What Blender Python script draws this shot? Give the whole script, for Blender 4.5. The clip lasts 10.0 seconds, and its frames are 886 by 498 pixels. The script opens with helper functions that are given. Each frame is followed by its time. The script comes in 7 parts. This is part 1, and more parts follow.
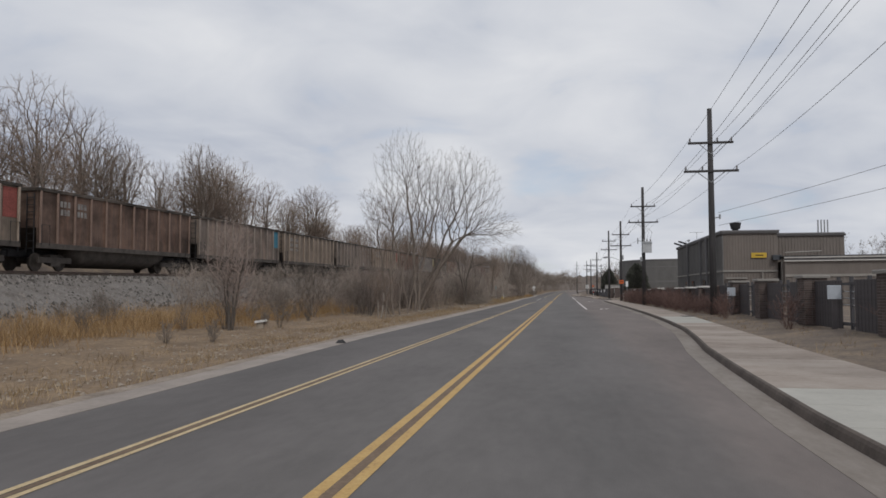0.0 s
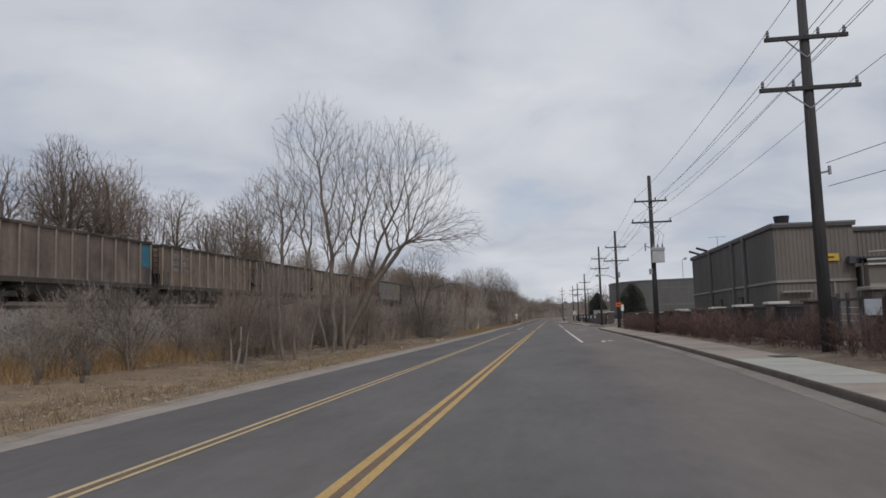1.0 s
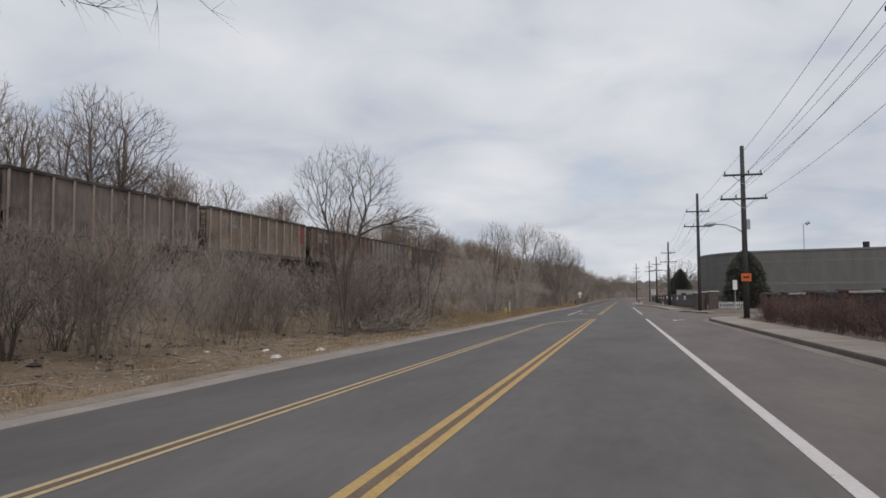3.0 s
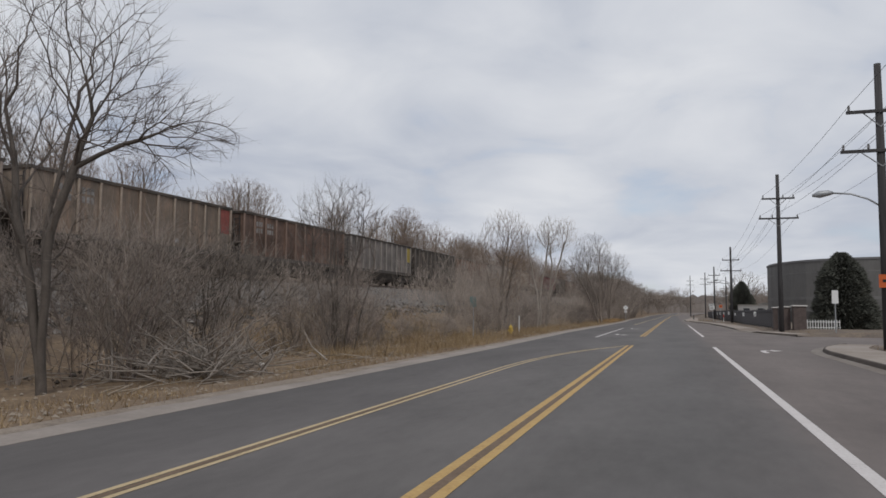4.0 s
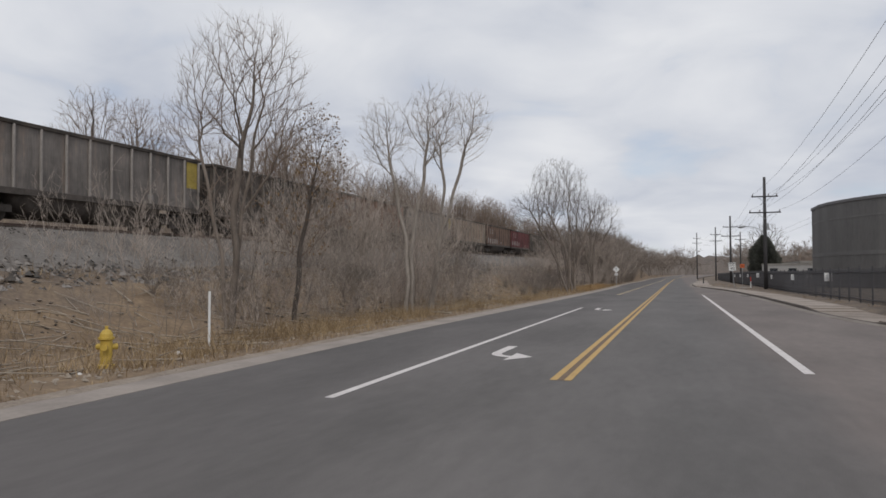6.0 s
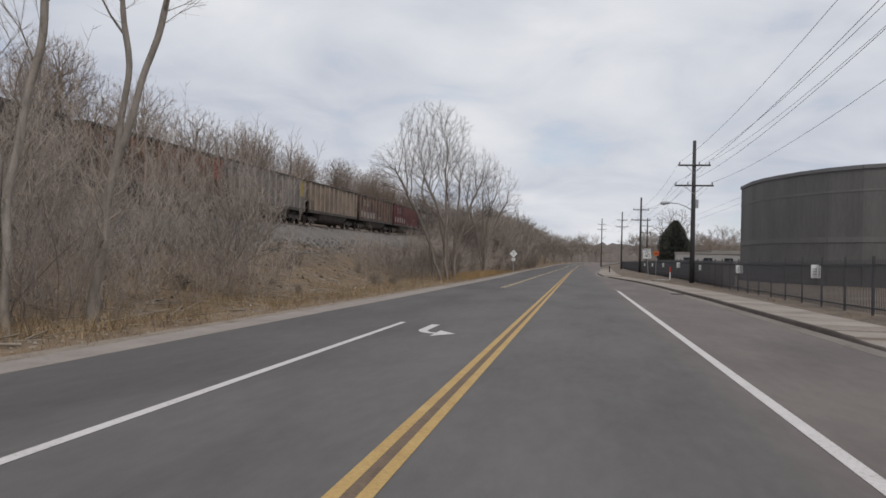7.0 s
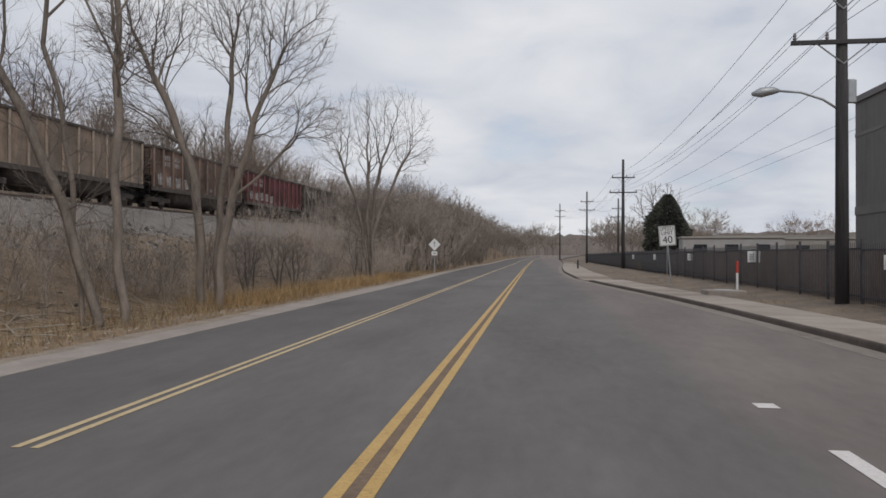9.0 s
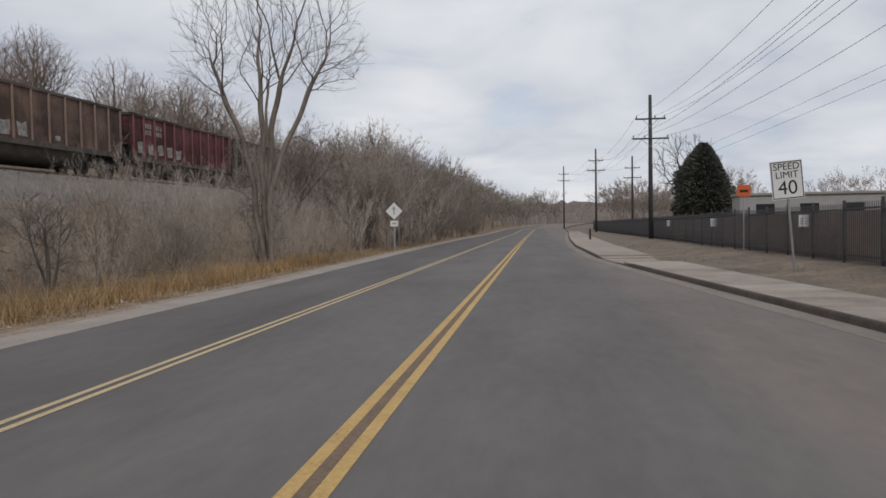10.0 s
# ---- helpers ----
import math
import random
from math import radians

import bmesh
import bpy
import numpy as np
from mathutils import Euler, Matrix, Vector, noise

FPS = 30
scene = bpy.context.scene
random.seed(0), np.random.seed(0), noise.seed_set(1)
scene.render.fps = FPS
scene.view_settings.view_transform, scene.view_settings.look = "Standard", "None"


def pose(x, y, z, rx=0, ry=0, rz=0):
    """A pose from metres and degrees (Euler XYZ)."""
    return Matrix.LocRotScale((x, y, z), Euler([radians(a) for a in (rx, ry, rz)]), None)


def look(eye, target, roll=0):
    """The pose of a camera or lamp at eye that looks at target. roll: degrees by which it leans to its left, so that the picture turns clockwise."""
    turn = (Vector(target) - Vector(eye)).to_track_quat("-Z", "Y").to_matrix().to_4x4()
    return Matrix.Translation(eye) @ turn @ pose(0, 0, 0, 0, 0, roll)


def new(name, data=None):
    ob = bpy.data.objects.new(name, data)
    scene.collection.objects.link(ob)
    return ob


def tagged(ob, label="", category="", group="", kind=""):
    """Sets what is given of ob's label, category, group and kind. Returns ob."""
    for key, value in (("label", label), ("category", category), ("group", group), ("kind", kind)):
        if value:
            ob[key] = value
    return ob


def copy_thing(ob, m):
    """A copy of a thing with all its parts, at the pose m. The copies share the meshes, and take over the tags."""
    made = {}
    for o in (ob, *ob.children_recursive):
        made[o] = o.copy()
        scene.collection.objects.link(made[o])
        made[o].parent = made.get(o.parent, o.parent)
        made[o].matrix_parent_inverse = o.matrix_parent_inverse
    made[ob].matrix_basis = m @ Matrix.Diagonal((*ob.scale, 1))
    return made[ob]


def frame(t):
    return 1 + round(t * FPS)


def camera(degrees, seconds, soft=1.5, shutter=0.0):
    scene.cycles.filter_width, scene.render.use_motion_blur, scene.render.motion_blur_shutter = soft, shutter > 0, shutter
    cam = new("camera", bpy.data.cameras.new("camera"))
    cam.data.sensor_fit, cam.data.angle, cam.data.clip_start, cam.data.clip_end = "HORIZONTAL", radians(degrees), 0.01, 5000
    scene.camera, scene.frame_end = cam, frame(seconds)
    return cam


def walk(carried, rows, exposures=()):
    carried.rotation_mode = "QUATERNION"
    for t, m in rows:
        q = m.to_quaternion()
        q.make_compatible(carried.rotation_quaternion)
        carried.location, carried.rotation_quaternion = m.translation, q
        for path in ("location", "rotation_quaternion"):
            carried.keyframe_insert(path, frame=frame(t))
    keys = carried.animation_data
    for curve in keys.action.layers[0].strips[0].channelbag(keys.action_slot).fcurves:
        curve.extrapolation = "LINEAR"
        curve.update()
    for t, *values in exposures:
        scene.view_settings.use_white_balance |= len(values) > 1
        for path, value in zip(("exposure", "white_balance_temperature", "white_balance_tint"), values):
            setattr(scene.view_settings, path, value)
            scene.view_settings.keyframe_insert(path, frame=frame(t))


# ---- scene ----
cam = camera(62.4, 10.0, soft=1.6)
PATH = [
    (0, (1.709, 1.354, 1.483), (1.384, 3.324, 1.598), -0.1),
    (0.5, (1.756, 10.697, 1.422), (1.473, 12.668, 1.612), -1.7),
    (1, (1.741, 20.055, 1.367), (1.461, 22.025, 1.564), -1.6),
    (1.5, (1.767, 29.308, 1.365), (1.469, 31.28, 1.508), -0.3),
    (2, (1.838, 38.293, 1.392), (1.443, 40.248, 1.535), -1.0),
    (2.5, (1.854, 47.036, 1.383), (1.438, 48.988, 1.509), -0.8),
    (4, (1.849, 74.309, 1.417), (1.251, 76.21, 1.588), 0.5),
    (4.5, (1.86, 83.484, 1.426), (1.245, 85.38, 1.583), -0.0),
    (5, (1.755, 92.3, 1.406), (1.122, 94.193, 1.531), -0.5),
    (6.3, (1.574, 115.679, 1.552), (0.999, 117.593, 1.604), 0.6),
    (6.5, (1.499, 119.373, 1.539), (0.999, 121.309, 1.576), 1.0),
    (7, (1.426, 128.765, 1.544), (1.058, 130.731, 1.572), 1.5),
    (7.5, (1.404, 137.86, 1.567), (1.118, 139.84, 1.579), 0.1),
    (8, (1.318, 146.8, 1.536), (1.137, 148.792, 1.562), 0.6),
    (8.5, (1.252, 156.083, 1.548), (1.051, 158.073, 1.576), 0.4),
    (9, (1.175, 165.072, 1.554), (0.928, 167.057, 1.573), 0.2),
    (9.5, (1.238, 174.136, 1.53), (0.983, 176.119, 1.518), -0.6),
    (10, (1.353, 183.296, 1.534), (1.099, 185.279, 1.473), -0.9),
]
# the clip's camera sets its exposure and white balance a little differently on the way
EXPOSURE = [(0, -0.03, 6480, 10), (0.5, -0.13, 6370, 10), (1.0, -0.14, 6370, 10), (1.5, -0.06, 6420, 10), (2.0, 0.0, 6500, 10), (2.5, 0.0, 6500, 10), (4.0, -0.05, 6420, 10), (4.5, -0.07, 6400, 10),
            (5.0, -0.05, 6430, 10), (6.5, 0.07, 6500, 10), (7.5, 0.05, 6480, 10), (8.5, 0.05, 6500, 10), (10.0, 0.05, 6500, 10)]
walk(cam, [(t, look(eye, target, roll)) for t, eye, target, roll in PATH], EXPOSURE)

# ---- world, sun and sky ----
SUN_EL, SUN_AZ = 48.0, 158.0
world = bpy.data.worlds.new("overcast_sky")
scene.world = world
world.use_nodes = True
wn, wl = world.node_tree.nodes, world.node_tree.links
wn.clear()


def wnode(kind, **kw):
    n = wn.new(kind)
    for k, v in kw.items():
        n.inputs[k].default_value = v
    return n


w_out = wn.new("ShaderNodeOutputWorld")
w_bg = wnode("ShaderNodeBackground", Strength=1.0)
w_sky = wn.new("ShaderNodeTexSky")
w_sky.sky_type, w_sky.sun_disc = "NISHITA", False
w_sky.sun_elevation, w_sky.sun_rotation = radians(SUN_EL), radians(SUN_AZ)
w_dim = wn.new("ShaderNodeVectorMath")
w_dim.operation = "SCALE"
w_dim.inputs["Scale"].default_value = 0.13
wl.new(w_sky.outputs[0], w_dim.inputs[0])
w_tc = wn.new("ShaderNodeTexCoord")
w_sep = wn.new("ShaderNodeSeparateXYZ")
wl.new(w_tc.outputs["Generated"], w_sep.inputs[0])
w_z = wn.new("ShaderNodeMath")
w_z.operation = "MAXIMUM"
w_z.inputs[1].default_value = 0.0
wl.new(w_sep.outputs[2], w_z.inputs[0])
w_za = wn.new("ShaderNodeMath")
w_za.operation = "ADD"
w_za.inputs[1].default_value = 0.22
wl.new(w_z.outputs[0], w_za.inputs[0])
w_plane = wn.new("ShaderNodeCombineXYZ")
for i in (0, 1):
    d = wn.new("ShaderNodeMath")
    d.operation = "DIVIDE"
    wl.new(w_sep.outputs[i], d.inputs[0])
    wl.new(w_za.outputs[0], d.inputs[1])
    wl.new(d.outputs[0], w_plane.inputs[i])
w_big = wnode("ShaderNodeTexNoise", Scale=0.75, Detail=6.0, Roughness=0.48, Distortion=0.35)
w_small = wnode("ShaderNodeTexNoise", Scale=2.1, Detail=6.0, Roughness=0.5, Distortion=0.5)
wl.new(w_plane.outputs[0], w_big.inputs["Vector"])
wl.new(w_plane.outputs[0], w_small.inputs["Vector"])
# cloud body: from a soft blue-grey base to bright tops
w_tone = wn.new("ShaderNodeValToRGB")
w_tone.color_ramp.elements[0].position, w_tone.color_ramp.elements[0].color = 0.33, (0.385, 0.428, 0.525, 1)
w_tone.color_ramp.elements[1].position, w_tone.color_ramp.elements[1].color = 0.60, (0.735, 0.748, 0.778, 1)
e = w_tone.color_ramp.elements.new(0.47)
e.color = (0.587, 0.613, 0.67, 1)
w_addn = wn.new("ShaderNodeMixRGB")
w_addn.inputs[0].default_value = 0.38
wl.new(w_big.outputs["Fac"], w_addn.inputs[1])
wl.new(w_small.outputs["Fac"], w_addn.inputs[2])
wl.new(w_addn.outputs[0], w_tone.inputs[0])
w_cov = wn.new("ShaderNodeValToRGB")
w_cov.color_ramp.elements[0].position, w_cov.color_ramp.elements[0].color = 0.25, (0.72, 0.72, 0.72, 1)
w_cov.color_ramp.elements[1].position, w_cov.color_ramp.elements[1].color = 0.42, (1, 1, 1, 1)
wl.new(w_small.outputs["Fac"], w_cov.inputs[0])
w_mix = wn.new("ShaderNodeMixRGB")
wl.new(w_cov.outputs[0], w_mix.inputs[0])
wl.new(w_dim.outputs[0], w_mix.inputs[1])
wl.new(w_tone.outputs[0], w_mix.inputs[2])
wl.new(w_mix.outputs[0], w_bg.inputs[0])
wl.new(w_bg.outputs[0], w_out.inputs[0])

sun = new("sun", bpy.data.lights.new("sun", "SUN"))
sun.data.energy, sun.data.angle, sun.data.color = 1.1, radians(14), (1.0, 0.96, 0.9)
az, el = radians(SUN_AZ), radians(SUN_EL)
sun.matrix_world = look((0, 0, 60), (-math.sin(az) * math.cos(el) * 10, -math.cos(az) * math.cos(el) * 10, 60 - math.sin(el) * 10))
sun.location = (math.sin(az) * 60, math.cos(az) * 60, 60)


# ---- materials ----
def material(name, stops, scale=3.0, rough=0.85, metal=0.0, bump=0.0, bump_scale=40.0, stretch=(1, 1, 1), fine=0.35, detail=6.0, per_object=0.0, spec=0.3, per_island=0.0):
    """Two scales of noise through a colour ramp, with fine relief. stops: (position, (r, g, b))."""
    m = bpy.data.materials.new(name)
    m.use_nodes = True
    n, l = m.node_tree.nodes, m.node_tree.links
    b = n["Principled BSDF"]
    tc = n.new("ShaderNodeTexCoord")
    mp = n.new("ShaderNodeMapping")
    mp.inputs["Scale"].default_value = stretch
    l.new(tc.outputs["Object"], mp.inputs[0])
    a = n.new("ShaderNodeTexNoise")
    a.inputs["Scale"].default_value, a.inputs["Detail"].default_value, a.inputs["Roughness"].default_value = scale, detail, 0.6
    f = n.new("ShaderNodeTexNoise")
    f.inputs["Scale"].default_value, f.inputs["Detail"].default_value, f.inputs["Roughness"].default_value = scale * 11, 4.0, 0.65
    l.new(mp.outputs[0], a.inputs["Vector"])
    l.new(mp.outputs[0], f.inputs["Vector"])
    mx = n.new("ShaderNodeMixRGB")
    mx.inputs[0].default_value = fine
    l.new(a.outputs["Fac"], mx.inputs[1])
    l.new(f.outputs["Fac"], mx.inputs[2])
    val = mx.outputs[0]
    if per_object or per_island:
        src = n.new("ShaderNodeObjectInfo").outputs["Random"] if per_object else n.new("ShaderNodeNewGeometry").outputs["Random Per Island"]
        ma = n.new("ShaderNodeMath")
        ma.operation = "MULTIPLY_ADD"
        ma.inputs[1].default_value = per_object or per_island
        ma.inputs[2].default_value = -0.5 * (per_object or per_island)
        l.new(src, ma.inputs[0])
        ad = n.new("ShaderNodeMath")
        ad.operation = "ADD"
        l.new(val, ad.inputs[0])
        l.new(ma.outputs[0], ad.inputs[1])
        val = ad.outputs[0]
    r = n.new("ShaderNodeValToRGB")
    while len(r.color_ramp.elements) < len(stops):
        r.color_ramp.elements.new(0.5)
    for e_, (p_, c_) in zip(r.color_ramp.elements, stops):
        e_.position, e_.color = p_, (*c_, 1)
    l.new(val, r.inputs[0])
    l.new(r.outputs[0], b.inputs["Base Color"])
    b.inputs["Roughness"].default_value, b.inputs["Metallic"].default_value = rough, metal
    b.inputs["Specular IOR Level"].default_value = spec
    if bump:
        bn = n.new("ShaderNodeTexNoise")
        bn.inputs["Scale"].default_value, bn.inputs["Detail"].default_value = bump_scale, 5.0
        l.new(tc.outputs["Object"], bn.inputs["Vector"])
        bp = n.new("ShaderNodeBump")
        bp.inputs["Strength"].default_value, bp.inputs["Distance"].default_value = bump, 0.02
        l.new(bn.outputs["Fac"], bp.inputs["Height"])
        l.new(bp.outputs[0], b.inputs["Normal"])
    return m


def tones(c, spread=0.25):
    lo, hi = tuple(v * (1 - spread) for v in c), tuple(min(1, v * (1 + spread)) for v in c)
    return [(0.32, lo), (0.5, c), (0.68, hi)]


M = {}
M["asphalt"] = material("asphalt", tones((0.176, 0.165, 0.159), 0.24), 0.5, 0.9, bump=0.25, bump_scale=60, stretch=(1, 0.3, 1), fine=0.3)
# lanes were paved at different times: darker on the far side, paler and pinker along the kerb
am = M["asphalt"].node_tree
ab = am.nodes["Principled BSDF"]
acol = ab.inputs["Base Color"].links[0].from_socket
atc, asep, amap = am.nodes.new("ShaderNodeTexCoord"), am.nodes.new("ShaderNodeSeparateXYZ"), am.nodes.new("ShaderNodeMapRange")
awob = am.nodes.new("ShaderNodeTexNoise")
awob.inputs["Scale"].default_value = 0.4
aad = am.nodes.new("ShaderNodeMath")
aad.operation = "MULTIPLY_ADD"
aad.inputs[1].default_value = 0.8
am.links.new(atc.outputs["Object"], asep.inputs[0])
am.links.new(atc.outputs["Object"], awob.inputs["Vector"])
am.links.new(awob.outputs["Fac"], aad.inputs[0])
am.links.new(asep.outputs[0], aad.inputs[2])
amap.inputs["From Min"].default_value, amap.inputs["From Max"].default_value = -8.0, 8.8
am.links.new(aad.outputs[0], amap.inputs["Value"])
aramp = am.nodes.new("ShaderNodeValToRGB")
lanes = [(0.0, (0.86, 0.84, 0.84)), (0.30, (0.88, 0.86, 0.86)), (0.36, (0.99, 0.97, 0.97)), (0.48, (1.06, 1.05, 1.04)), (0.62, (1.0, 1.0, 1.0)), (0.68, (1.08, 1.05, 1.04)), (0.715, (1.30, 1.19, 1.14)), (1.0, (1.34, 1.22, 1.16))]
while len(aramp.color_ramp.elements) < len(lanes):
    aramp.color_ramp.elements.new(0.5)
for e_, (p_, c_) in zip(aramp.color_ramp.elements, lanes):
    e_.position, e_.color = p_, (*(v / 1.4 for v in c_), 1)
am.links.new(amap.outputs[0], aramp.inputs[0])
amul = am.nodes.new("ShaderNodeMixRGB")
amul.blend_type, amul.inputs[0].default_value = "MULTIPLY", 1.0
am.links.new(acol, amul.inputs[1])
am.links.new(aramp.outputs[0], amul.inputs[2])
am.links.new(amul.outputs[0], ab.inputs["Base Color"])
M["line_stain"] = material("worn_old_paint", tones((0.165, 0.117, 0.082), 0.35), 2.0, 0.85, fine=0.6)
M["concrete"] = material("concrete", tones((0.285, 0.247, 0.218), 0.24), 0.9, 0.9, bump=0.15, bump_scale=30)
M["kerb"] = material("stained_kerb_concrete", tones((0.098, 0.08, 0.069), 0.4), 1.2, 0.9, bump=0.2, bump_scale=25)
M["gutter"] = material("gutter_concrete", [(0.30, (0.11, 0.09, 0.074)), (0.44, (0.19, 0.163, 0.14)), (0.62, (0.25, 0.222, 0.197))], 0.8, 0.9, bump=0.2, bump_scale=25, stretch=(1, 0.3, 1))
M["slab"] = material("pavement_concrete", [(0.30, (0.21, 0.170, 0.142)), (0.46, (0.285, 0.240, 0.204)), (0.70, (0.36, 0.315, 0.275))], 1.0, 0.9, bump=0.12, bump_scale=30, per_object=0.24)
M["new_slab"] = material("newer_pavement_concrete", tones((0.375, 0.362, 0.325), 0.14), 1.2, 0.9, bump=0.12, bump_scale=30, per_object=0.1)
M["verge_dirt"] = material("washed_dirt", [(0.30, (0.13, 0.105, 0.085)), (0.46, (0.23, 0.188, 0.15)), (0.66, (0.33, 0.28, 0.23))], 1.6, 0.95, bump=0.5, bump_scale=22, fine=0.5)
M["yellow"] = material("yellow_road_paint", [(0.30, (0.17, 0.125, 0.09)), (0.43, (0.44, 0.28, 0.10)), (0.7, (0.56, 0.385, 0.155))], 2.2, 0.7, bump=0.1, fine=0.6)
M["pale_yellow"] = material("faded_yellow_road_paint", [(0.30, (0.17, 0.14, 0.11)), (0.44, (0.46, 0.35, 0.20)), (0.7, (0.58, 0.47, 0.30))], 2.2, 0.7, bump=0.1, fine=0.6)
M["white_paint"] = material("white_road_paint", [(0.30, (0.26, 0.24, 0.23)), (0.43, (0.57, 0.53, 0.51)), (0.7, (0.69, 0.655, 0.635))], 2.0, 0.7, bump=0.1, fine=0.6)
M["earth"] = material("dry_grassy_earth", [(0.36, (0.055, 0.041, 0.034)), (0.44, (0.112, 0.083, 0.062)), (0.52, (0.188, 0.138, 0.094)), (0.62, (0.31, 0.228, 0.142))], 0.75, 0.95, bump=0.8, bump_scale=9, fine=0.5, detail=9)
em = M["earth"].node_tree
eb = em.nodes["Principled BSDF"]
ecol = eb.inputs["Base Color"].links[0].from_socket
etc_, esep, emap, enoi = em.nodes.new("ShaderNodeTexCoord"), em.nodes.new("ShaderNodeSeparateXYZ"), em.nodes.new("ShaderNodeMapRange"), em.nodes.new("ShaderNodeTexNoise")
enoi.inputs["Scale"].default_value, enoi.inputs["Detail"].default_value = 0.35, 6.0
em.links.new(etc_.outputs["Object"], esep.inputs[0])
em.links.new(etc_.outputs["Object"], enoi.inputs["Vector"])
ewob = em.nodes.new("ShaderNodeMath")
ewob.operation = "MULTIPLY_ADD"
ewob.inputs[1].default_value = 9.0
em.links.new(enoi.outputs["Fac"], ewob.inputs[0])
em.links.new(esep.outputs[0], ewob.inputs[2])
emap.inputs["From Min"].default_value, emap.inputs["From Max"].default_value = -16.0, 12.5
em.links.new(ewob.outputs[0], emap.inputs["Value"])
esoil = em.nodes.new("ShaderNodeValToRGB")
soils = [(0.0, (0.135, 0.115, 0.101, 1)), (0.08, (0.145, 0.121, 0.104, 1)), (0.22, (0.225, 0.156, 0.095, 1)), (0.84, (0.215, 0.154, 0.102, 1)), (0.92, (0.155, 0.132, 0.115, 1)), (1.0, (0.15, 0.13, 0.115, 1))]
while len(esoil.color_ramp.elements) < len(soils):
    esoil.color_ramp.elements.new(0.5)
for e_, (p_, c_) in zip(esoil.color_ramp.elements, soils):
    e_.position, e_.color = p_, c_
em.links.new(emap.outputs[0], esoil.inputs[0])
emix = em.nodes.new("ShaderNodeMixRGB")
emix.inputs[0].default_value = 0.45
em.links.new(ecol, emix.inputs[1])
em.links.new(esoil.outputs[0], emix.inputs[2])
em.links.new(emix.outputs[0], eb.inputs["Base Color"])
M["ballast"] = material("ballast_gravel", [(0.34, (0.095, 0.081, 0.072)), (0.45, (0.150, 0.134, 0.121)), (0.6, (0.215, 0.200, 0.185))], 0.8, 0.95, bump=1.0, bump_scale=14, fine=0.6)
M["stone"] = material("ballast_stone", tones((0.170, 0.155, 0.143), 0.5), 3.0, 0.95, per_island=0.8)
M["clod"] = material("clod_of_soil", tones((0.15, 0.122, 0.10), 0.55), 3.0, 0.95, per_island=0.9)
M["rail"] = material("rail_steel", tones((0.16, 0.12, 0.10), 0.3), 4.0, 0.5, 0.7)
M["sleeper"] = material("sleeper_wood", tones((0.10, 0.085, 0.07), 0.3), 4.0, 0.95)
M["black_steel"] = material("black_steel", tones((0.035, 0.034, 0.036), 0.4), 3.0, 0.6, 0.2, bump=0.1)
M["undergear"] = material("dusty_undergear", tones((0.088, 0.076, 0.067), 0.5), 2.0, 0.85, 0.1, bump=0.2)
M["pole_wood"] = material("weathered_pole_wood", tones((0.064, 0.061, 0.062), 0.35), 2.0, 0.95, bump=0.5, bump_scale=25, stretch=(8, 8, 0.5))
M["porcelain"] = material("porcelain", tones((0.22, 0.21, 0.21), 0.2), 6, 0.35)
M["galv"] = material("galvanised_steel", tones((0.36, 0.37, 0.38), 0.15), 6, 0.5, 0.6)
M["white_box"] = material("white_enamel", tones((0.47, 0.48, 0.49), 0.16), 3, 0.5)
M["wire"] = material("weathered_wire", tones((0.10, 0.10, 0.11), 0.2), 3, 0.6, 0.3)
M["bark"] = material("grey_bark", tones((0.192, 0.160, 0.135), 0.45), 2.0, 0.95, bump=0.6, bump_scale=18, stretch=(3, 3, 0.8), per_object=0.15)
M["dark_bark"] = material("dark_bark", tones((0.115, 0.098, 0.085), 0.4), 2.0, 0.95, bump=0.6, bump_scale=18, stretch=(3, 3, 0.8))
M["dark_twig"] = material("dark_twigs", tones((0.145, 0.12, 0.105), 0.35), 1.0, 0.95)
M["pale_bark"] = material("pale_bark", tones((0.29, 0.255, 0.222), 0.4), 2.0, 0.95, bump=0.5, bump_scale=18, stretch=(3, 3, 0.8))
M["twig"] = material("bare_twigs", tones((0.225, 0.172, 0.137), 0.35), 1.0, 0.95, per_object=0.2)
M["pale_twig"] = material("pale_twigs", tones((0.325, 0.278, 0.235), 0.3), 1.0, 0.95, per_object=0.2)
M["brush"] = material("bare_brush", tones((0.222, 0.186, 0.158), 0.45), 0.6, 0.95, per_object=0.5)
M["pale_brush"] = material("pale_brush", tones((0.318, 0.270, 0.232), 0.4), 0.6, 0.95, per_object=0.5)
M["red_brush"] = material("reddish_brush", tones((0.135, 0.084, 0.072), 0.4), 0.8, 0.95, per_object=0.3)
M["rosy_brush"] = material("rosy_brush", tones((0.25, 0.198, 0.172), 0.4), 0.8, 0.95, per_object=0.4)
M["ridge"] = material("distant_woods", tones((0.15, 0.127, 0.112), 0.4), 0.12, 0.95, fine=0.6, detail=9)
M["grass"] = material("dry_grass", [(0.3, (0.145, 0.10, 0.058)), (0.47, (0.27, 0.188, 0.104)), (0.7, (0.39, 0.292, 0.175))], 0.25, 0.9, per_island=0.4)
M["gold_grass"] = material("golden_grass", [(0.3, (0.19, 0.115, 0.054)), (0.47, (0.345, 0.215, 0.098)), (0.7, (0.45, 0.315, 0.168))], 0.25, 0.9, per_island=0.4)
M["dead_leaf"] = material("dead_leaf", tones((0.20, 0.13, 0.07), 0.35), 3.0, 0.9, per_island=0.4)
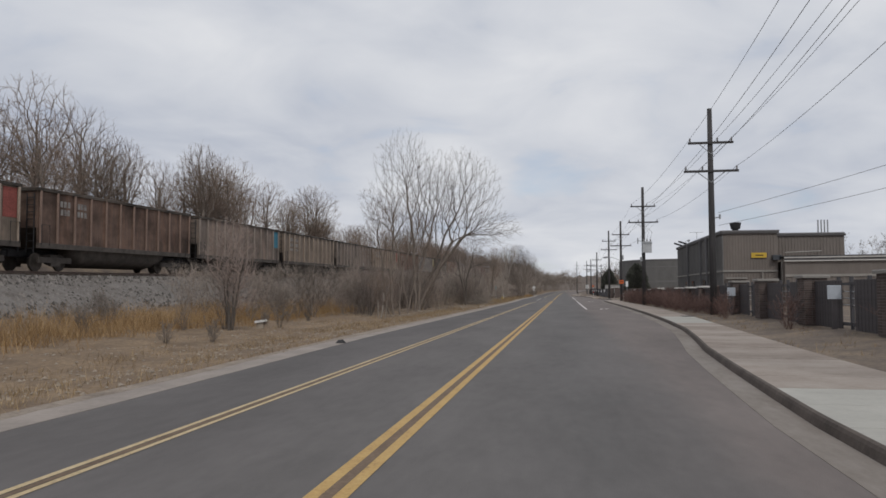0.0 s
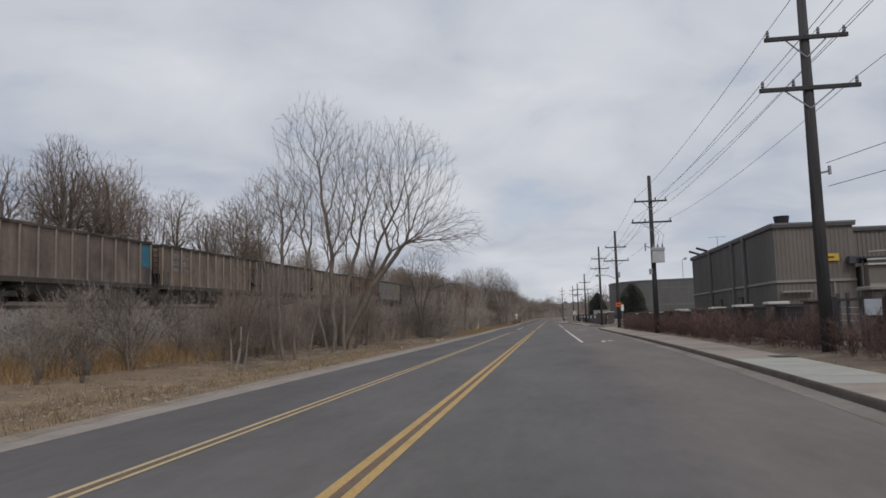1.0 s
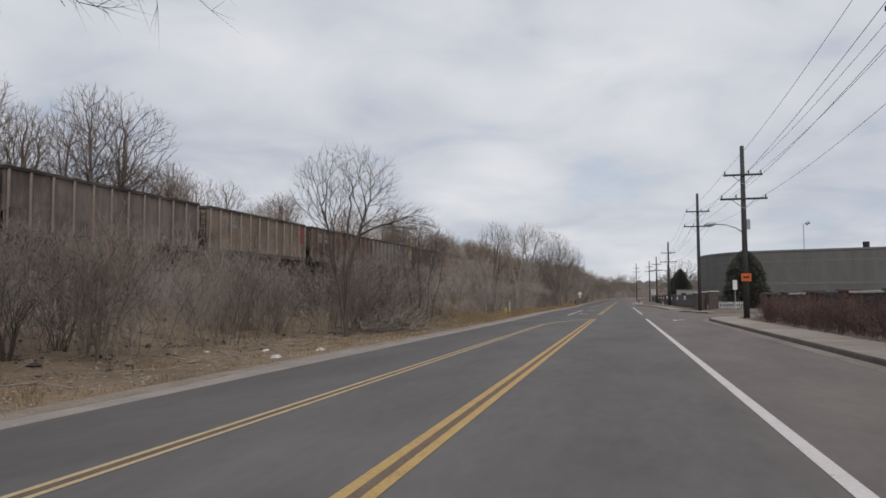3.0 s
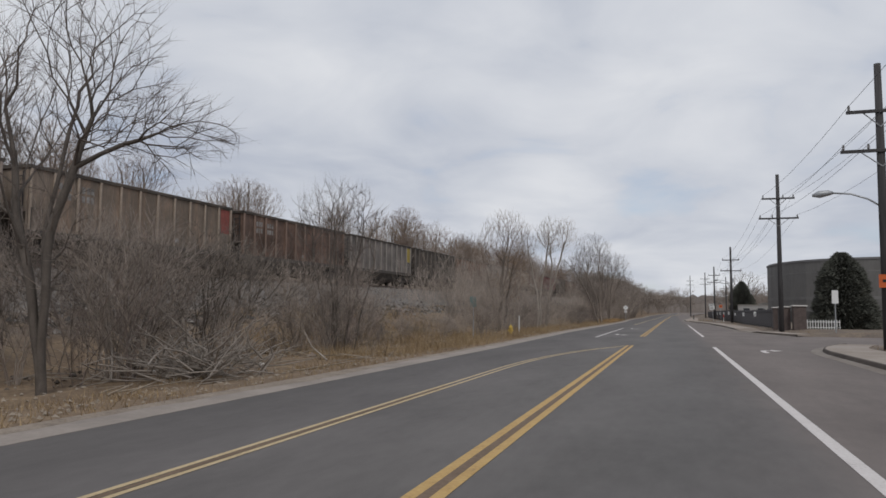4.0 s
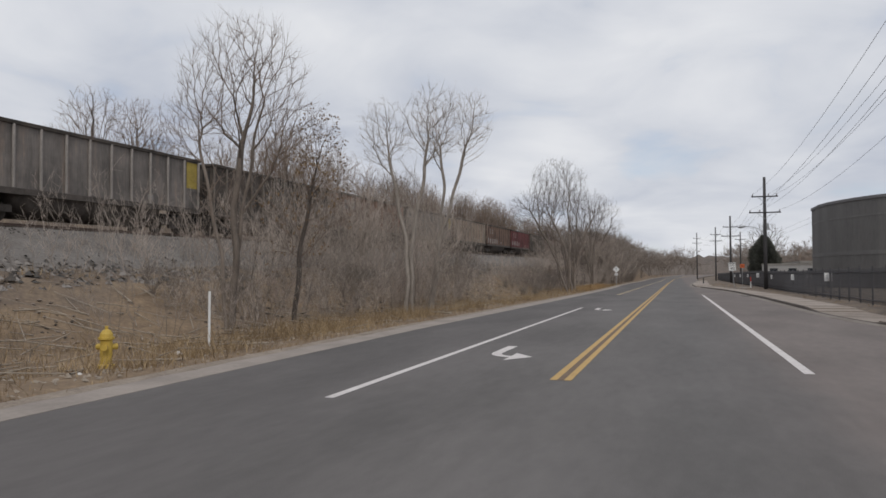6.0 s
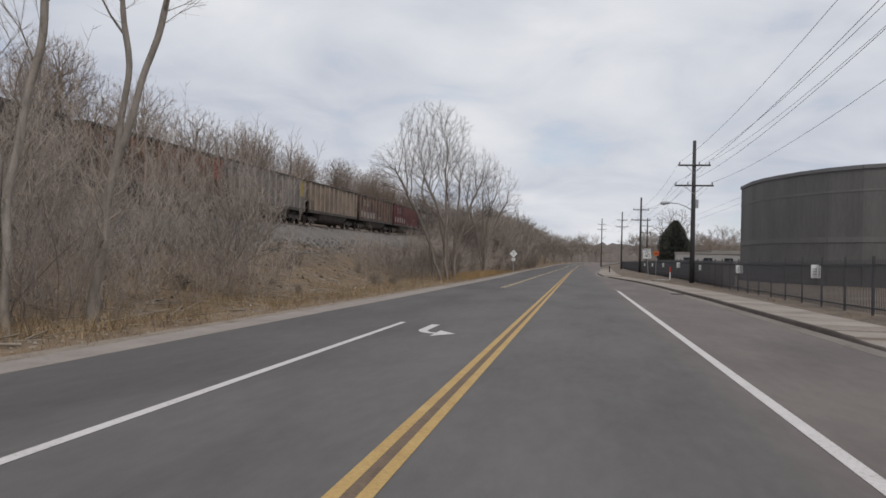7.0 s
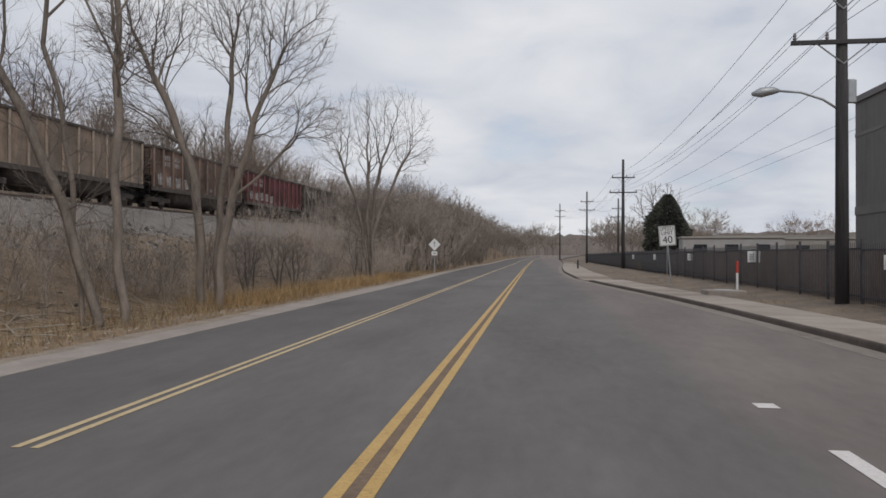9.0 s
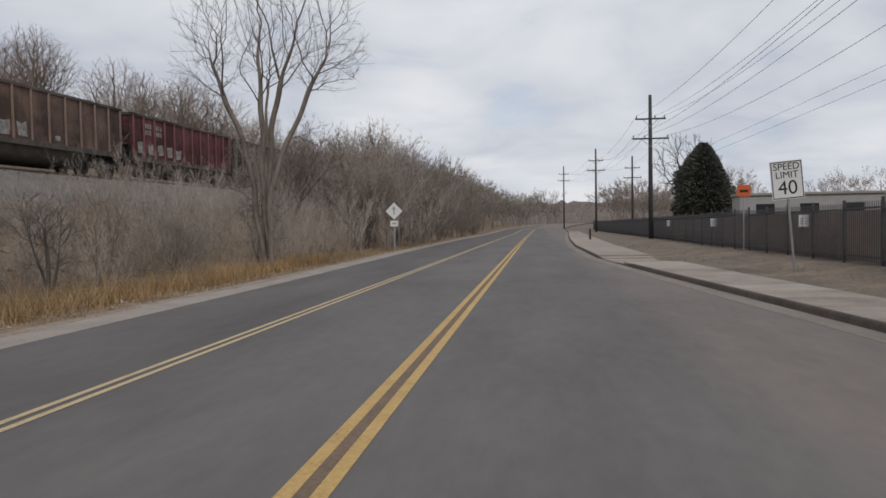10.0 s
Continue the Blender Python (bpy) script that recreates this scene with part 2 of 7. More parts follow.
M["needle"] = material("dark_evergreen", tones((0.080, 0.082, 0.068), 0.5), 0.8, 0.95, per_island=0.3)
M["brick"] = material("brown_brick", tones((0.108, 0.085, 0.078), 0.3), 4.0, 0.9, bump=0.3, per_object=0.3)
M["mortar"] = material("mortar", tones((0.22, 0.20, 0.18), 0.15), 6.0, 0.95)
M["cap"] = material("cap_stone", tones((0.52, 0.50, 0.47), 0.12), 3.0, 0.9, bump=0.1)
M["fence_dark"] = material("dark_fence_panel", tones((0.078, 0.070, 0.072), 0.3), 1.6, 0.8, bump=0.2)
M["screen"] = material("brown_screen", tones((0.215, 0.168, 0.148), 0.4), 0.6, 0.9, bump=0.2)
M["fence_steel"] = material("black_fence_steel", tones((0.070, 0.068, 0.073), 0.3), 4, 0.6, 0.1)
M["metal_tan"] = material("tan_ribbed_cladding", tones((0.178, 0.154, 0.137), 0.16), 0.6, 0.75, stretch=(1, 1, 0.3))
M["metal_grey"] = material("grey_ribbed_cladding", tones((0.140, 0.135, 0.129), 0.22), 0.5, 0.7, stretch=(1, 1, 0.25))
M["metal_band"] = material("pale_cladding_band", tones((0.175, 0.17, 0.172), 0.14), 0.6, 0.75)
M["hall_plinth"] = material("stained_plinth", tones((0.095, 0.090, 0.088), 0.3), 0.8, 0.85)
M["hall_belt"] = material("hall_belt", tones((0.165, 0.160, 0.155), 0.16), 0.5, 0.75)
M["belt"] = material("faded_belt", tones((0.26, 0.245, 0.225), 0.14), 0.8, 0.85)
M["roof_edge"] = material("roof_flashing", tones((0.09, 0.085, 0.085), 0.2), 2, 0.7)
M["pale_wall"] = material("pale_wall_panel", tones((0.285, 0.265, 0.24), 0.16), 0.8, 0.85)
M["glass_dark"] = material("dark_glass", tones((0.03, 0.033, 0.038), 0.2), 2, 0.12, spec=0.6)
M["sign_yellow"] = material("yellow_sign_face", tones((0.56, 0.37, 0.05), 0.12), 4, 0.6)
M["sign_white"] = material("white_sign_face", tones((0.70, 0.70, 0.69), 0.06), 4, 0.55)
M["dull_board"] = material("weathered_notice_board", tones((0.40, 0.43, 0.47), 0.14), 4, 0.6)
M["sign_black"] = material("black_lettering", tones((0.02, 0.02, 0.02), 0.2), 4, 0.6)
M["sign_orange"] = material("orange_sign_face", tones((0.58, 0.125, 0.035), 0.15), 4, 0.55)
M["sign_teal"] = material("teal_sign_face", tones((0.16, 0.225, 0.215), 0.2), 4, 0.5)
M["red_paint"] = material("red_paint", tones((0.48, 0.06, 0.04), 0.15), 4, 0.6)
M["hydrant"] = material("yellow_hydrant_paint", tones((0.50, 0.345, 0.07), 0.2), 6, 0.5, bump=0.1)
M["litter"] = material("white_litter", tones((0.6, 0.58, 0.55), 0.15), 6, 0.7)
M["wood_litter"] = material("dead_wood", tones((0.30, 0.255, 0.205), 0.3), 3, 0.95)
M["silver_trailer"] = material("pale_metal_siding", tones((0.33, 0.32, 0.31), 0.14), 1.5, 0.6)
CAR_COLOURS = {
    "brown": (0.135, 0.090, 0.070), "rust": (0.15, 0.094, 0.068), "tan": (0.20, 0.16, 0.127), "grey": (0.178, 0.16, 0.146),
    "maroon": (0.115, 0.042, 0.042), "dark": (0.086, 0.073, 0.062), "pinkish": (0.166, 0.136, 0.116),
}
CAR_COLOURS = {k_: tuple(v * 1.28 for v in c_) for k_, c_ in CAR_COLOURS.items()}
for k_, c_ in CAR_COLOURS.items():
    M["car_" + k_] = material("weathered_" + k_ + "_car_paint", [(0.28, tuple(v * 0.42 for v in c_)), (0.42, tuple(v * 0.8 for v in c_)), (0.52, c_), (0.62, (c_[0] * 1.35, c_[1] * 1.2, c_[2] * 1.1)), (0.72, (c_[0] * 1.1 + 0.07, c_[1] * 1.1 + 0.062, c_[2] * 1.1 + 0.055))], 0.55, 0.8, 0.05, bump=0.2, bump_scale=6, stretch=(1, 2.4, 0.28), fine=0.42, per_object=0.06)


def sooty(m, low=0.38):
    """Large uneven patches of soot over a paint."""
    t = m.node_tree
    b = t.nodes["Principled BSDF"]
    col = b.inputs["Base Color"].links[0].from_socket
    tc = t.nodes.new("ShaderNodeTexCoord")
    inf = t.nodes.new("ShaderNodeObjectInfo")
    off = t.nodes.new("ShaderNodeVectorMath")
    off.operation = "MULTIPLY_ADD"
    off.inputs[1].default_value = (1.0, 1.0, 1.4)
    n = t.nodes.new("ShaderNodeTexNoise")
    n.inputs["Scale"].default_value, n.inputs["Detail"].default_value, n.inputs["Roughness"].default_value = 0.33, 5.0, 0.62
    t.links.new(tc.outputs["Object"], off.inputs[0])
    t.links.new(inf.outputs["Location"], off.inputs[2])
    t.links.new(off.outputs[0], n.inputs["Vector"])
    r = t.nodes.new("ShaderNodeValToRGB")
    for e, p, v in zip(r.color_ramp.elements, (0.40, 0.60), (low, 1.0)):
        e.position, e.color = p, (v, v, v, 1)
    t.links.new(n.outputs["Fac"], r.inputs[0])
    x = t.nodes.new("ShaderNodeMixRGB")
    x.blend_type, x.inputs[0].default_value = "MULTIPLY", 1.0
    t.links.new(col, x.inputs[1])
    t.links.new(r.outputs[0], x.inputs[2])
    t.links.new(x.outputs[0], b.inputs["Base Color"])


for k_ in CAR_COLOURS:
    sooty(M["car_" + k_], 0.66 if k_ in ("tan", "grey", "pinkish") else 0.42)
# the side posts take a paler tone of each car's paint
for k_, c_ in CAR_COLOURS.items():
    M["post_" + k_] = material("paler_" + k_ + "_post_paint", tones(tuple(v * 1.2 + 0.022 for v in c_), 0.35), 1.5, 0.85, 0.05, stretch=(1, 1, 0.4))
M["car_blue"] = material("blue_end_paint", tones((0.06, 0.20, 0.27), 0.3), 1.2, 0.8, fine=0.5)
M["car_red"] = material("red_end_paint", tones((0.25, 0.075, 0.062), 0.45), 1.2, 0.8, fine=0.5)
M["car_yellow"] = material("yellow_end_paint", tones((0.35, 0.265, 0.065), 0.4), 1.2, 0.8, fine=0.5)
M["car_white"] = material("white_stencil_paint", [(0.36, (0.10, 0.085, 0.075)), (0.5, (0.26, 0.245, 0.23)), (0.66, (0.42, 0.41, 0.39))], 3, 0.8)


# ---- mesh helpers ----
class Shape:
    """Collects vertices and faces of one part."""

    def __init__(self):
        self.v, self.f = [], []

    def add(self, verts, faces):
        o = len(self.v)
        self.v.extend(tuple(p) for p in verts)
        self.f.extend(tuple(i + o for i in q) for q in faces)
        return self

    def box(self, x0, x1, y0, y1, z0, z1, top=0.0):
        t = top
        vs = [(x0, y0, z0), (x1, y0, z0), (x1, y1, z0), (x0, y1, z0), (x0 + t, y0 + t, z1), (x1 - t, y0 + t, z1), (x1 - t, y1 - t, z1), (x0 + t, y1 - t, z1)]
        return self.add(vs, [(3, 2, 1, 0), (4, 5, 6, 7), (0, 1, 5, 4), (1, 2, 6, 5), (2, 3, 7, 6), (3, 0, 4, 7)])

    def bevel_box(self, x0, x1, y0, y1, z0, z1, b=0.02):
        """A box whose upright and upper edges are cut back by b."""
        ring = lambda i, z: [(x0 + b + i, y0 + i, z), (x1 - b - i, y0 + i, z), (x1 - i, y0 + b + i, z), (x1 - i, y1 - b - i, z), (x1 - b - i, y1 - i, z), (x0 + b + i, y1 - i, z), (x0 + i, y1 - b - i, z), (x0 + i, y0 + b + i, z)]
        vs = ring(0, z0) + ring(0, z1 - b) + ring(b * 0.7, z1)
        fs = [tuple(range(7, -1, -1)), tuple(range(16, 24))]
        for k in (0, 8):
            fs += [(k + i, k + (i + 1) % 8, k + 8 + (i + 1) % 8, k + 8 + i) for i in range(8)]
        return self.add(vs, fs)

    def tube(self, pts, radii, n=8, caps=True):
        """A round bar along points."""
        pts = [Vector(p) for p in pts]
        vs, fs = [], []
        for i, p in enumerate(pts):
            d = (pts[min(i + 1, len(pts) - 1)] - pts[max(i - 1, 0)]).normalized()
            u = d.orthogonal().normalized() if abs(d.z) < 0.95 else Vector((1, 0, 0)) - d * d.x
            u.normalize()
            w = d.cross(u)
            r = radii[i] if hasattr(radii, "__len__") else radii
            vs += [p + (u * math.cos(2 * math.pi * k / n) + w * math.sin(2 * math.pi * k / n)) * r for k in range(n)]
        for i in range(len(pts) - 1):
            fs += [(i * n + k, i * n + (k + 1) % n, (i + 1) * n + (k + 1) % n, (i + 1) * n + k) for k in range(n)]
        if caps:
            fs += [tuple(range(n - 1, -1, -1)), tuple(range(len(vs) - n, len(vs)))]
        return self.add(vs, fs)

    def prism(self, outline, z0, z1):
        """An upright prism over a plan outline (counter-clockwise)."""
        n = len(outline)
        vs = [(x, y, z0) for x, y in outline] + [(x, y, z1) for x, y in outline]
        fs = [tuple(range(n - 1, -1, -1)), tuple(range(n, 2 * n))] + [(i, (i + 1) % n, n + (i + 1) % n, n + i) for i in range(n)]
        return self.add(vs, fs)

    def plate(self, outline, x0, x1):
        """A plate in the y-z plane between two x."""
        n = len(outline)
        vs = [(x1, y, z) for y, z in outline] + [(x0, y, z) for y, z in outline]
        fs = [tuple(range(n)), tuple(range(2 * n - 1, n - 1, -1))] + [(i, n + i, n + (i + 1) % n, (i + 1) % n) for i in range(n)]
        return self.add(vs, fs)

    def mesh(self, name, mat, smooth=False):
        me = bpy.data.meshes.new(name)
        me.from_pydata(self.v, [], self.f)
        me.materials.append(mat)
        if smooth:
            me.polygons.foreach_set("use_smooth", [True] * len(me.polygons))
        me.update()
        return me


def part(name, shape, mat, parent=None, label="", smooth=False, at=None):
    """One mesh object, under a thing or a part."""
    me = shape if isinstance(shape, bpy.types.Mesh) else shape.mesh(name, mat, smooth)
    ob = new(name, me)
    if parent is not None:
        ob.parent = parent
    if at is not None:
        ob.matrix_basis = at
    if label:
        ob["label"] = label
    return ob


def thing(name, m, label, category, group="", kind=""):
    ob = new(name)
    ob.empty_display_size = 0.3
    ob.matrix_basis = m
    return tagged(ob, label, category, group, kind)


def structure(name, shape, mat, label, category, smooth=False):
    return tagged(part(name, shape, mat, smooth=smooth), label, category, kind="structure")


def lerp(table, y):
    """Value at y of a piecewise-linear table of (y, value)."""
    if y <= table[0][0]:
        return table[0][1]
    for (a, p), (b, q) in zip(table, table[1:]):
        if y <= b:
            s = (y - a) / (b - a)
            return p + (q - p) * s
    return table[-1][1]


def smooth_step(a, b, v):
    s = min(1.0, max(0.0, (v - a) / (b - a)))
    return s * s * (3 - 2 * s)


# ---- plan: the road runs along y, its centre line at x = 0 ----
def road_z(y):
    """The far rise of the road."""
    return 0.0001 * max(0.0, min(y, 430) - 290) ** 2


def bend(y):
    """The far bend to the right."""
    return 0.00007 * max(0.0, y - 250) ** 2 + 0.0016 * max(0.0, y - 350) ** 2


LEFT_EDGE = [(-150, -4.2), (10, -4.2), (25, -4.6), (60, -4.65), (103, -4.9), (130, -5.5), (160, -5.48), (185, -5.62), (205, -5.9), (228, -6.6), (270, -7.4), (900, -7.4)]
PAN_WIDTH = [(-150, 0.65), (90, 0.75), (140, 0.9), (900, 1.0)]
KERB_SOUTH = [(-150, 4.2), (5, 4.3), (10, 4.38), (15, 4.68), (20, 5.05), (23, 5.4), (29, 6.0), (36, 6.35), (43, 6.58), (50, 6.75), (65, 6.95), (103, 7.1)]
KERB_NORTH = [(145, 7.15), (163, 7.1), (172, 6.9), (180, 6.75), (187, 6.45), (193, 6.05), (203, 5.15), (212, 4.4), (217, 4.05), (235, 3.98), (252, 4.45), (273, 5.15), (306, 6.4), (330, 7.0), (900, 7.0)]
WALK_OUT = [(-150, 6.8), (15, 6.95), (20, 7.15), (40, 8.3), (60, 9.0), (103, 9.1), (137, 9.1), (170, 9.0), (190, 8.1), (204, 6.95), (217, 6.4), (235, 6.6), (252, 7.2), (300, 8.6), (330, 9.2), (900, 9.2)]
SIDE_Y0, SIDE_Y1 = 112.0, 127.0


def left_edge(y):
    return lerp(LEFT_EDGE, y) + bend(y)


def pan_edge(y):
    return left_edge(y) - lerp(PAN_WIDTH, y)


def right_edge(y):
    if y <= 103:
        return lerp(KERB_SOUTH, y)
    if y < SIDE_Y0:
        return 7.1 + 2.2 * ((y - 103) / 9.0) ** 2
    if y < SIDE_Y1:
        return 70.0
    if y < 145:
        return 7.15 + 2.3 * ((145 - y) / 18.0) ** 2
    return lerp(KERB_NORTH, y) + bend(y)


def dropped(y):
    """The kerb is lowered at the driveway."""
    low = smooth_step(135.0, 137.0, y) * (1 - smooth_step(143.0, 147.5, y)) + smooth_step(210.0, 212.0, y) * (1 - smooth_step(215.5, 217.5, y))
    return 1.0 - 0.8 * low


def walk_out(y):
    return max(lerp(WALK_OUT, y) + bend(y), (right_edge(y) + 1.6) if not SIDE_Y0 <= y < SIDE_Y1 else 0)


def rail_z(y):
    return 2.6 + (min(max(y, 0), 420) - 40) * 0.0125


TRACK_X = -25.5


def ground_z(x, y):
    return level_z(x, y) + road_z(y)


def level_z(x, y):
    if x > 0:
        if SIDE_Y0 - 0.5 < y < SIDE_Y1 + 0.5:
            return -0.09
        d = x - walk_out(y)
        if d < -0.05:
            return -0.09
        z = 0.10 + 0.22 * smooth_step(0.0, 3.0, d)
        return z + 0.05 * noise.noise((x * 0.5, y * 0.5, 1.0)) * smooth_step(0, 1.5, d)
    d = pan_edge(y) - x
    if d < 0:
        return -0.09
    rough = (0.13 * noise.noise((x * 0.35, y * 0.35, 0.0)) + 0.07 * noise.noise((x * 1.3, y * 1.3, 5.0)) + 0.05 * noise.noise((x * 2.6, y * 2.6, 9.0))) * smooth_step(0.2, 2.5, d)
    rz = rail_z(y)
    toe = -19.6
    rise = smooth_step(-11.0 - 4.0 * smooth_step(120, 60, y), toe, x)
    near = -0.16 * smooth_step(0.3, 3.0, d)
    if x > toe:
        return near + (rz - 2.0 - near) * rise + rough * (1 + rise)
    far = smooth_step(-28.6, -36.0, x)
    return (rz - 2.0) * (1 - far) + (rz + 2.8) * far + rough


def axis(spans):
    out = []
    for a, b, s in spans:
        n = max(1, round((b - a) / s))
        out += [a + (b - a) * i / n for i in range(n)]
    return out + [spans[-1][1]]


def build_ground():
    xs = axis([(-900, -200, 100), (-200, -60, 20), (-60, -30, 3), (-30, -22, 1.0), (-22, -3, 0.5), (-3, 3, 3), (3, 14, 0.5), (14, 30, 2), (30, 100, 10), (100, 900, 100)])
    ys = axis([(-200, -10, 10), (-10, 250, 0.75), (250, 330, 2), (330, 700, 12), (700, 2500, 150)])
    vs = [(x, y, ground_z(x, y)) for y in ys for x in xs]
    n = len(xs)
    fs = [(j * n + i, j * n + i + 1, (j + 1) * n + i + 1, (j + 1) * n + i) for j in range(len(ys) - 1) for i in range(n - 1)]
    structure("ground", Shape().add(vs, fs), M["earth"], "dry brown earth with matted dead grass beside the road", "ground", smooth=True)


def ribbon(name, ys, a, b, za, zb, mat, label, category, depth=0.1):
    """A long slab between two edges, each a function of y, with sides that go down by depth."""
    s, n = Shape(), len(ys)
    for y in ys:
        xa, xb = a(y), b(y)
        r = road_z(y)
        s.v += [(xa, y, za + r), (xb, y, zb + r), (xb, y, zb - depth + r), (xa, y, za - depth + r)]
    for i in range(n - 1):
        k, q = 4 * i, 4 * i + 4
        s.f += [(k, k + 1, q + 1, q), (k + 1, k + 2, q + 2, q + 1), (k + 3, k, q, q + 3)]
    return structure(name, s, mat, label, category)


def build_road():
    ys = axis([(-120, 0, 10), (0, 103, 2), (103, SIDE_Y0 - 0.01, 1)]) + axis([(SIDE_Y0, SIDE_Y1 - 0.01, 5)]) + axis([(SIDE_Y1, 145, 1), (145, 330, 2), (330, 900, 10)])
    ribbon("road", ys, left_edge, right_edge, 0.0, 0.0, M["asphalt"], "worn grey asphalt road with a side road", "road", 0.06)
    yl = axis([(-120, 0, 10), (0, 330, 2), (330, 900, 10)])
    ribbon("gutter_pan_west", yl, pan_edge, lambda y: left_edge(y) + 0.02, 0.012, 0.006, M["concrete"], "pale concrete gutter pan along the road", "gutter", 0.09)
    # dirt washed over the outer edge of the pan
    s = Shape()
    rows = axis([(0, 260, 0.4)])
    for y in rows:
        e = pan_edge(y)
        w = 0.12 + 0.30 * max(0.0, noise.noise((y * 0.13, 0, 2)) + 0.35) + 0.10 * noise.noise((y * 1.1, 3, 2)) + 0.05 * noise.noise((y * 3.1, 5, 2))
        w = max(0.02, min(w, 0.55))
        s.v += [(e - 0.25, y, -0.03), (e - 0.02, y, 0.032 + 0.012 * noise.noise((y * 0.8, 1, 1))), (e + w * 0.6, y, 0.024), (e + w, y, 0.012)]
    s.f = [(4 * i + k, 4 * i + 1 + k, 4 * i + 5 + k, 4 * i + 4 + k) for i in range(len(rows) - 1) for k in range(3)]
    structure("verge_dirt", s, M["verge_dirt"], "tan dirt washed over the edge of the gutter pan", "dirt", smooth=True)
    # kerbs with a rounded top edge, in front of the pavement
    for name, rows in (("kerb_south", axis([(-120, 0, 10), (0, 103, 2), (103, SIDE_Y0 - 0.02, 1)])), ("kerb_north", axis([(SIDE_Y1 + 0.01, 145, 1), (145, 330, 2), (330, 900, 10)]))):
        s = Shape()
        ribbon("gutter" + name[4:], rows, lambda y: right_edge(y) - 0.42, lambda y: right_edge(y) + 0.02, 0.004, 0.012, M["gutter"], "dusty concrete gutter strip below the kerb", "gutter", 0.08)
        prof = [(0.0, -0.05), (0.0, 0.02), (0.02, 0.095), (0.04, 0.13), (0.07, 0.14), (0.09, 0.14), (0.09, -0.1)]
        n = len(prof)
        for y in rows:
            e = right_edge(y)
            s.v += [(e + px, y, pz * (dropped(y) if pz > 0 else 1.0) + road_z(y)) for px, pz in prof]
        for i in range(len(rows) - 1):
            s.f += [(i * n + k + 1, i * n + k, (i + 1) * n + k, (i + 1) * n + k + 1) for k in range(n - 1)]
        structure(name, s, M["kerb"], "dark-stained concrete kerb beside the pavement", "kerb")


def line_strip(name, ys, x_of, width, mat, label):
    """A painted line on the road: thin, with its own edges."""
    s = Shape()
    for y in ys:
        x = x_of(y)
        z = 0.005 + road_z(y)
        s.v += [(x - width / 2, y, z), (x + width / 2, y, z)]
    s.f = [(2 * i, 2 * i + 1, 2 * i + 3, 2 * i + 2) for i in range(len(ys) - 1)]
    return structure(name, s, mat, label, "road marking")


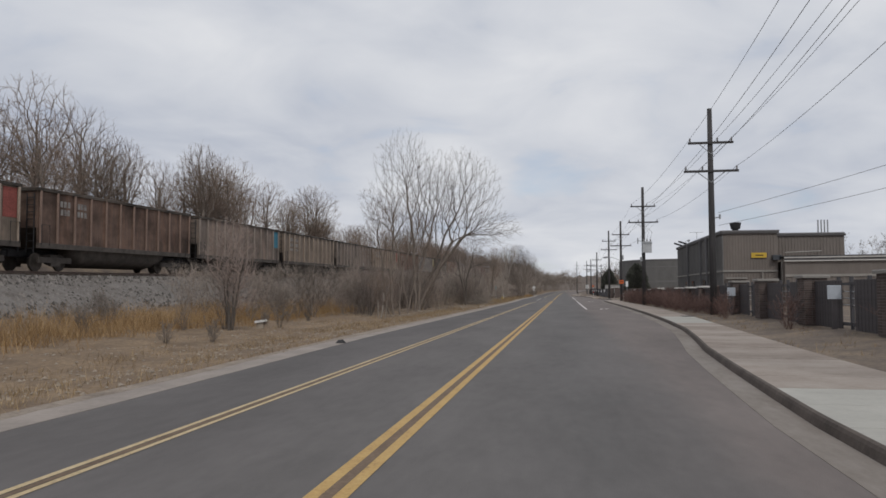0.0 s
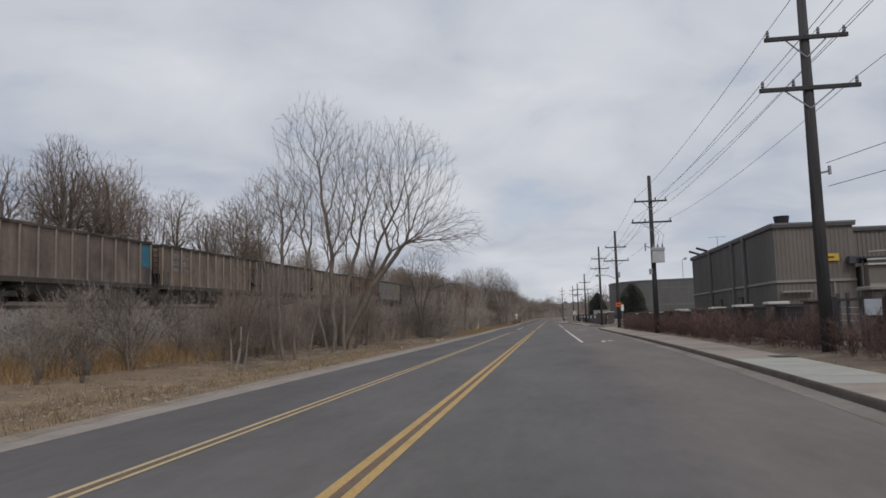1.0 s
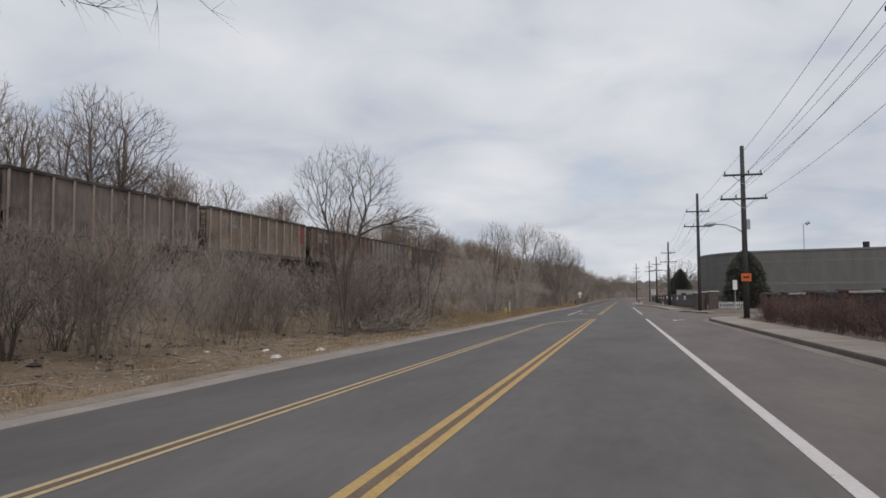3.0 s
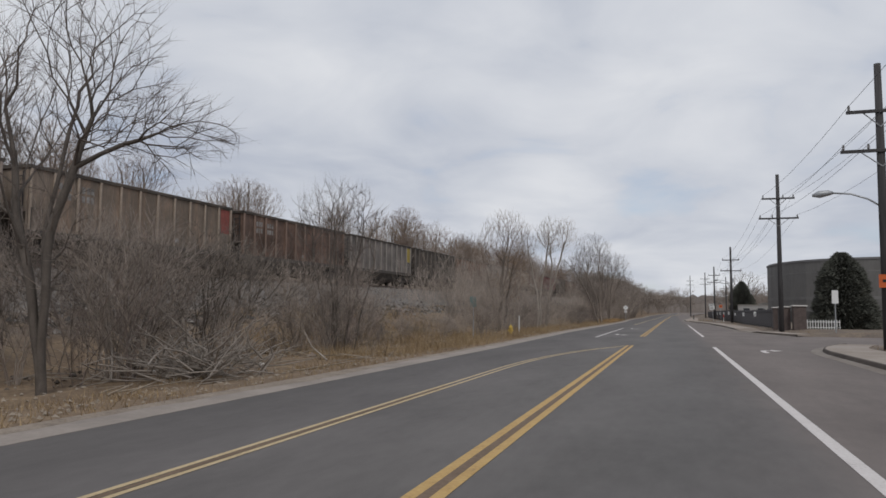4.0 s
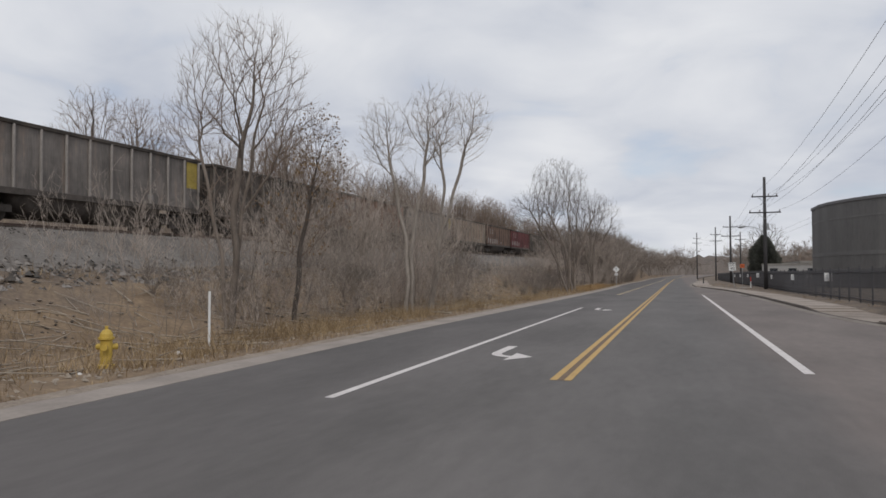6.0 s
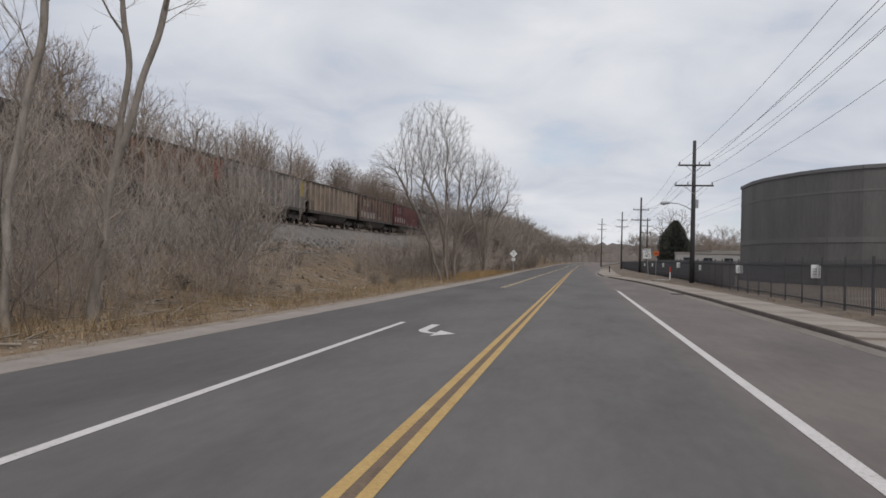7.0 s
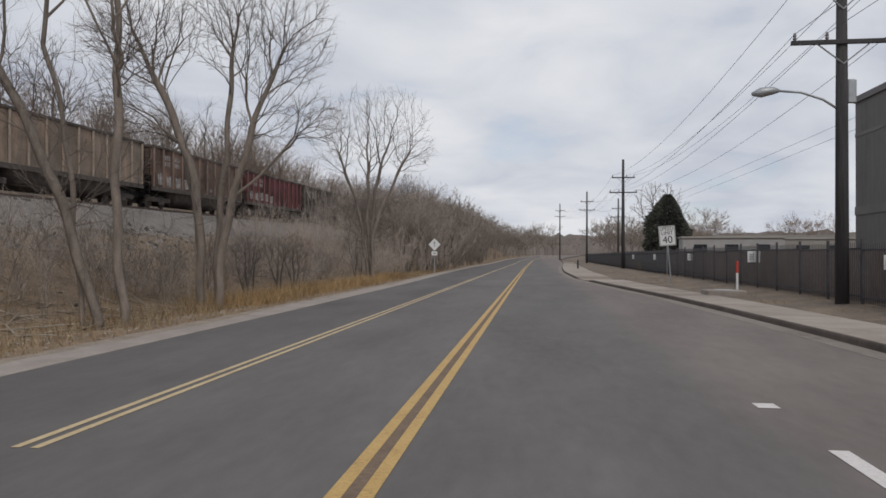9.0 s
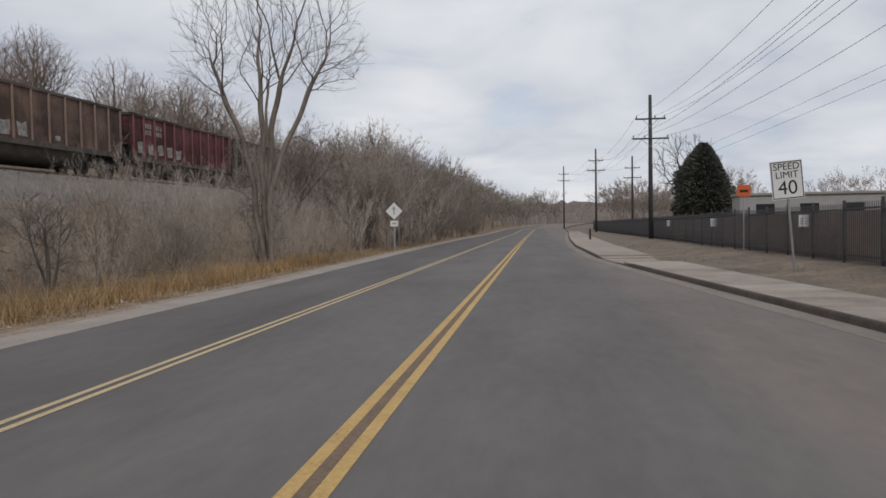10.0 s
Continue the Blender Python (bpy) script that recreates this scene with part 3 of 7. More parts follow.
def build_markings():
    yl = "worn yellow double line painted on the asphalt"
    st = "brown worn paint between the yellow lines"
    line_strip("line_stain_south", axis([(-120, 108, 4)]), lambda y: 0.0, 0.096, M["line_stain"], st)
    line_strip("line_stain_west", axis([(-120, 88, 4)]), lambda y: -2.32, 0.07, M["line_stain"], st)
    line_strip("line_stain_north", axis([(121, 250, 4), (250, 900, 8)]), lambda y: bend(y), 0.096, M["line_stain"], st)
    for o in (-0.105, 0.105):
        line_strip("centre_line_south", axis([(-120, 108, 4)]), lambda y: o, 0.11, M["yellow"], yl)
        line_strip("centre_line_north", axis([(121, 250, 4), (250, 900, 8)]), lambda y: o + bend(y), 0.11, M["yellow"], yl)
        line_strip("lane_line_south", axis([(-120, 90, 4), (90, 107.5, 0.5)]), lambda y: -2.32 + 2.2 * max(0.0, (y - 92) / 15.5) ** 2.2 + o * 0.8, 0.07, M["pale_yellow"], yl)
        line_strip("lane_line_north", axis([(170.5, 250, 4), (250, 900, 8)]), lambda y: -2.88 + bend(y) + o * 0.8, 0.08, M["pale_yellow"], yl)
    wl_ = "solid white lane line painted on the asphalt"
    line_strip("edge_line_south", axis([(61.4, 108, 4)]), lambda y: 3.49, 0.16, M["white_paint"], wl_)
    line_strip("edge_line_north", axis([(122.8, 171.3, 4)]), lambda y: 3.6, 0.16, M["white_paint"], wl_)
    line_strip("pocket_line", axis([(118.6, 146, 4)]), lambda y: -2.55 - 0.17 * (y - 118.6) / 27, 0.13, M["white_paint"], wl_)
    line_strip("paint_patch", [172.95, 173.2], lambda y: 3.58, 0.22, M["white_paint"], "small white paint mark on the asphalt")
    line_strip("paint_patch", [100.75, 100.9], lambda y: -2.62, 0.2, M["gutter"], "small worn pale mark on the asphalt")

    def arrow(x, y, side, size):
        """A curved turn arrow; side +1 turns right."""
        s, path, n = Shape(), [], 10
        for i in range(n + 1):
            a = i / n * math.pi / 2
            path.append((-0.32 + 0.45 * (1 - math.cos(a)), 0.55 + 0.75 * math.sin(a), a))
        rows = [(-0.32, -1.1, 0.0)] + path
        for px, py, a in rows:
            w = 0.12
            s.v += [(px - w * math.cos(a), py + w * math.sin(a), 0.005), (px + w * math.cos(a), py - w * math.sin(a), 0.005)]
        s.f = [(2 * i, 2 * i + 1, 2 * i + 3, 2 * i + 2) for i in range(len(rows) - 1)]
        ex, ey = rows[-1][0], rows[-1][1]
        s.add([(ex, ey - 0.75, 0.005), (ex + 0.5, ey - 0.05, 0.005), (ex, ey + 0.75, 0.005)], [(0, 1, 2)])
        s.v = [(x + side * p[0] * size, y + p[1] * size, p[2]) for p in s.v]
        if side < 0:
            s.f = [tuple(reversed(q)) for q in s.f]
        structure("turn_arrow", s, M["white_paint"], "worn white turn arrow painted on the asphalt", "road marking")

    arrow(4.95, 62.5, 1, 0.82)
    arrow(5.4, 104.8, 1, 0.82)
    arrow(-1.5, 125.0, -1, -0.85)
    arrow(-1.6, 144.8, -1, -0.82)
    # a drain grate beside the kerb
    g = Shape()
    for i in range(6):
        g.box(6.25, 6.85, 169.0 + i * 0.11, 169.07 + i * 0.11, 0.006, 0.03)
    structure("drain_grate", g, M["black_steel"], "dark iron drain grate set in the gutter", "drain")


build_ground()
build_road()
build_markings()


# ---- railway ----
def build_railway():
    ys = axis([(-60, 430, 2)])
    s = Shape()
    prof = [(-5.6, -2.2), (-4.4, -1.3), (-2.1, -0.32), (-1.6, -0.22), (1.6, -0.22), (2.1, -0.32), (3.4, -0.8), (4.8, -1.45), (6.3, -2.2)]
    n = len(prof)
    for y in ys:
        rz = rail_z(y)
        s.v += [(TRACK_X + px + 0.12 * noise.noise((px, y * 0.7, 3)), y, rz + pz + 0.06 * noise.noise((px * 2, y * 0.9, 7))) for px, pz in prof]
    for i in range(len(ys) - 1):
        s.f += [(i * n + k, i * n + k + 1, (i + 1) * n + k + 1, (i + 1) * n + k) for k in range(n - 1)]
    structure("ballast_bed", s, M["ballast"], "grey crushed-stone bed under the railway track", "ballast")
    rng = np.random.default_rng(5)
    st = Shape()
    for _ in range(14000):
        x = TRACK_X + rng.uniform(1.7, 7.4)
        y = rng.uniform(8, 235) if rng.random() < 0.6 else rng.choice([rng.uniform(15, 60), rng.uniform(95, 135), rng.uniform(170, 200)])
        t = (x - TRACK_X - 2.1) / 4.2
        z = rail_z(y) - 0.3 - max(0, t) * 1.85
        r = rng.uniform(0.04, 0.105)
        a = rng.uniform(0, 6.28)
        pts = [(x + r * math.cos(a + k * 2.1) * rng.uniform(0.7, 1.2), y + r * math.sin(a + k * 2.1) * rng.uniform(0.7, 1.2), z - 0.03) for k in range(3)]
        st.add(pts + [(x, y, z + r * rng.uniform(0.6, 1.0))], [(0, 1, 3), (1, 2, 3), (2, 0, 3)])
    for _ in range(7000):
        x, y = TRACK_X + rng.uniform(1.7, 7.0), rng.uniform(12, 75)
        z = rail_z(y) - 0.3 - max(0, (x - TRACK_X - 2.1) / 4.2) * 1.85
        r, a = rng.uniform(0.06, 0.17), rng.uniform(0, 6.28)
        pts = [(x + r * math.cos(a + k * 2.1) * rng.uniform(0.7, 1.2), y + r * math.sin(a + k * 2.1) * rng.uniform(0.7, 1.2), z - 0.03) for k in range(3)]
        st.add(pts + [(x, y, z + r * rng.uniform(0.6, 1.1))], [(0, 1, 3), (1, 2, 3), (2, 0, 3)])
    for _ in range(2600):
        x = TRACK_X + rng.uniform(4.6, 9.0)
        y = rng.uniform(92, 140) if rng.random() < 0.6 else rng.uniform(150, 205)
        z = max(ground_z(x, y), rail_z(y) - 0.3 - (x - TRACK_X - 2.1) / 4.2 * 1.85) - 0.03
        r, a = rng.uniform(0.08, 0.26), rng.uniform(0, 6.28)
        pts = [(x + r * math.cos(a + k * 1.57) * rng.uniform(0.7, 1.2), y + r * math.sin(a + k * 1.57) * rng.uniform(0.7, 1.2), z) for k in range(4)]
        st.add(pts + [(x + r * 0.3, y, z + r * rng.uniform(0.5, 0.9)), (x - r * 0.3, y + r * 0.2, z + r * rng.uniform(0.4, 0.8))], [(0, 1, 4), (1, 2, 5), (1, 5, 4), (2, 3, 5), (3, 0, 5), (0, 4, 5)])
    tagged(part("ballast_stones", st, M["stone"]), "loose grey ballast stones on the slope below the track", "stones", kind="stuff")
    track = thing("railway_track", pose(0, 0, 0), "steel rails on dark wooden sleepers on top of the bank", "railway track", kind="structure")
    for o in (-0.72, 0.72):
        s = Shape()
        rp = [(-0.07, -0.16), (-0.07, -0.13), (-0.012, -0.11), (-0.012, -0.04), (-0.036, -0.03), (-0.036, 0.0), (0.036, 0.0), (0.036, -0.03), (0.012, -0.04), (0.012, -0.11), (0.07, -0.13), (0.07, -0.16)]
        m = len(rp)
        for y in axis([(-60, 430, 10)]):
            s.v += [(TRACK_X + o + px, y, rail_z(y) + pz) for px, pz in rp]
        for i in range(len(s.v) // m - 1):
            s.f += [(i * m + k, i * m + (k + 1) % m, (i + 1) * m + (k + 1) % m, (i + 1) * m + k) for k in range(m)]
        part("rail", s, M["rail"], track)
    s = Shape()
    for i in range(700):
        y = -10 + i * 0.6
        s.box(TRACK_X - 1.3, TRACK_X + 1.3, y - 0.11, y + 0.11, rail_z(y) - 0.34, rail_z(y) - 0.155)
    tagged(part("sleepers", s, M["sleeper"], track), kind="stuff")


CAR_PITCH, CAR_PHASE = 16.1, 33.1
CAR_L, CAR_W = 14.85, 1.55


def hopper_car(m, label):
    """A tall steel coal hopper on two bogies; its base is at the rail head, its length along y."""
    car = thing("hopper_car", m, label, "railway car", "coal train")
    L, W, z0, z1 = CAR_L / 2, CAR_W, 1.25, 4.15
    s = Shape()
    # side and end sheets with thickness, the hollow top, sloped floor sheets and the rounded tub between the bogies
    t = 0.08
    for e in (-1, 1):
        a, b = sorted((e * W, e * (W - t)))
        part("side_sheet", Shape().box(a, b, -L, L, z0, z1 - 0.06), M["car_brown"], car)
        a, b = sorted((e * L, e * (L - t)))
        part("end_sheet", Shape().box(-W + t, W - t, a, b, z0 + 0.9, z1 - 0.06), M["car_brown"], car)
    run = [(-L, z0 + 0.9), (-L + 1.7, z0), (L - 1.7, z0), (L, z0 + 0.9)]
    for y, z in run:
        s.v += [(-W + t, y, z), (W - t, y, z), (W - t, y, z + 0.06), (-W + t, y, z + 0.06)]
    for k in range(0, 12, 4):
        s.f += [(k + 1, k, k + 4, k + 5), (k + 2, k + 1, k + 5, k + 6), (k + 3, k + 2, k + 6, k + 7), (k, k + 3, k + 7, k + 4)]
    part("floor_sheet", s, M["car_dark"], car)
    rim = Shape()
    for e in (-1, 1):
        rim.bevel_box(e * W - 0.09, e * W + 0.09, -L - 0.06, L + 0.06, z1 - 0.16, z1, 0.02)
        rim.bevel_box(-W + 0.09, W - 0.09, e * L - 0.09, e * L + 0.09, z1 - 0.16, z1, 0.02)
    part("top_rim", rim, M["car_dark"], car, "dark steel top rim")
    for e in (-1, 1):
        sill = Shape().bevel_box(e * W - 0.10, e * W + 0.10, -L, L, z0 - 0.12, z0 + 0.14, 0.02)
        part("side_sill", sill, M["undergear"], car)
    rib = Shape().bevel_box(0.0, 0.11, -0.06, 0.06, z0 + 0.14, z1 - 0.16, 0.025).mesh("side_post", M["car_brown"])
    ys = [-L + 0.12] + [-L + CAR_L * i / 11.0 for i in range(1, 11)] + [L - 0.12]
    for e in (-1, 1):
        for y in ys:
            part("side_post", rib, None, car, at=pose(e * W, y, 0, 0, 0, 0 if e > 0 else 180))
    tub = Shape()
    n = 9
    prof = [(math.cos(math.pi * k / (n - 1)) * 1.45, z0 - 0.05 - math.sin(math.pi * k / (n - 1)) ** 0.6 * 0.98) for k in range(n)]
    for y, q in ((-L + 3.1, 0.55), (-L + 3.9, 1.0), (L - 3.9, 1.0), (L - 3.1, 0.55)):
        tub.v += [(px, y, z0 - 0.05 + (pz - z0 + 0.05) * q) for px, pz in prof]
    for i in range(3):
        tub.f += [(i * n + k, i * n + k + 1, (i + 1) * n + k + 1, (i + 1) * n + k) for k in range(n - 1)]
    tub.f += [tuple(range(n - 1, -1, -1)), tuple(range(3 * n, 4 * n))]
    part("tub", tub, M["undergear"], car, "dusty rounded lower tub", smooth=True)
    centre = Shape().bevel_box(-0.2, 0.2, -L - 0.35, L + 0.35, 0.72, 1.1, 0.03)
    part("centre_sill", centre, M["black_steel"], car)
    for e in (-1, 1):
        c = Shape().bevel_box(-0.13, 0.13, e * (L + 0.5) - 0.22, e * (L + 0.5) + 0.22, 0.72, 1.0, 0.04)
        part("coupler", c, M["black_steel"], car)
        lad = Shape()
        for x in (-0.2, 0.2):
            lad.box(W - 0.35 + x - 0.02, W - 0.35 + x + 0.02, e * (L + 0.10) - 0.02, e * (L + 0.10) + 0.02, 0.9, z1 - 0.3)
        for k in range(8):
            lad.box(W - 0.55, W - 0.15, e * (L + 0.10) - 0.015, e * (L + 0.10) + 0.015, 1.1 + k * 0.36, 1.14 + k * 0.36)
        part("ladder", lad, M["black_steel"], car)
        rail = Shape().tube([(W + 0.12, e * (L - 0.12), 1.3), (W + 0.12, e * (L - 0.12), 2.3), (W + 0.12, e * (L - 0.7), 2.3), (W + 0.12, e * (L - 0.7), 1.3)], 0.02, 6)
        part("grab_rail", rail, M["black_steel"], car)
        bogie = part("bogie", Shape().bevel_box(-1.25, -1.05, -1.25, 1.25, 0.42, 0.72, 0.05).bevel_box(1.05, 1.25, -1.25, 1.25, 0.42, 0.72, 0.05).bevel_box(-1.15, 1.15, -0.3, 0.3, 0.45, 0.85, 0.05).box(1.08, 1.24, -0.35, 0.35, 0.25, 0.45).box(-1.24, -1.08, -0.35, 0.35, 0.25, 0.45), M["undergear"], car, at=pose(0, e * (L - 1.75), 0))
        for y in (-0.88, 0.88):
            for x in (-0.72, 0.72):
                wh = Shape().tube([(x - 0.07, y, 0.46), (x - 0.05, y, 0.46), (x + 0.05, y, 0.46), (x + 0.07, y, 0.46)], [0.40, 0.46, 0.46, 0.40], 16)
                part("wheel", wh, M["undergear"], bogie)
    return car


CARS = [
    # colour, end patch, marks
    ("brown", None, 0), ("tan", "red", 0), ("brown", None, 1), ("pinkish", "blue", 0), ("tan", None, 2), ("pinkish", None, 0), ("tan", "red", 1),
    ("brown", None, 1), ("grey", "yellow", 0), ("dark", None, 0), ("rust", "red", 1), ("grey", "yellow", 0), ("tan", None, 0),
    ("brown", None, 3), ("maroon", None, 3), ("dark", None, 1), ("brown", None, 0), ("rust", None, 1), ("grey", None, 0), ("tan", None, 0),
    ("brown", None, 0), ("rust", None, 0), ("grey", None, 0),
]


def paint(ob, mat):
    """A paint of its own for one copy."""
    ob.material_slots[0].link = "OBJECT"
    ob.material_slots[0].material = mat


def build_train():
    words = {"tan": "faded tan", "brown": "dark brown", "pinkish": "faded pinkish-brown", "dark": "sooty dark", "rust": "rust-brown", "grey": "dull grey", "maroon": "maroon"}
    first = None
    for i, (colour, end, marks) in enumerate(CARS):
        y = CAR_PHASE + (i - 1.5) * CAR_PITCH
        slope = math.degrees(math.atan(0.0125)) if y > 8 else 0
        m = pose(TRACK_X, y, rail_z(y), slope, 0, 0)
        label = words[colour] + " ribbed steel coal hopper standing on the track"
        if first is None:
            first = car = hopper_car(m, label)
        else:
            car = copy_thing(first, m)
            # keep the copies free of the first car's own marks
            car["label"] = label
        for ob in car.children:
            kind = ob.name.split(".")[0]
            if kind in ("side_sheet", "end_sheet", "side_post"):
                paint(ob, M[("post_" if kind == "side_post" else "car_") + colour])
    # the marks come after the copies, so that each car has its own
    cars = [o for o in scene.objects if o.name.split(".")[0] == "hopper_car"]
    rng = random.Random(4)
    for car, (colour, end, marks) in zip(cars, CARS):
        L, W = CAR_L / 2, CAR_W
        if end:
            s = Shape().box(W + 0.003, W + 0.012, L - 1.1, L - 0.2, 2.5, 3.92)
            part("end_panel", s, M["car_" + end], car, end + " painted end panel")
        if marks >= 1:
            # two blocks of stencilled marks, in rows of short bars
            for k in range(2):
                for h in range(3 if marks == 2 else 2):
                    for q in range(3):
                        y0 = -L + 1.62 + k * CAR_L / 11.0 + q * 0.27 + rng.uniform(-0.02, 0.02)
                        z1 = 3.62 - h * (0.42 if marks != 2 else 0.5)
                        s = Shape().box(W + 0.003, W + 0.01, y0, y0 + 0.19, z1 - (0.30 if h < 2 else 0.2), z1)
                        part("stencil_bar", s, M["car_white"], car, "worn white stencil bar")
        if marks == 3:
            for k in range(5):
                y0 = -L + 0.5 + k * 1.25 + rng.uniform(0, 0.2)
                z0 = 1.5 + rng.uniform(0, 0.15)
                pts = [(y0 + 0.1, z0), (y0 + 0.75, z0 + rng.uniform(-0.05, 0.1)), (y0 + rng.uniform(0.6, 0.85), z0 + 0.75), (y0 + 0.35, z0 + 0.6 + rng.uniform(0, 0.2)), (y0, z0 + 0.7)]
                part("graffiti_patch", Shape().plate(pts, W + 0.003, W + 0.012), M["car_white"], car, "pale sprayed paint patch")
        if rng.random() < 0.6:
            y0 = rng.uniform(0, 4)
            part("data_plate", Shape().box(W + 0.003, W + 0.01, y0 + 0.2, y0 + 0.6, 1.6, 1.85), M["car_white"], car)


# ---- poles and wires ----
POLES = [(8.1, 10.5, 11.4, ""), (9.65, 42.65, 11.4, ""), (9.4, 74.75, 11.6, "transformer"), (9.6, 105.9, 11.2, "lamp"), (9.75, 135.85, 12.3, ""), (9.85, 187.07, 11.1, "lamp"),
         (10.4, 243.2, 11.7, ""), (10.9, 303.0, 13.6, ""), (8.0, 362.0, 15.6, "")]


def ins(x, z):
    return [(x, 0, z + 0.06), (x, 0, z + 0.12), (x, 0, z + 0.16), (x, 0, z + 0.20), (x, 0, z + 0.28)], [0.025, 0.06, 0.035, 0.055, 0.03]


WIRE_AT = []


def utility_pole(x, y, top, fitting):
    base = ground_z(x, y)
    h = top - base
    words = {"transformer": "with a white transformer box", "lamp": "with a street lamp on an arm", "": "with two crossarms"}
    p = thing("utility_pole", pose(x, y, base), "weathered dark wooden utility pole " + words[fitting], "utility pole", "poles along the road")
    part("pole", Shape().tube([(0, 0, -0.3), (0, 0, h * 0.5), (0, 0, h)], [0.19, 0.165, 0.125], 12), M["pole_wood"], p, smooth=True)
    ends = []
    for z, w, offs in ((h - 1.9, 1.18, (-1.08, 0.35, 1.08)), (h - 3.45, 1.42, (-1.32, -0.45, 1.32))):
        arm = part("crossarm", Shape().bevel_box(-w, w, -0.20, -0.09, z - 0.06, z + 0.06, 0.015), M["pole_wood"], p)
        for e in (-1, 1):
            part("brace", Shape().tube([(e * w * 0.5, -0.145, z - 0.05), (0, -0.14, z - 0.62)], 0.022, 6), M["galv"], p)
        for o in offs:
            pts, rad = ins(o, z)
            pts = [(a, -0.145, c) for a, _, c in pts]
            part("insulator", Shape().tube(pts, rad, 8), M["porcelain"], arm)
            ends.append((x + o, y - 0.145, base + z + 0.25))
    ends.append((x + 0.16, y, base + h * 0.60))
    ends.append((x + 0.16, y, base + h * 0.55))
    WIRE_AT.append(ends)
    if fitting == "transformer":
        zc = 5.85 - base
        box = part("transformer_box", Shape().bevel_box(-0.14, 0.72, -0.62, -0.2, zc - 0.68, zc + 0.16, 0.05), M["white_box"], p, "white enamel transformer box")
        part("box_lid", Shape().bevel_box(-0.17, 0.75, -0.65, -0.17, zc + 0.16, zc + 0.40, 0.04), M["galv"], box)
        for o in (0.0, 0.3, 0.62):
            part("bushing", Shape().tube([(o, -0.4, zc + 0.4), (o, -0.4, zc + 0.48), (o, -0.4, zc + 0.56), (o, -0.4, zc + 0.68)], [0.05, 0.08, 0.06, 0.04], 8), M["porcelain"], box)
            part("jumper_lead", Shape().tube([(o, -0.4, zc + 0.68), (o + 0.15, -0.45, zc + 1.3), (o * 0.5 - 0.2, -0.2, zc + 2.0), (o * 1.6 - 0.6, -0.15, h - 3.45)], 0.012, 5), M["wire"], p)
        part("side_bracket", Shape().tube([(-0.1, -0.2, zc + 0.4), (-0.55, -0.2, zc + 0.55)], 0.035, 6).tube([(-0.55, -0.2, zc + 0.2), (-0.55, -0.2, zc + 0.75)], 0.05, 8), M["galv"], p)
        part("meter_box", Shape().bevel_box(-0.35, -0.12, -0.25, 0.05, zc - 1.5, zc - 1.1, 0.03), M["galv"], p)
    if fitting == "lamp":
        z = 6.05 - base if y > 150 else 5.9 - base
        pts = [(0, 0, z - 0.35), (-0.5, 0, z + 0.0), (-1.1, 0, z + 0.22), (-1.75, 0, z + 0.28)]
        arm = part("lamp_arm", Shape().tube(pts, 0.035, 8), M["galv"], p, smooth=True)
        head = Shape().tube([(-1.7, 0, z + 0.28), (-1.85, 0, z + 0.29), (-2.2, 0, z + 0.24), (-2.45, 0, z + 0.2)], [0.05, 0.11, 0.15, 0.05], 10)
        part("lamp_head", head, M["galv"], arm, "grey cobra-head lamp", smooth=True)
        part("control_box", Shape().bevel_box(0.12, 0.36, -0.12, 0.12, z - 0.1, z + 0.55, 0.03), M["galv"], p)
    if abs(y - 105.9) < 1:
        sg = part("notice_plate", Shape().box(-0.3, 0.3, -0.225, -0.21, 2.35, 2.85), M["sign_orange"], p, "orange notice plate")
        part("plate_bar", Shape().box(-0.18, 0.18, -0.231, -0.227, 2.55, 2.66), M["sign_black"], sg)
    if abs(y - 42.65) < 1:
        part("service_bracket", Shape().tube([(0.1, 0, 5.2), (0.42, 0, 5.25)], 0.03, 6).tube([(0.42, 0, 5.15), (0.42, 0, 5.4)], 0.05, 8), M["galv"], p)
    return p


def build_poles():
    for row in POLES:
        utility_pole(*row)
    utility_pole(16.6, 303.0, 12.3, "")
    WIRE_AT.pop()
    for a, b in zip(WIRE_AT, WIRE_AT[1:]):
        span = (Vector(b[0]) - Vector(a[0])).length
        line = thing("power_line", pose(0, 0, 0), "thin dark overhead wires sagging between two poles", "power line", "wires along the road")
        for k, (p, q) in enumerate(zip(a[:6], b[:6])):
            sag = 0.00035 * span * span * (1.0 if k < 6 else 1.3)
            pts = []
            for i in range(17):
                t = i / 16
                v = Vector(p).lerp(Vector(q), t)
                v.z -= 4 * sag * t * (1 - t)
                pts.append(v)
            part("wire", Shape().tube(pts, 0.009 if k < 6 else 0.016, 5, caps=False), M["wire"], line)
    # service wires across the yards
    drop = thing("service_line", pose(0, 0, 0), "thin service wires leading off the pole", "power line")
    utility_pole(24.0, 20.0, 11.5, "")
    WIRE_AT.pop()
    for p, q in (((10.0, 42.65, 5.7), (24.0, 20.0, 9.3)), ((10.0, 42.65, 5.0), (24.0, 20.0, 7.9)), ((18.4, 190.3, 9.2), (16.6, 303.0, 8.9)), ((18.4, 190.3, 8.6), (16.6, 303.0, 8.0))):
        p = Vector(p)
        pts = [p.lerp(Vector(q), i / 10) - Vector((0, 0, 1.2 * (i / 10) * (1 - i / 10))) for i in range(11)]
        part("wire", Shape().tube(pts, 0.010, 5, caps=False), M["wire"], drop)


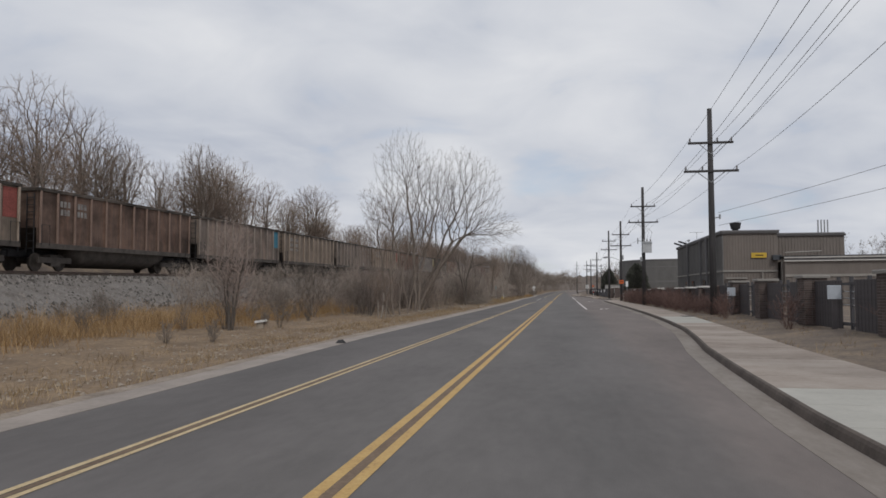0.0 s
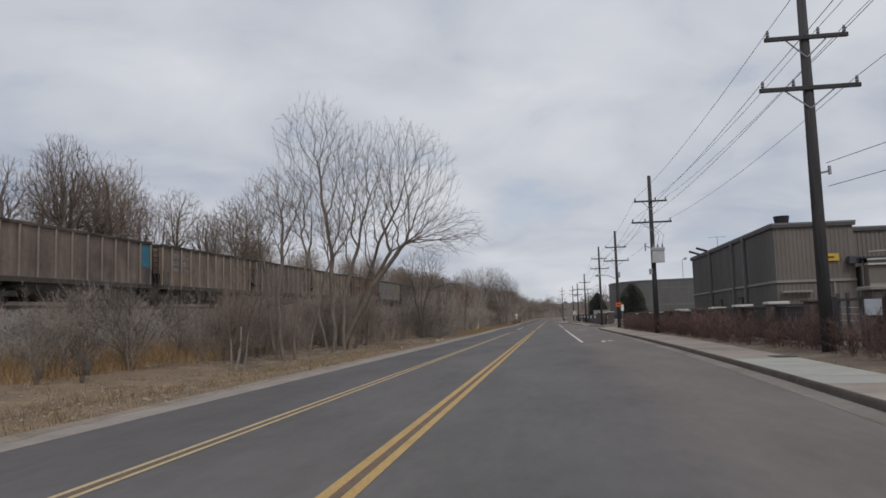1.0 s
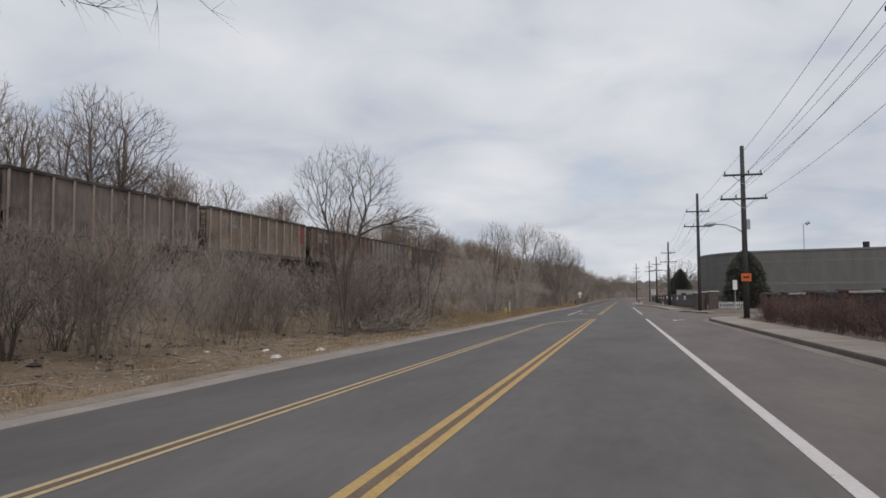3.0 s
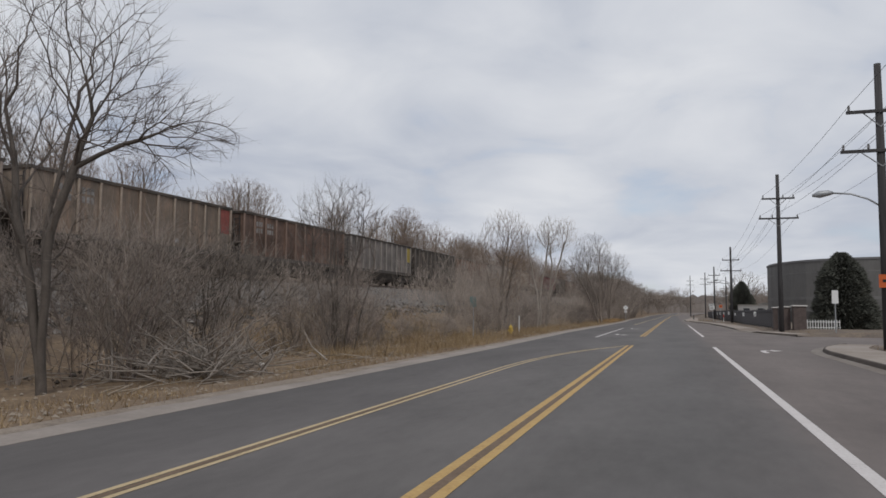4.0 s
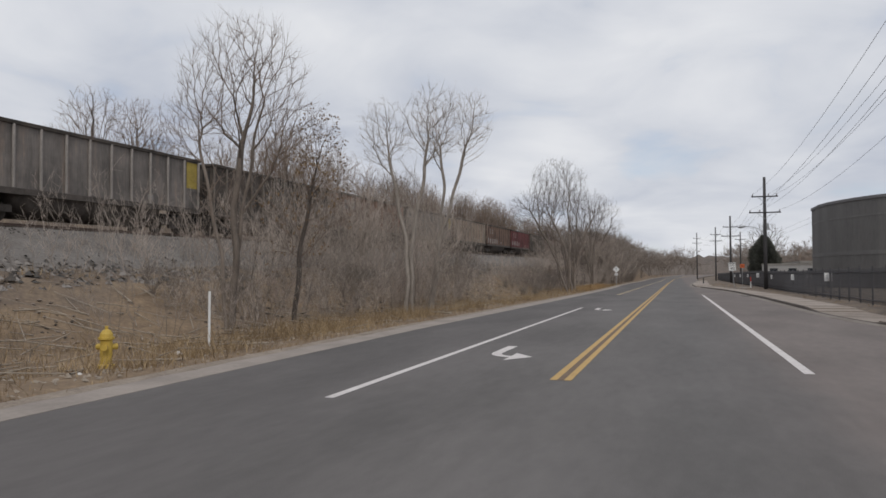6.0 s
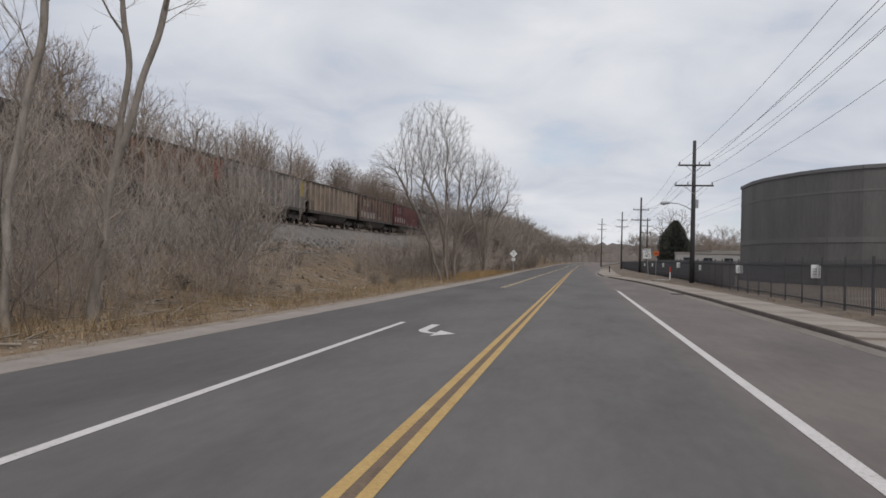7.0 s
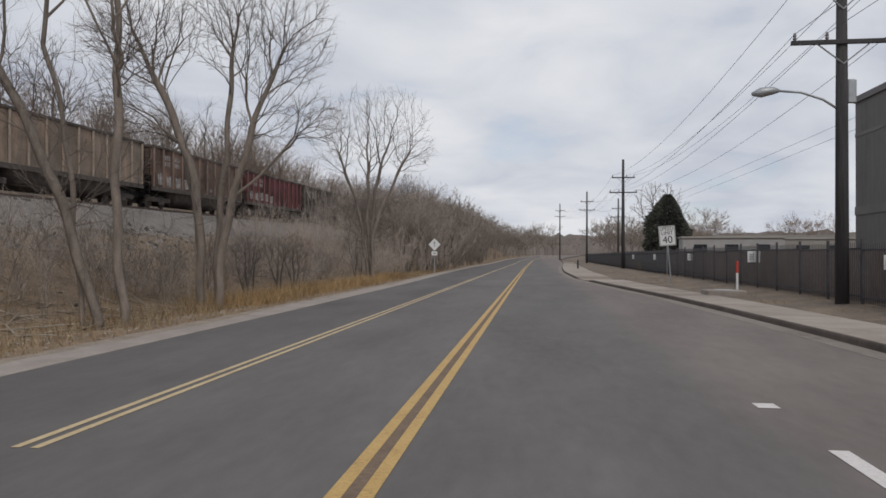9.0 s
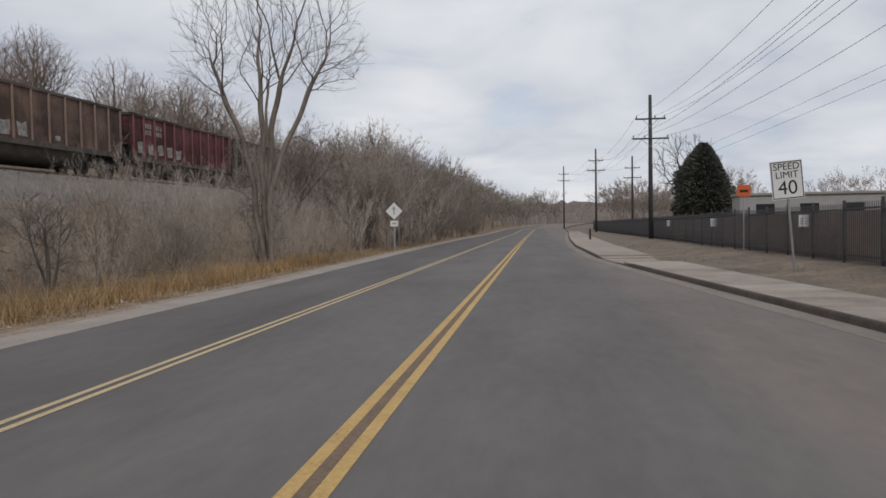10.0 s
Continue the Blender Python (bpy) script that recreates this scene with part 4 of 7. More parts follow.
# ---- buildings ----
def ribbed_wall(s, a, b, z0, z1, pitch=0.3, depth=0.04):
    """Ribs of sheet cladding, proud of the wall from a to b (outside on the right-hand side of a to b)."""
    a, b = Vector((*a, 0)), Vector((*b, 0))
    d = (b - a).normalized()
    nrm = Vector((d.y, -d.x, 0))
    n = int((b - a).length / pitch)
    for i in range(n):
        p = a + d * (i + 0.25) * pitch
        q = p + d * pitch * 0.42
        vs = [p, q, q + nrm * depth - d * pitch * 0.1, p + nrm * depth + d * pitch * 0.1]
        s.add([(v.x, v.y, z0) for v in vs] + [(v.x, v.y, z1) for v in vs], [(1, 0, 4, 5), (2, 1, 5, 6), (3, 2, 6, 7), (0, 3, 7, 4), (4, 7, 6, 5)])
    return s


def band(s, pts, z0, z1, out):
    """A raised band along a run of plan points."""
    n = len(pts)
    for i in range(n - 1):
        a, b = Vector((*pts[i], 0)), Vector((*pts[i + 1], 0))
        d = (b - a).normalized()
        o = Vector((d.y, -d.x, 0)) * out
        vs = [a - o * 0.5, b - o * 0.5, b + o, a + o]
        s.add([(v.x, v.y, z0) for v in vs] + [(v.x, v.y, z1) for v in vs], [(3, 2, 1, 0), (4, 5, 6, 7), (0, 1, 5, 4), (1, 2, 6, 5), (2, 3, 7, 6), (3, 0, 4, 7)])
    return s


def build_factory():
    f = thing("factory_building", pose(0, 0, 0), "tan and grey ribbed-metal factory with flat roofs behind a fence", "building")
    zt = 6.15
    # outline runs so that the outside lies on the right-hand side of each edge
    main = [(14.4, 63.0), (18.5, 63.0), (18.5, 66.5), (24.7, 66.5), (24.7, 89.5), (14.4, 86.5)]
    wall = part("wall", Shape().prism(main, 0.0, zt - 0.1), M["metal_tan"], f)
    ribs = ribbed_wall(Shape(), (14.4, 63.0), (18.5, 63.0), 3.15, zt - 0.15, 0.22, 0.028)
    ribbed_wall(ribs, (14.4, 63.0), (18.5, 63.0), 0.3, 2.85, 0.22, 0.028)
    ribbed_wall(ribs, (18.5, 66.5), (24.7, 66.5), 0.3, zt - 0.15, 0.25, 0.04)
    tagged(part("cladding_ribs", ribs, M["metal_tan"], wall), kind="stuff")
    # shade of the side away from the sun, put in as darker cladding
    side = part("side_wall", Shape().box(14.34, 14.396, 62.99, 86.5, 0.0, zt - 0.1), M["metal_grey"], f, "ribbed side wall in grey, its shade put into the colour")
    tagged(part("cladding_ribs", ribbed_wall(Shape(), (14.34, 86.5), (14.34, 63.05), 0.3, zt - 0.2, 0.32, 0.04), M["metal_grey"], side), kind="stuff")
    for y in (69.0, 72.0, 79.0):
        part("downpipe", Shape().bevel_box(14.10, 14.30, y - 0.09, y + 0.09, 0.3, zt + 0.05, 0.03), M["metal_band"], side)
    for y in (70.6, 80.2, 76.5):
        part("side_door", Shape().box(14.22, 14.30, y - 0.5, y + 0.5, 0.3, 2.4), M["glass_dark"], side)
    part("belt_course", band(Shape(), [(14.30, 86.5), (14.30, 62.95), (18.5, 62.95)], 2.98, 3.12, 0.05), M["belt"], f, "paler horizontal belt")
    roof = part("roof", Shape().prism([(14.2, 62.85), (18.62, 62.85), (18.62, 66.35), (24.8, 66.35), (24.8, 89.6), (14.2, 86.7)], zt - 0.1, zt + 0.06), M["roof_edge"], f)
    part("roof_lip", band(Shape(), [(14.25, 86.6), (14.25, 62.9), (18.6, 62.9), (18.6, 66.4), (24.7, 66.4)], zt + 0.06, zt + 0.16, 0.06), M["metal_band"], roof)
    part("roof_vent", Shape().tube([(16.8, 69.5, zt), (16.8, 69.5, zt + 0.75), (16.8, 69.5, zt + 0.8), (16.8, 69.5, zt + 1.35)], [0.26, 0.26, 0.4, 0.5], 12), M["black_steel"], roof, "dark flared roof vent")
    for k in range(4):
        part("roof_stack", Shape().tube([(23.5 + k * 0.26, 69.0, zt), (23.5 + k * 0.26, 69.0, zt + 1.45)], 0.06, 8), M["galv"], roof)
    for y in (83.0, 80.0):
        part("roof_beam", Shape().tube([(14.6, y, zt + 0.05), (13.5, y + 0.2, zt + 0.45)], 0.09, 6), M["black_steel"], roof)
    part("aerial", Shape().tube([(16.0, 84.0, zt), (16.0, 84.0, zt + 1.7)], 0.02, 5).tube([(15.3, 84.0, zt + 1.65), (16.7, 84.0, zt + 1.65)], 0.015, 5), M["wire"], roof)
    sg = part("yellow_sign", Shape().bevel_box(16.5, 17.65, 62.88, 62.93, 4.1, 4.5, 0.01), M["sign_yellow"], f, "yellow rectangular sign")
    part("sign_bar", Shape().box(16.8, 17.4, 62.87, 62.877, 4.26, 4.34), M["sign_black"], sg)
    # gutter run and small equipment on the front
    part("front_pipe", Shape().tube([(18.7, 62.6, 4.05), (18.7, 62.6, 0.4)], 0.06, 8), M["pale_wall"], f)
    part("wall_ledge", Shape().bevel_box(14.5, 16.1, 62.6, 62.9, 2.42, 2.52, 0.02), M["belt"], f, "pale ledge")
    part("downpipe", Shape().tube([(17.3, 62.82, 2.95), (17.3, 62.82, 0.4)], 0.05, 8), M["pale_wall"], f)
    part("wall_unit", Shape().bevel_box(18.0, 18.7, 62.55, 62.92, 3.9, 4.3, 0.04), M["glass_dark"], f)
    # the low annexe with a pale fascia
    ax = thing("factory_annexe", pose(0, 0, 0), "long low tan annexe with pale trims along its roof", "building")
    aw = part("wall", Shape().prism([(18.75, 62.0), (48.0, 56.0), (48.0, 66.0), (24.9, 66.0), (18.75, 66.0)], 0.0, 3.75), M["metal_tan"], ax)
    tagged(part("cladding_ribs", ribbed_wall(Shape(), (18.75, 62.0), (48.0, 56.0), 0.2, 2.5, 0.35, 0.03), M["metal_tan"], aw), kind="stuff")
    # the shadow line between the trims is put in as a dark band
    part("fascia", band(Shape(), [(18.7, 62.0), (48.0, 56.0)], 3.75, 4.1, 0.12), M["roof_edge"], ax, "roof fascia coloured dark as a shadow line between two pale trims")
    for z in (3.74, 4.0):
        part("fascia_trim", band(Shape(), [(18.7, 62.0), (48.0, 56.0)], z, z + 0.09, 0.16), M["cap"], ax, "pale trim")
    part("eave_pipe", Shape().tube([(18.7, 61.7, 4.42), (21.2, 61.2, 4.5)], 0.06, 8), M["belt"], ax, "pale pipe along the eave")
    part("roof", Shape().prism([(18.6, 62.0), (48.0, 55.9), (48.0, 66.1), (18.6, 66.0)], 4.1, 4.2), M["roof_edge"], ax)
    part("wall_band", band(Shape(), [(18.75, 61.97), (48.0, 55.97)], 2.55, 2.75, 0.04), M["pale_wall"], aw)


def build_hall():
    """The large dark hall with a rounded corner."""
    hall = thing("storage_hall", pose(0, 0, 0), "large dark grey metal-clad hall with a rounded corner", "building")
    arc = [(16.35, 202.0), (16.35, 197.5), (16.7, 195.0), (17.4, 192.6), (18.4, 190.2), (19.7, 187.9), (21.4, 186.0), (23.6, 184.6), (26.5, 183.5), (33.0, 181.5), (44.0, 178.5), (75.0, 172.0)]
    outline = arc + [(75.0, 214.0), (30.0, 204.5)]
    zt = 9.15
    wall = part("wall", Shape().prism(outline, 0.0, zt - 0.25), M["metal_grey"], hall)
    ribs = Shape()
    for a, b in zip(arc, arc[1:]):
        ribbed_wall(ribs, a, b, 2.0, 3.55, 0.42, 0.008)
        ribbed_wall(ribs, a, b, 3.95, zt - 0.45, 0.42, 0.008)
    tagged(part("cladding_ribs", ribs, M["metal_grey"], wall), kind="stuff")
    part("belt_course", band(Shape(), arc, 3.55, 3.95, 0.04), M["hall_belt"], hall, "paler horizontal band")
    part("belt_course", band(Shape(), arc, 7.25, 7.42, 0.025), M["hall_belt"], hall, "paler horizontal band")
    part("plinth", band(Shape(), arc, 0.0, 1.9, 0.09), M["hall_plinth"], hall, "stained dark concrete plinth")
    part("parapet", band(Shape(), arc, zt - 0.28, zt, 0.10), M["metal_band"], hall)
    part("roof", Shape().prism([(x + 0.1, y + 0.1) for x, y in outline], zt - 0.25, zt - 0.05), M["roof_edge"], hall)
    part("roof_vent", Shape().tube([(40.0, 185.0, zt - 0.1), (40.0, 185.0, zt + 1.2)], [0.5, 0.5], 10), M["black_steel"], hall)
    part("roof_lamp", Shape().tube([(31.0, 185.5, zt - 0.1), (31.0, 185.5, zt + 4.2), (31.5, 185.5, zt + 4.5)], 0.06, 6).tube([(31.4, 185.5, zt + 4.3), (31.9, 185.5, zt + 4.6)], 0.25, 8), M["galv"], hall)


def build_far_buildings():
    low = thing("low_warehouse", pose(0, 0, 0), "long low pale warehouse behind the fence", "building")
    part("wall", Shape().prism([(24.0, 262.0), (95.0, 250.0), (95.0, 275.0), (24.0, 287.0)], 0.0, 3.9), M["metal_tan"], low)
    part("roof", Shape().prism([(23.7, 261.6), (95.0, 249.6), (95.0, 275.4), (23.7, 287.4)], 3.9, 4.3), M["belt"], low)
    for i in range(7):
        x = 30 + i * 6
        y = 262 - (x - 24) * 0.169 - 0.06
        part("dock_door", Shape().box(x, x + 2.2, y - 0.45, y, 0.9, 3.3), M["pale_wall"], low)
    for x, y, lng, c in ((14.2, 232.0, 8.5, "silver_trailer"), (21.5, 236.0, 9.0, "pale_wall")):
        t = thing("site_trailer", pose(x, y, 0.25, 0, 0, -4), "pale grey metal site trailer behind the fence", "trailer", "trailers by the fence")
        part("body", Shape().bevel_box(0, lng, 0, 2.4, 0.5, 2.95, 0.06), M[c], t)
        part("roof", Shape().bevel_box(-0.1, lng + 0.1, -0.1, 2.5, 2.95, 3.1, 0.03), M["pale_wall"], t)
        part("skirt", Shape().box(0.1, lng - 0.1, 0.1, 2.3, 0.0, 0.5), M["black_steel"], t)
        for i in range(3):
            part("window", Shape().box(1.0 + i * 2.6, 2.1 + i * 2.6, -0.02, 0.0, 1.6, 2.4), M["glass_dark"], t)


# ---- fences and walls ----
BRICK = Shape().bevel_box(-0.115, 0.115, -0.05, 0.05, 0, 0.066, 0.006)


def brick_pier(x, y, w, h, brick_mesh, detailed, top="cap"):
    p = thing("brick_pier", pose(x, y, ground_z(x, y)), {"cap": "brown brick pier with a pale stone cap", "belt": "tall brown brick pier with a dull tan cap"}.get(top, "brown brick pier with a dark cap"), "pier", "piers of the front wall")
    core = part("core", Shape().box(-w / 2, w / 2, -w / 2, w / 2, -0.15, h), M["mortar"] if detailed else M["brick"], p)
    part("cap", Shape().bevel_box(-w / 2 - 0.09, w / 2 + 0.09, -w / 2 - 0.09, w / 2 + 0.09, h, h + 0.10, 0.03), M[top], p, "pale stone cap" if top == "cap" else "")
    if detailed:
        n = 3
        for r in range(int(h / 0.076)):
            for k in range(n):
                u = -w / 2 + (k + 0.5) * w / n
                for side in range(2):
                    if side == 0:
                        m = pose(u, -w / 2 + 0.035, r * 0.076, 0, 0, 0)
                    else:
                        m = pose(-w / 2 + 0.035, u, r * 0.076, 0, 0, 90)
                    part("brick", brick_mesh, None, core, at=m)
    return p


def front_x(y):
    """The front fence swings towards the road at its near end."""
    return lerp([(14, 10.0), (28, 10.1), (35, 10.35), (41.5, 10.7), (50, 10.55), (60, 10.7), (120, 10.7)], y)


def build_front_wall():
    """The dark fence with brick piers along the factory."""
    ys = [14.8, 21.5, 28.2, 35.0, 41.5, 46.2] + [18.0 + 5.4 * i for i in range(6, 17)]
    bm_ = BRICK.mesh("brick", M["brick"])
    for i, y in enumerate(ys):
        brick_pier(front_x(y), y, 0.72 if i < 5 else 0.62, 1.6 if i < 5 else 1.42, bm_, 1 <= i <= 4, "belt" if i in (1, 2, 3, 4) else ("cap" if i in (6, 7, 8, 10) else "brick"))
    fence = thing("boarded_fence", pose(0, 0, 0.28), "dark boarded fence running between brick piers, open by the road", "fence")
    boards = [Shape().bevel_box(-0.03, -0.002, -0.112, 0.112, 0.03, z, 0.008).mesh("board", M["fence_dark"]) for z in (1.52, 1.28)]
    post = Shape().bevel_box(-0.05, 0.05, -0.05, 0.05, -0.2, 1.62, 0.01).mesh("post", M["fence_steel"])
    for i, (a, b) in enumerate(zip(ys, ys[1:])):
        xa, xb = front_x(a), front_x(b)
        yaw = -math.degrees(math.atan2(xb - xa, b - a))
        hl = (b - a) / 2 - (0.36 if i < 5 else 0.31)
        near = i < 5
        top = 1.36 if near else 1.08
        f = part("panel", Shape().box(0.0, 0.06, -hl, hl, top, top + 0.08), M["fence_steel"], fence, at=pose((xa + xb) / 2, (a + b) / 2, 0, 0, 0, yaw))
        part("rail", Shape().box(0.0, 0.06, -hl, hl, 0.15, 0.25), M["fence_steel"], f)
        n = int(2 * hl / 0.24)
        for k in range(n):
            # the near panels have lost boards, most of all the last one
            if near and (k <= n * 0.6 if i == 4 else 0.38 * n < k < 0.56 * n):
                continue
            part("board", boards[0 if near else 1], None, f, at=pose(0, -hl + (k + 0.5) * 2 * hl / n, 0))
        if near:
            for u in (-0.5, -0.05, 0.3):
                part("post", post, None, f, at=pose(0.03, u * hl, 0))
            for z in (0.75, 0.95, 1.15):
                part("wire_rail", Shape().tube([(0.03, -hl * 0.5, z), (0.03, hl * 0.3, z + 0.03)], 0.016, 5), M["galv"], f)
        else:
            part("coping", Shape().bevel_box(-0.12, 0.12, -hl, hl, 1.30, 1.38, 0.02), M["cap"] if i in (9, 11, 12, 14) else M["fence_dark"], f)


def build_gate_piers():
    bm_ = bpy.data.meshes["brick"]
    for x, y, w in ((11.25, 137.6, 0.9), (10.35, 138.6, 0.75), (10.2, 141.4, 0.75)):
        p = brick_pier(x, y, w, 1.8, bm_, False)
        p["label"] = "brown brick entrance pier with a pale cap"
    g = thing("low_fence", pose(11.9, 138.4, 0.3), "low white picket fence beside the entrance pier", "fence")
    for z in (0.12, 0.55):
        part("rail", Shape().box(0, 2.4, -0.02, 0.02, z, z + 0.06), M["sign_white"], g)
    pk = Shape().bevel_box(-0.03, 0.03, -0.035, -0.02, 0.0, 0.75, 0.01).mesh("picket", M["sign_white"])
    for k in range(13):
        part("picket", pk, None, g, at=pose(0.05 + k * 0.19, 0, 0))
    wsg = thing("notice_board", pose(12.3, 129.6, 0.1), "white notice board on a post by the side road", "sign")
    part("post", Shape().tube([(0, 0, -0.1), (0, 0, 3.0)], 0.04, 8), M["galv"], wsg)
    part("board", Shape().bevel_box(-0.2, 0.2, -0.06, -0.045, 2.1, 3.0, 0.01), M["sign_white"], wsg)


def fence_x(y):
    return 10.2 + max(0.0, (y - 215) * 0.018) + bend(y)


def build_picket_fence():
    """Black steel picket fence past the side road, in panels."""
    pk = Shape().box(-0.008, 0.008, -0.008, 0.008, 0.05, 1.68).add([(-0.008, -0.008, 1.68), (0.008, -0.008, 1.68), (0.008, 0.008, 1.68), (-0.008, 0.008, 1.68), (0, 0, 1.73)], [(0, 1, 4), (1, 2, 4), (2, 3, 4), (3, 0, 4)]).mesh("picket", M["fence_steel"])
    po = Shape().bevel_box(-0.035, 0.035, -0.035, 0.035, -0.2, 1.8, 0.008).mesh("post", M["fence_steel"])
    rails = Shape().box(-0.02, 0.02, 0.03, 2.4, 1.5, 1.55).mesh("panel", M["fence_steel"])
    low_rail = Shape().box(-0.02, 0.02, 0.03, 2.4, 0.18, 0.23).mesh("rail", M["fence_steel"])
    fence = thing("picket_fence", pose(0, 0, 0), "black steel picket fence beside the pavement", "fence")
    y = 141.0
    while y < 335:
        x0, x1 = fence_x(y), fence_x(y + 2.4)
        yaw = -math.degrees(math.atan2(x1 - x0, 2.4))
        z = ground_z(x0, y)
        f = part("panel", rails, None, fence, at=pose(x0, y, z, 0, 0, yaw))
        part("post", po, None, f)
        part("rail", low_rail, None, f)
        if y < 236:
            for k in range(1, 19):
                part("picket", pk, None, f, at=pose(0, k * 2.4 / 19, 0))
        else:
            s = Shape()
            for k in range(1, 17):
                s.box(-0.009, 0.009, k * 0.141 - 0.009, k * 0.141 + 0.009, 0.05, 1.7)
            tagged(part("pickets", s, M["fence_steel"], f), kind="stuff")
        y += 2.4
    # notices on the fence, then the screen behind it
    for y, w, h in ((158.3, 0.42, 0.5), (171.8, 0.36, 0.44), (196.6, 0.5, 0.46), (209.0, 0.30, 0.4), (185.0, 0.28, 0.38), (222.0, 0.3, 0.4), (236.0, 0.3, 0.4)):
        x = fence_x(y)
        s = thing("fence_sign", pose(x - 0.03, y, ground_z(x, y) + 1.02), "small white notice fixed to the steel fence", "sign", "notices on the fence")
        part("plate", Shape().bevel_box(-0.012, 0.0, -w / 2, w / 2, 0, h, 0.004), M["sign_white"], s)
        part("face", Shape().box(-w * 0.5, w * 0.5, -0.03, -0.02, 0, h), M["sign_white"], s)
        for k in range(3):
            part("text_bar", Shape().box(-w * 0.36, w * 0.36, -0.036, -0.031, h * (0.25 + 0.2 * k), h * (0.32 + 0.2 * k)), M["galv"], s)
    yard = Shape()
    ys = axis([(176, 340, 4)])
    for yy in ys:
        x = fence_x(yy) + 0.5
        z = ground_z(x, yy)
        yard.v += [(x, yy, z), (x + 0.06, yy, z), (x + 0.06, yy, z + 1.5), (x, yy, z + 1.5)]
    for i in range(len(ys) - 1):
        k, q = 4 * i, 4 * i + 4
        yard.f += [(k, k + 3, q + 3, q), (k + 3, k + 2, q + 2, q + 3), (k + 2, k + 1, q + 1, q + 2)]
    structure("yard_screen", yard, M["screen"], "brown privacy screen standing behind the steel fence", "screen")


def letters(parent, text, size, x, z, y, mat):
    cu = bpy.data.curves.new("lettering", "FONT")
    cu.body, cu.size, cu.align_x, cu.align_y, cu.extrude = text, size, "CENTER", "CENTER", 0.003
    tmp = bpy.data.objects.new("lettering", cu)
    scene.collection.objects.link(tmp)
    dg = bpy.context.evaluated_depsgraph_get()
    me = bpy.data.meshes.new_from_object(tmp.evaluated_get(dg))
    bpy.data.objects.remove(tmp)
    me.materials.clear()
    me.materials.append(mat)
    me.name = "lettering"
    return part("lettering", me, mat, parent, at=pose(x, y, z, 90, 0, 0))


def build_signs():
    s = thing("speed_limit_sign", pose(8.17, 203.75, 0.15, 0, -5, 4), "white speed limit sign reading 40 on a steel post", "road sign")
    part("post", Shape().tube([(0, 0.03, -0.2), (0, 0.03, 2.95)], 0.035, 8), M["galv"], s)
    pl = part("plate", Shape().bevel_box(-0.42, 0.42, -0.02, 0.0, 1.98, 3.0, 0.006), M["sign_white"], s, "white sign plate with a black border")
    b = Shape()
    b.box(-0.40, 0.40, -0.026, -0.021, 2.0, 2.02).box(-0.40, 0.40, -0.026, -0.021, 2.96, 2.98).box(-0.40, -0.38, -0.026, -0.021, 2.02, 2.96).box(0.38, 0.40, -0.026, -0.021, 2.02, 2.96)
    part("border", b, M["sign_black"], pl)
    letters(pl, "SPEED", 0.255, 0, 2.84, -0.023, M["sign_black"])
    letters(pl, "LIMIT", 0.255, 0, 2.62, -0.023, M["sign_black"])
    letters(pl, "40", 0.52, 0, 2.27, -0.023, M["sign_black"])
    d = thing("warning_sign", pose(-7.4, 228.0, -0.05, 0, 0, 0), "pale diamond-shaped warning sign with a plate below", "road sign")
    part("post", Shape().box(-0.04, 0.04, 0, 0.06, -0.2, 3.1), M["galv"], d)
    dm = Shape()
    w = 0.53
    dm.add([(0, -0.02, 2.6 - w), (w, -0.02, 2.6), (0, -0.02, 2.6 + w), (-w, -0.02, 2.6), (0, 0, 2.6 - w), (w, 0, 2.6), (0, 0, 2.6 + w), (-w, 0, 2.6)], [(0, 1, 2, 3), (7, 6, 5, 4), (0, 4, 5, 1), (1, 5, 6, 2), (2, 6, 7, 3), (3, 7, 4, 0)])
    face = part("diamond_plate", dm, M["sign_white"], d, "pale diamond plate")
    part("symbol", Shape().box(-0.035, 0.035, -0.026, -0.021, 2.38, 2.72).add([(-0.13, -0.024, 2.7), (0.13, -0.024, 2.7), (0, -0.024, 2.9)], [(0, 1, 2)]), M["galv"], face)
    low = part("lower_plate", Shape().box(-0.24, 0.24, -0.02, 0.0, 1.65, 2.0), M["sign_white"], d)
    part("text_bar", Shape().box(-0.14, 0.14, -0.026, -0.021, 1.78, 1.87), M["galv"], low)
    o = thing("orange_sign", pose(10.0, 215.4, 0.3), "orange rectangular work sign by the fence", "road sign")
    part("post", Shape().tube([(0, 0.02, -0.1), (0, 0.02, 2.4)], 0.03, 6), M["galv"], o)
    op = part("plate", Shape().bevel_box(-0.27, 0.27, -0.02, 0.0, 2.3, 2.78, 0.01), M["sign_orange"], o)
    part("text_bar", Shape().box(-0.17, 0.17, -0.026, -0.021, 2.48, 2.58), M["sign_black"], op)
    t = thing("street_sign", pose(-8.5, 112.8, -0.05), "teal street sign on a thin steel post", "road sign")
    part("post", Shape().tube([(0, 0, -0.2), (0, 0, 2.35)], 0.03, 8), M["galv"], t)
    part("plate", Shape().bevel_box(-0.012, 0.012, -0.28, 0.28, 1.75, 2.3, 0.004), M["sign_teal"], t, at=pose(0, -0.04, 0, 0, 0, -22))
    mk = thing("marker_post", pose(9.25, 195.6, 0.2), "white marker post with a red top beside the pavement", "marker post")
    part("post", Shape().tube([(0, 0, -0.15), (0, 0, 0.72)], 0.05, 10), M["sign_white"], mk)
    part("top", Shape().tube([(0, 0, 0.72), (0, 0, 1.15), (0, 0, 1.2)], [0.056, 0.056, 0.03], 10), M["red_paint"], mk, "red top")
    slab = thing("utility_pad", pose(8.3, 193.9, 0.2), "pale concrete utility pad set in the verge", "utility pad")
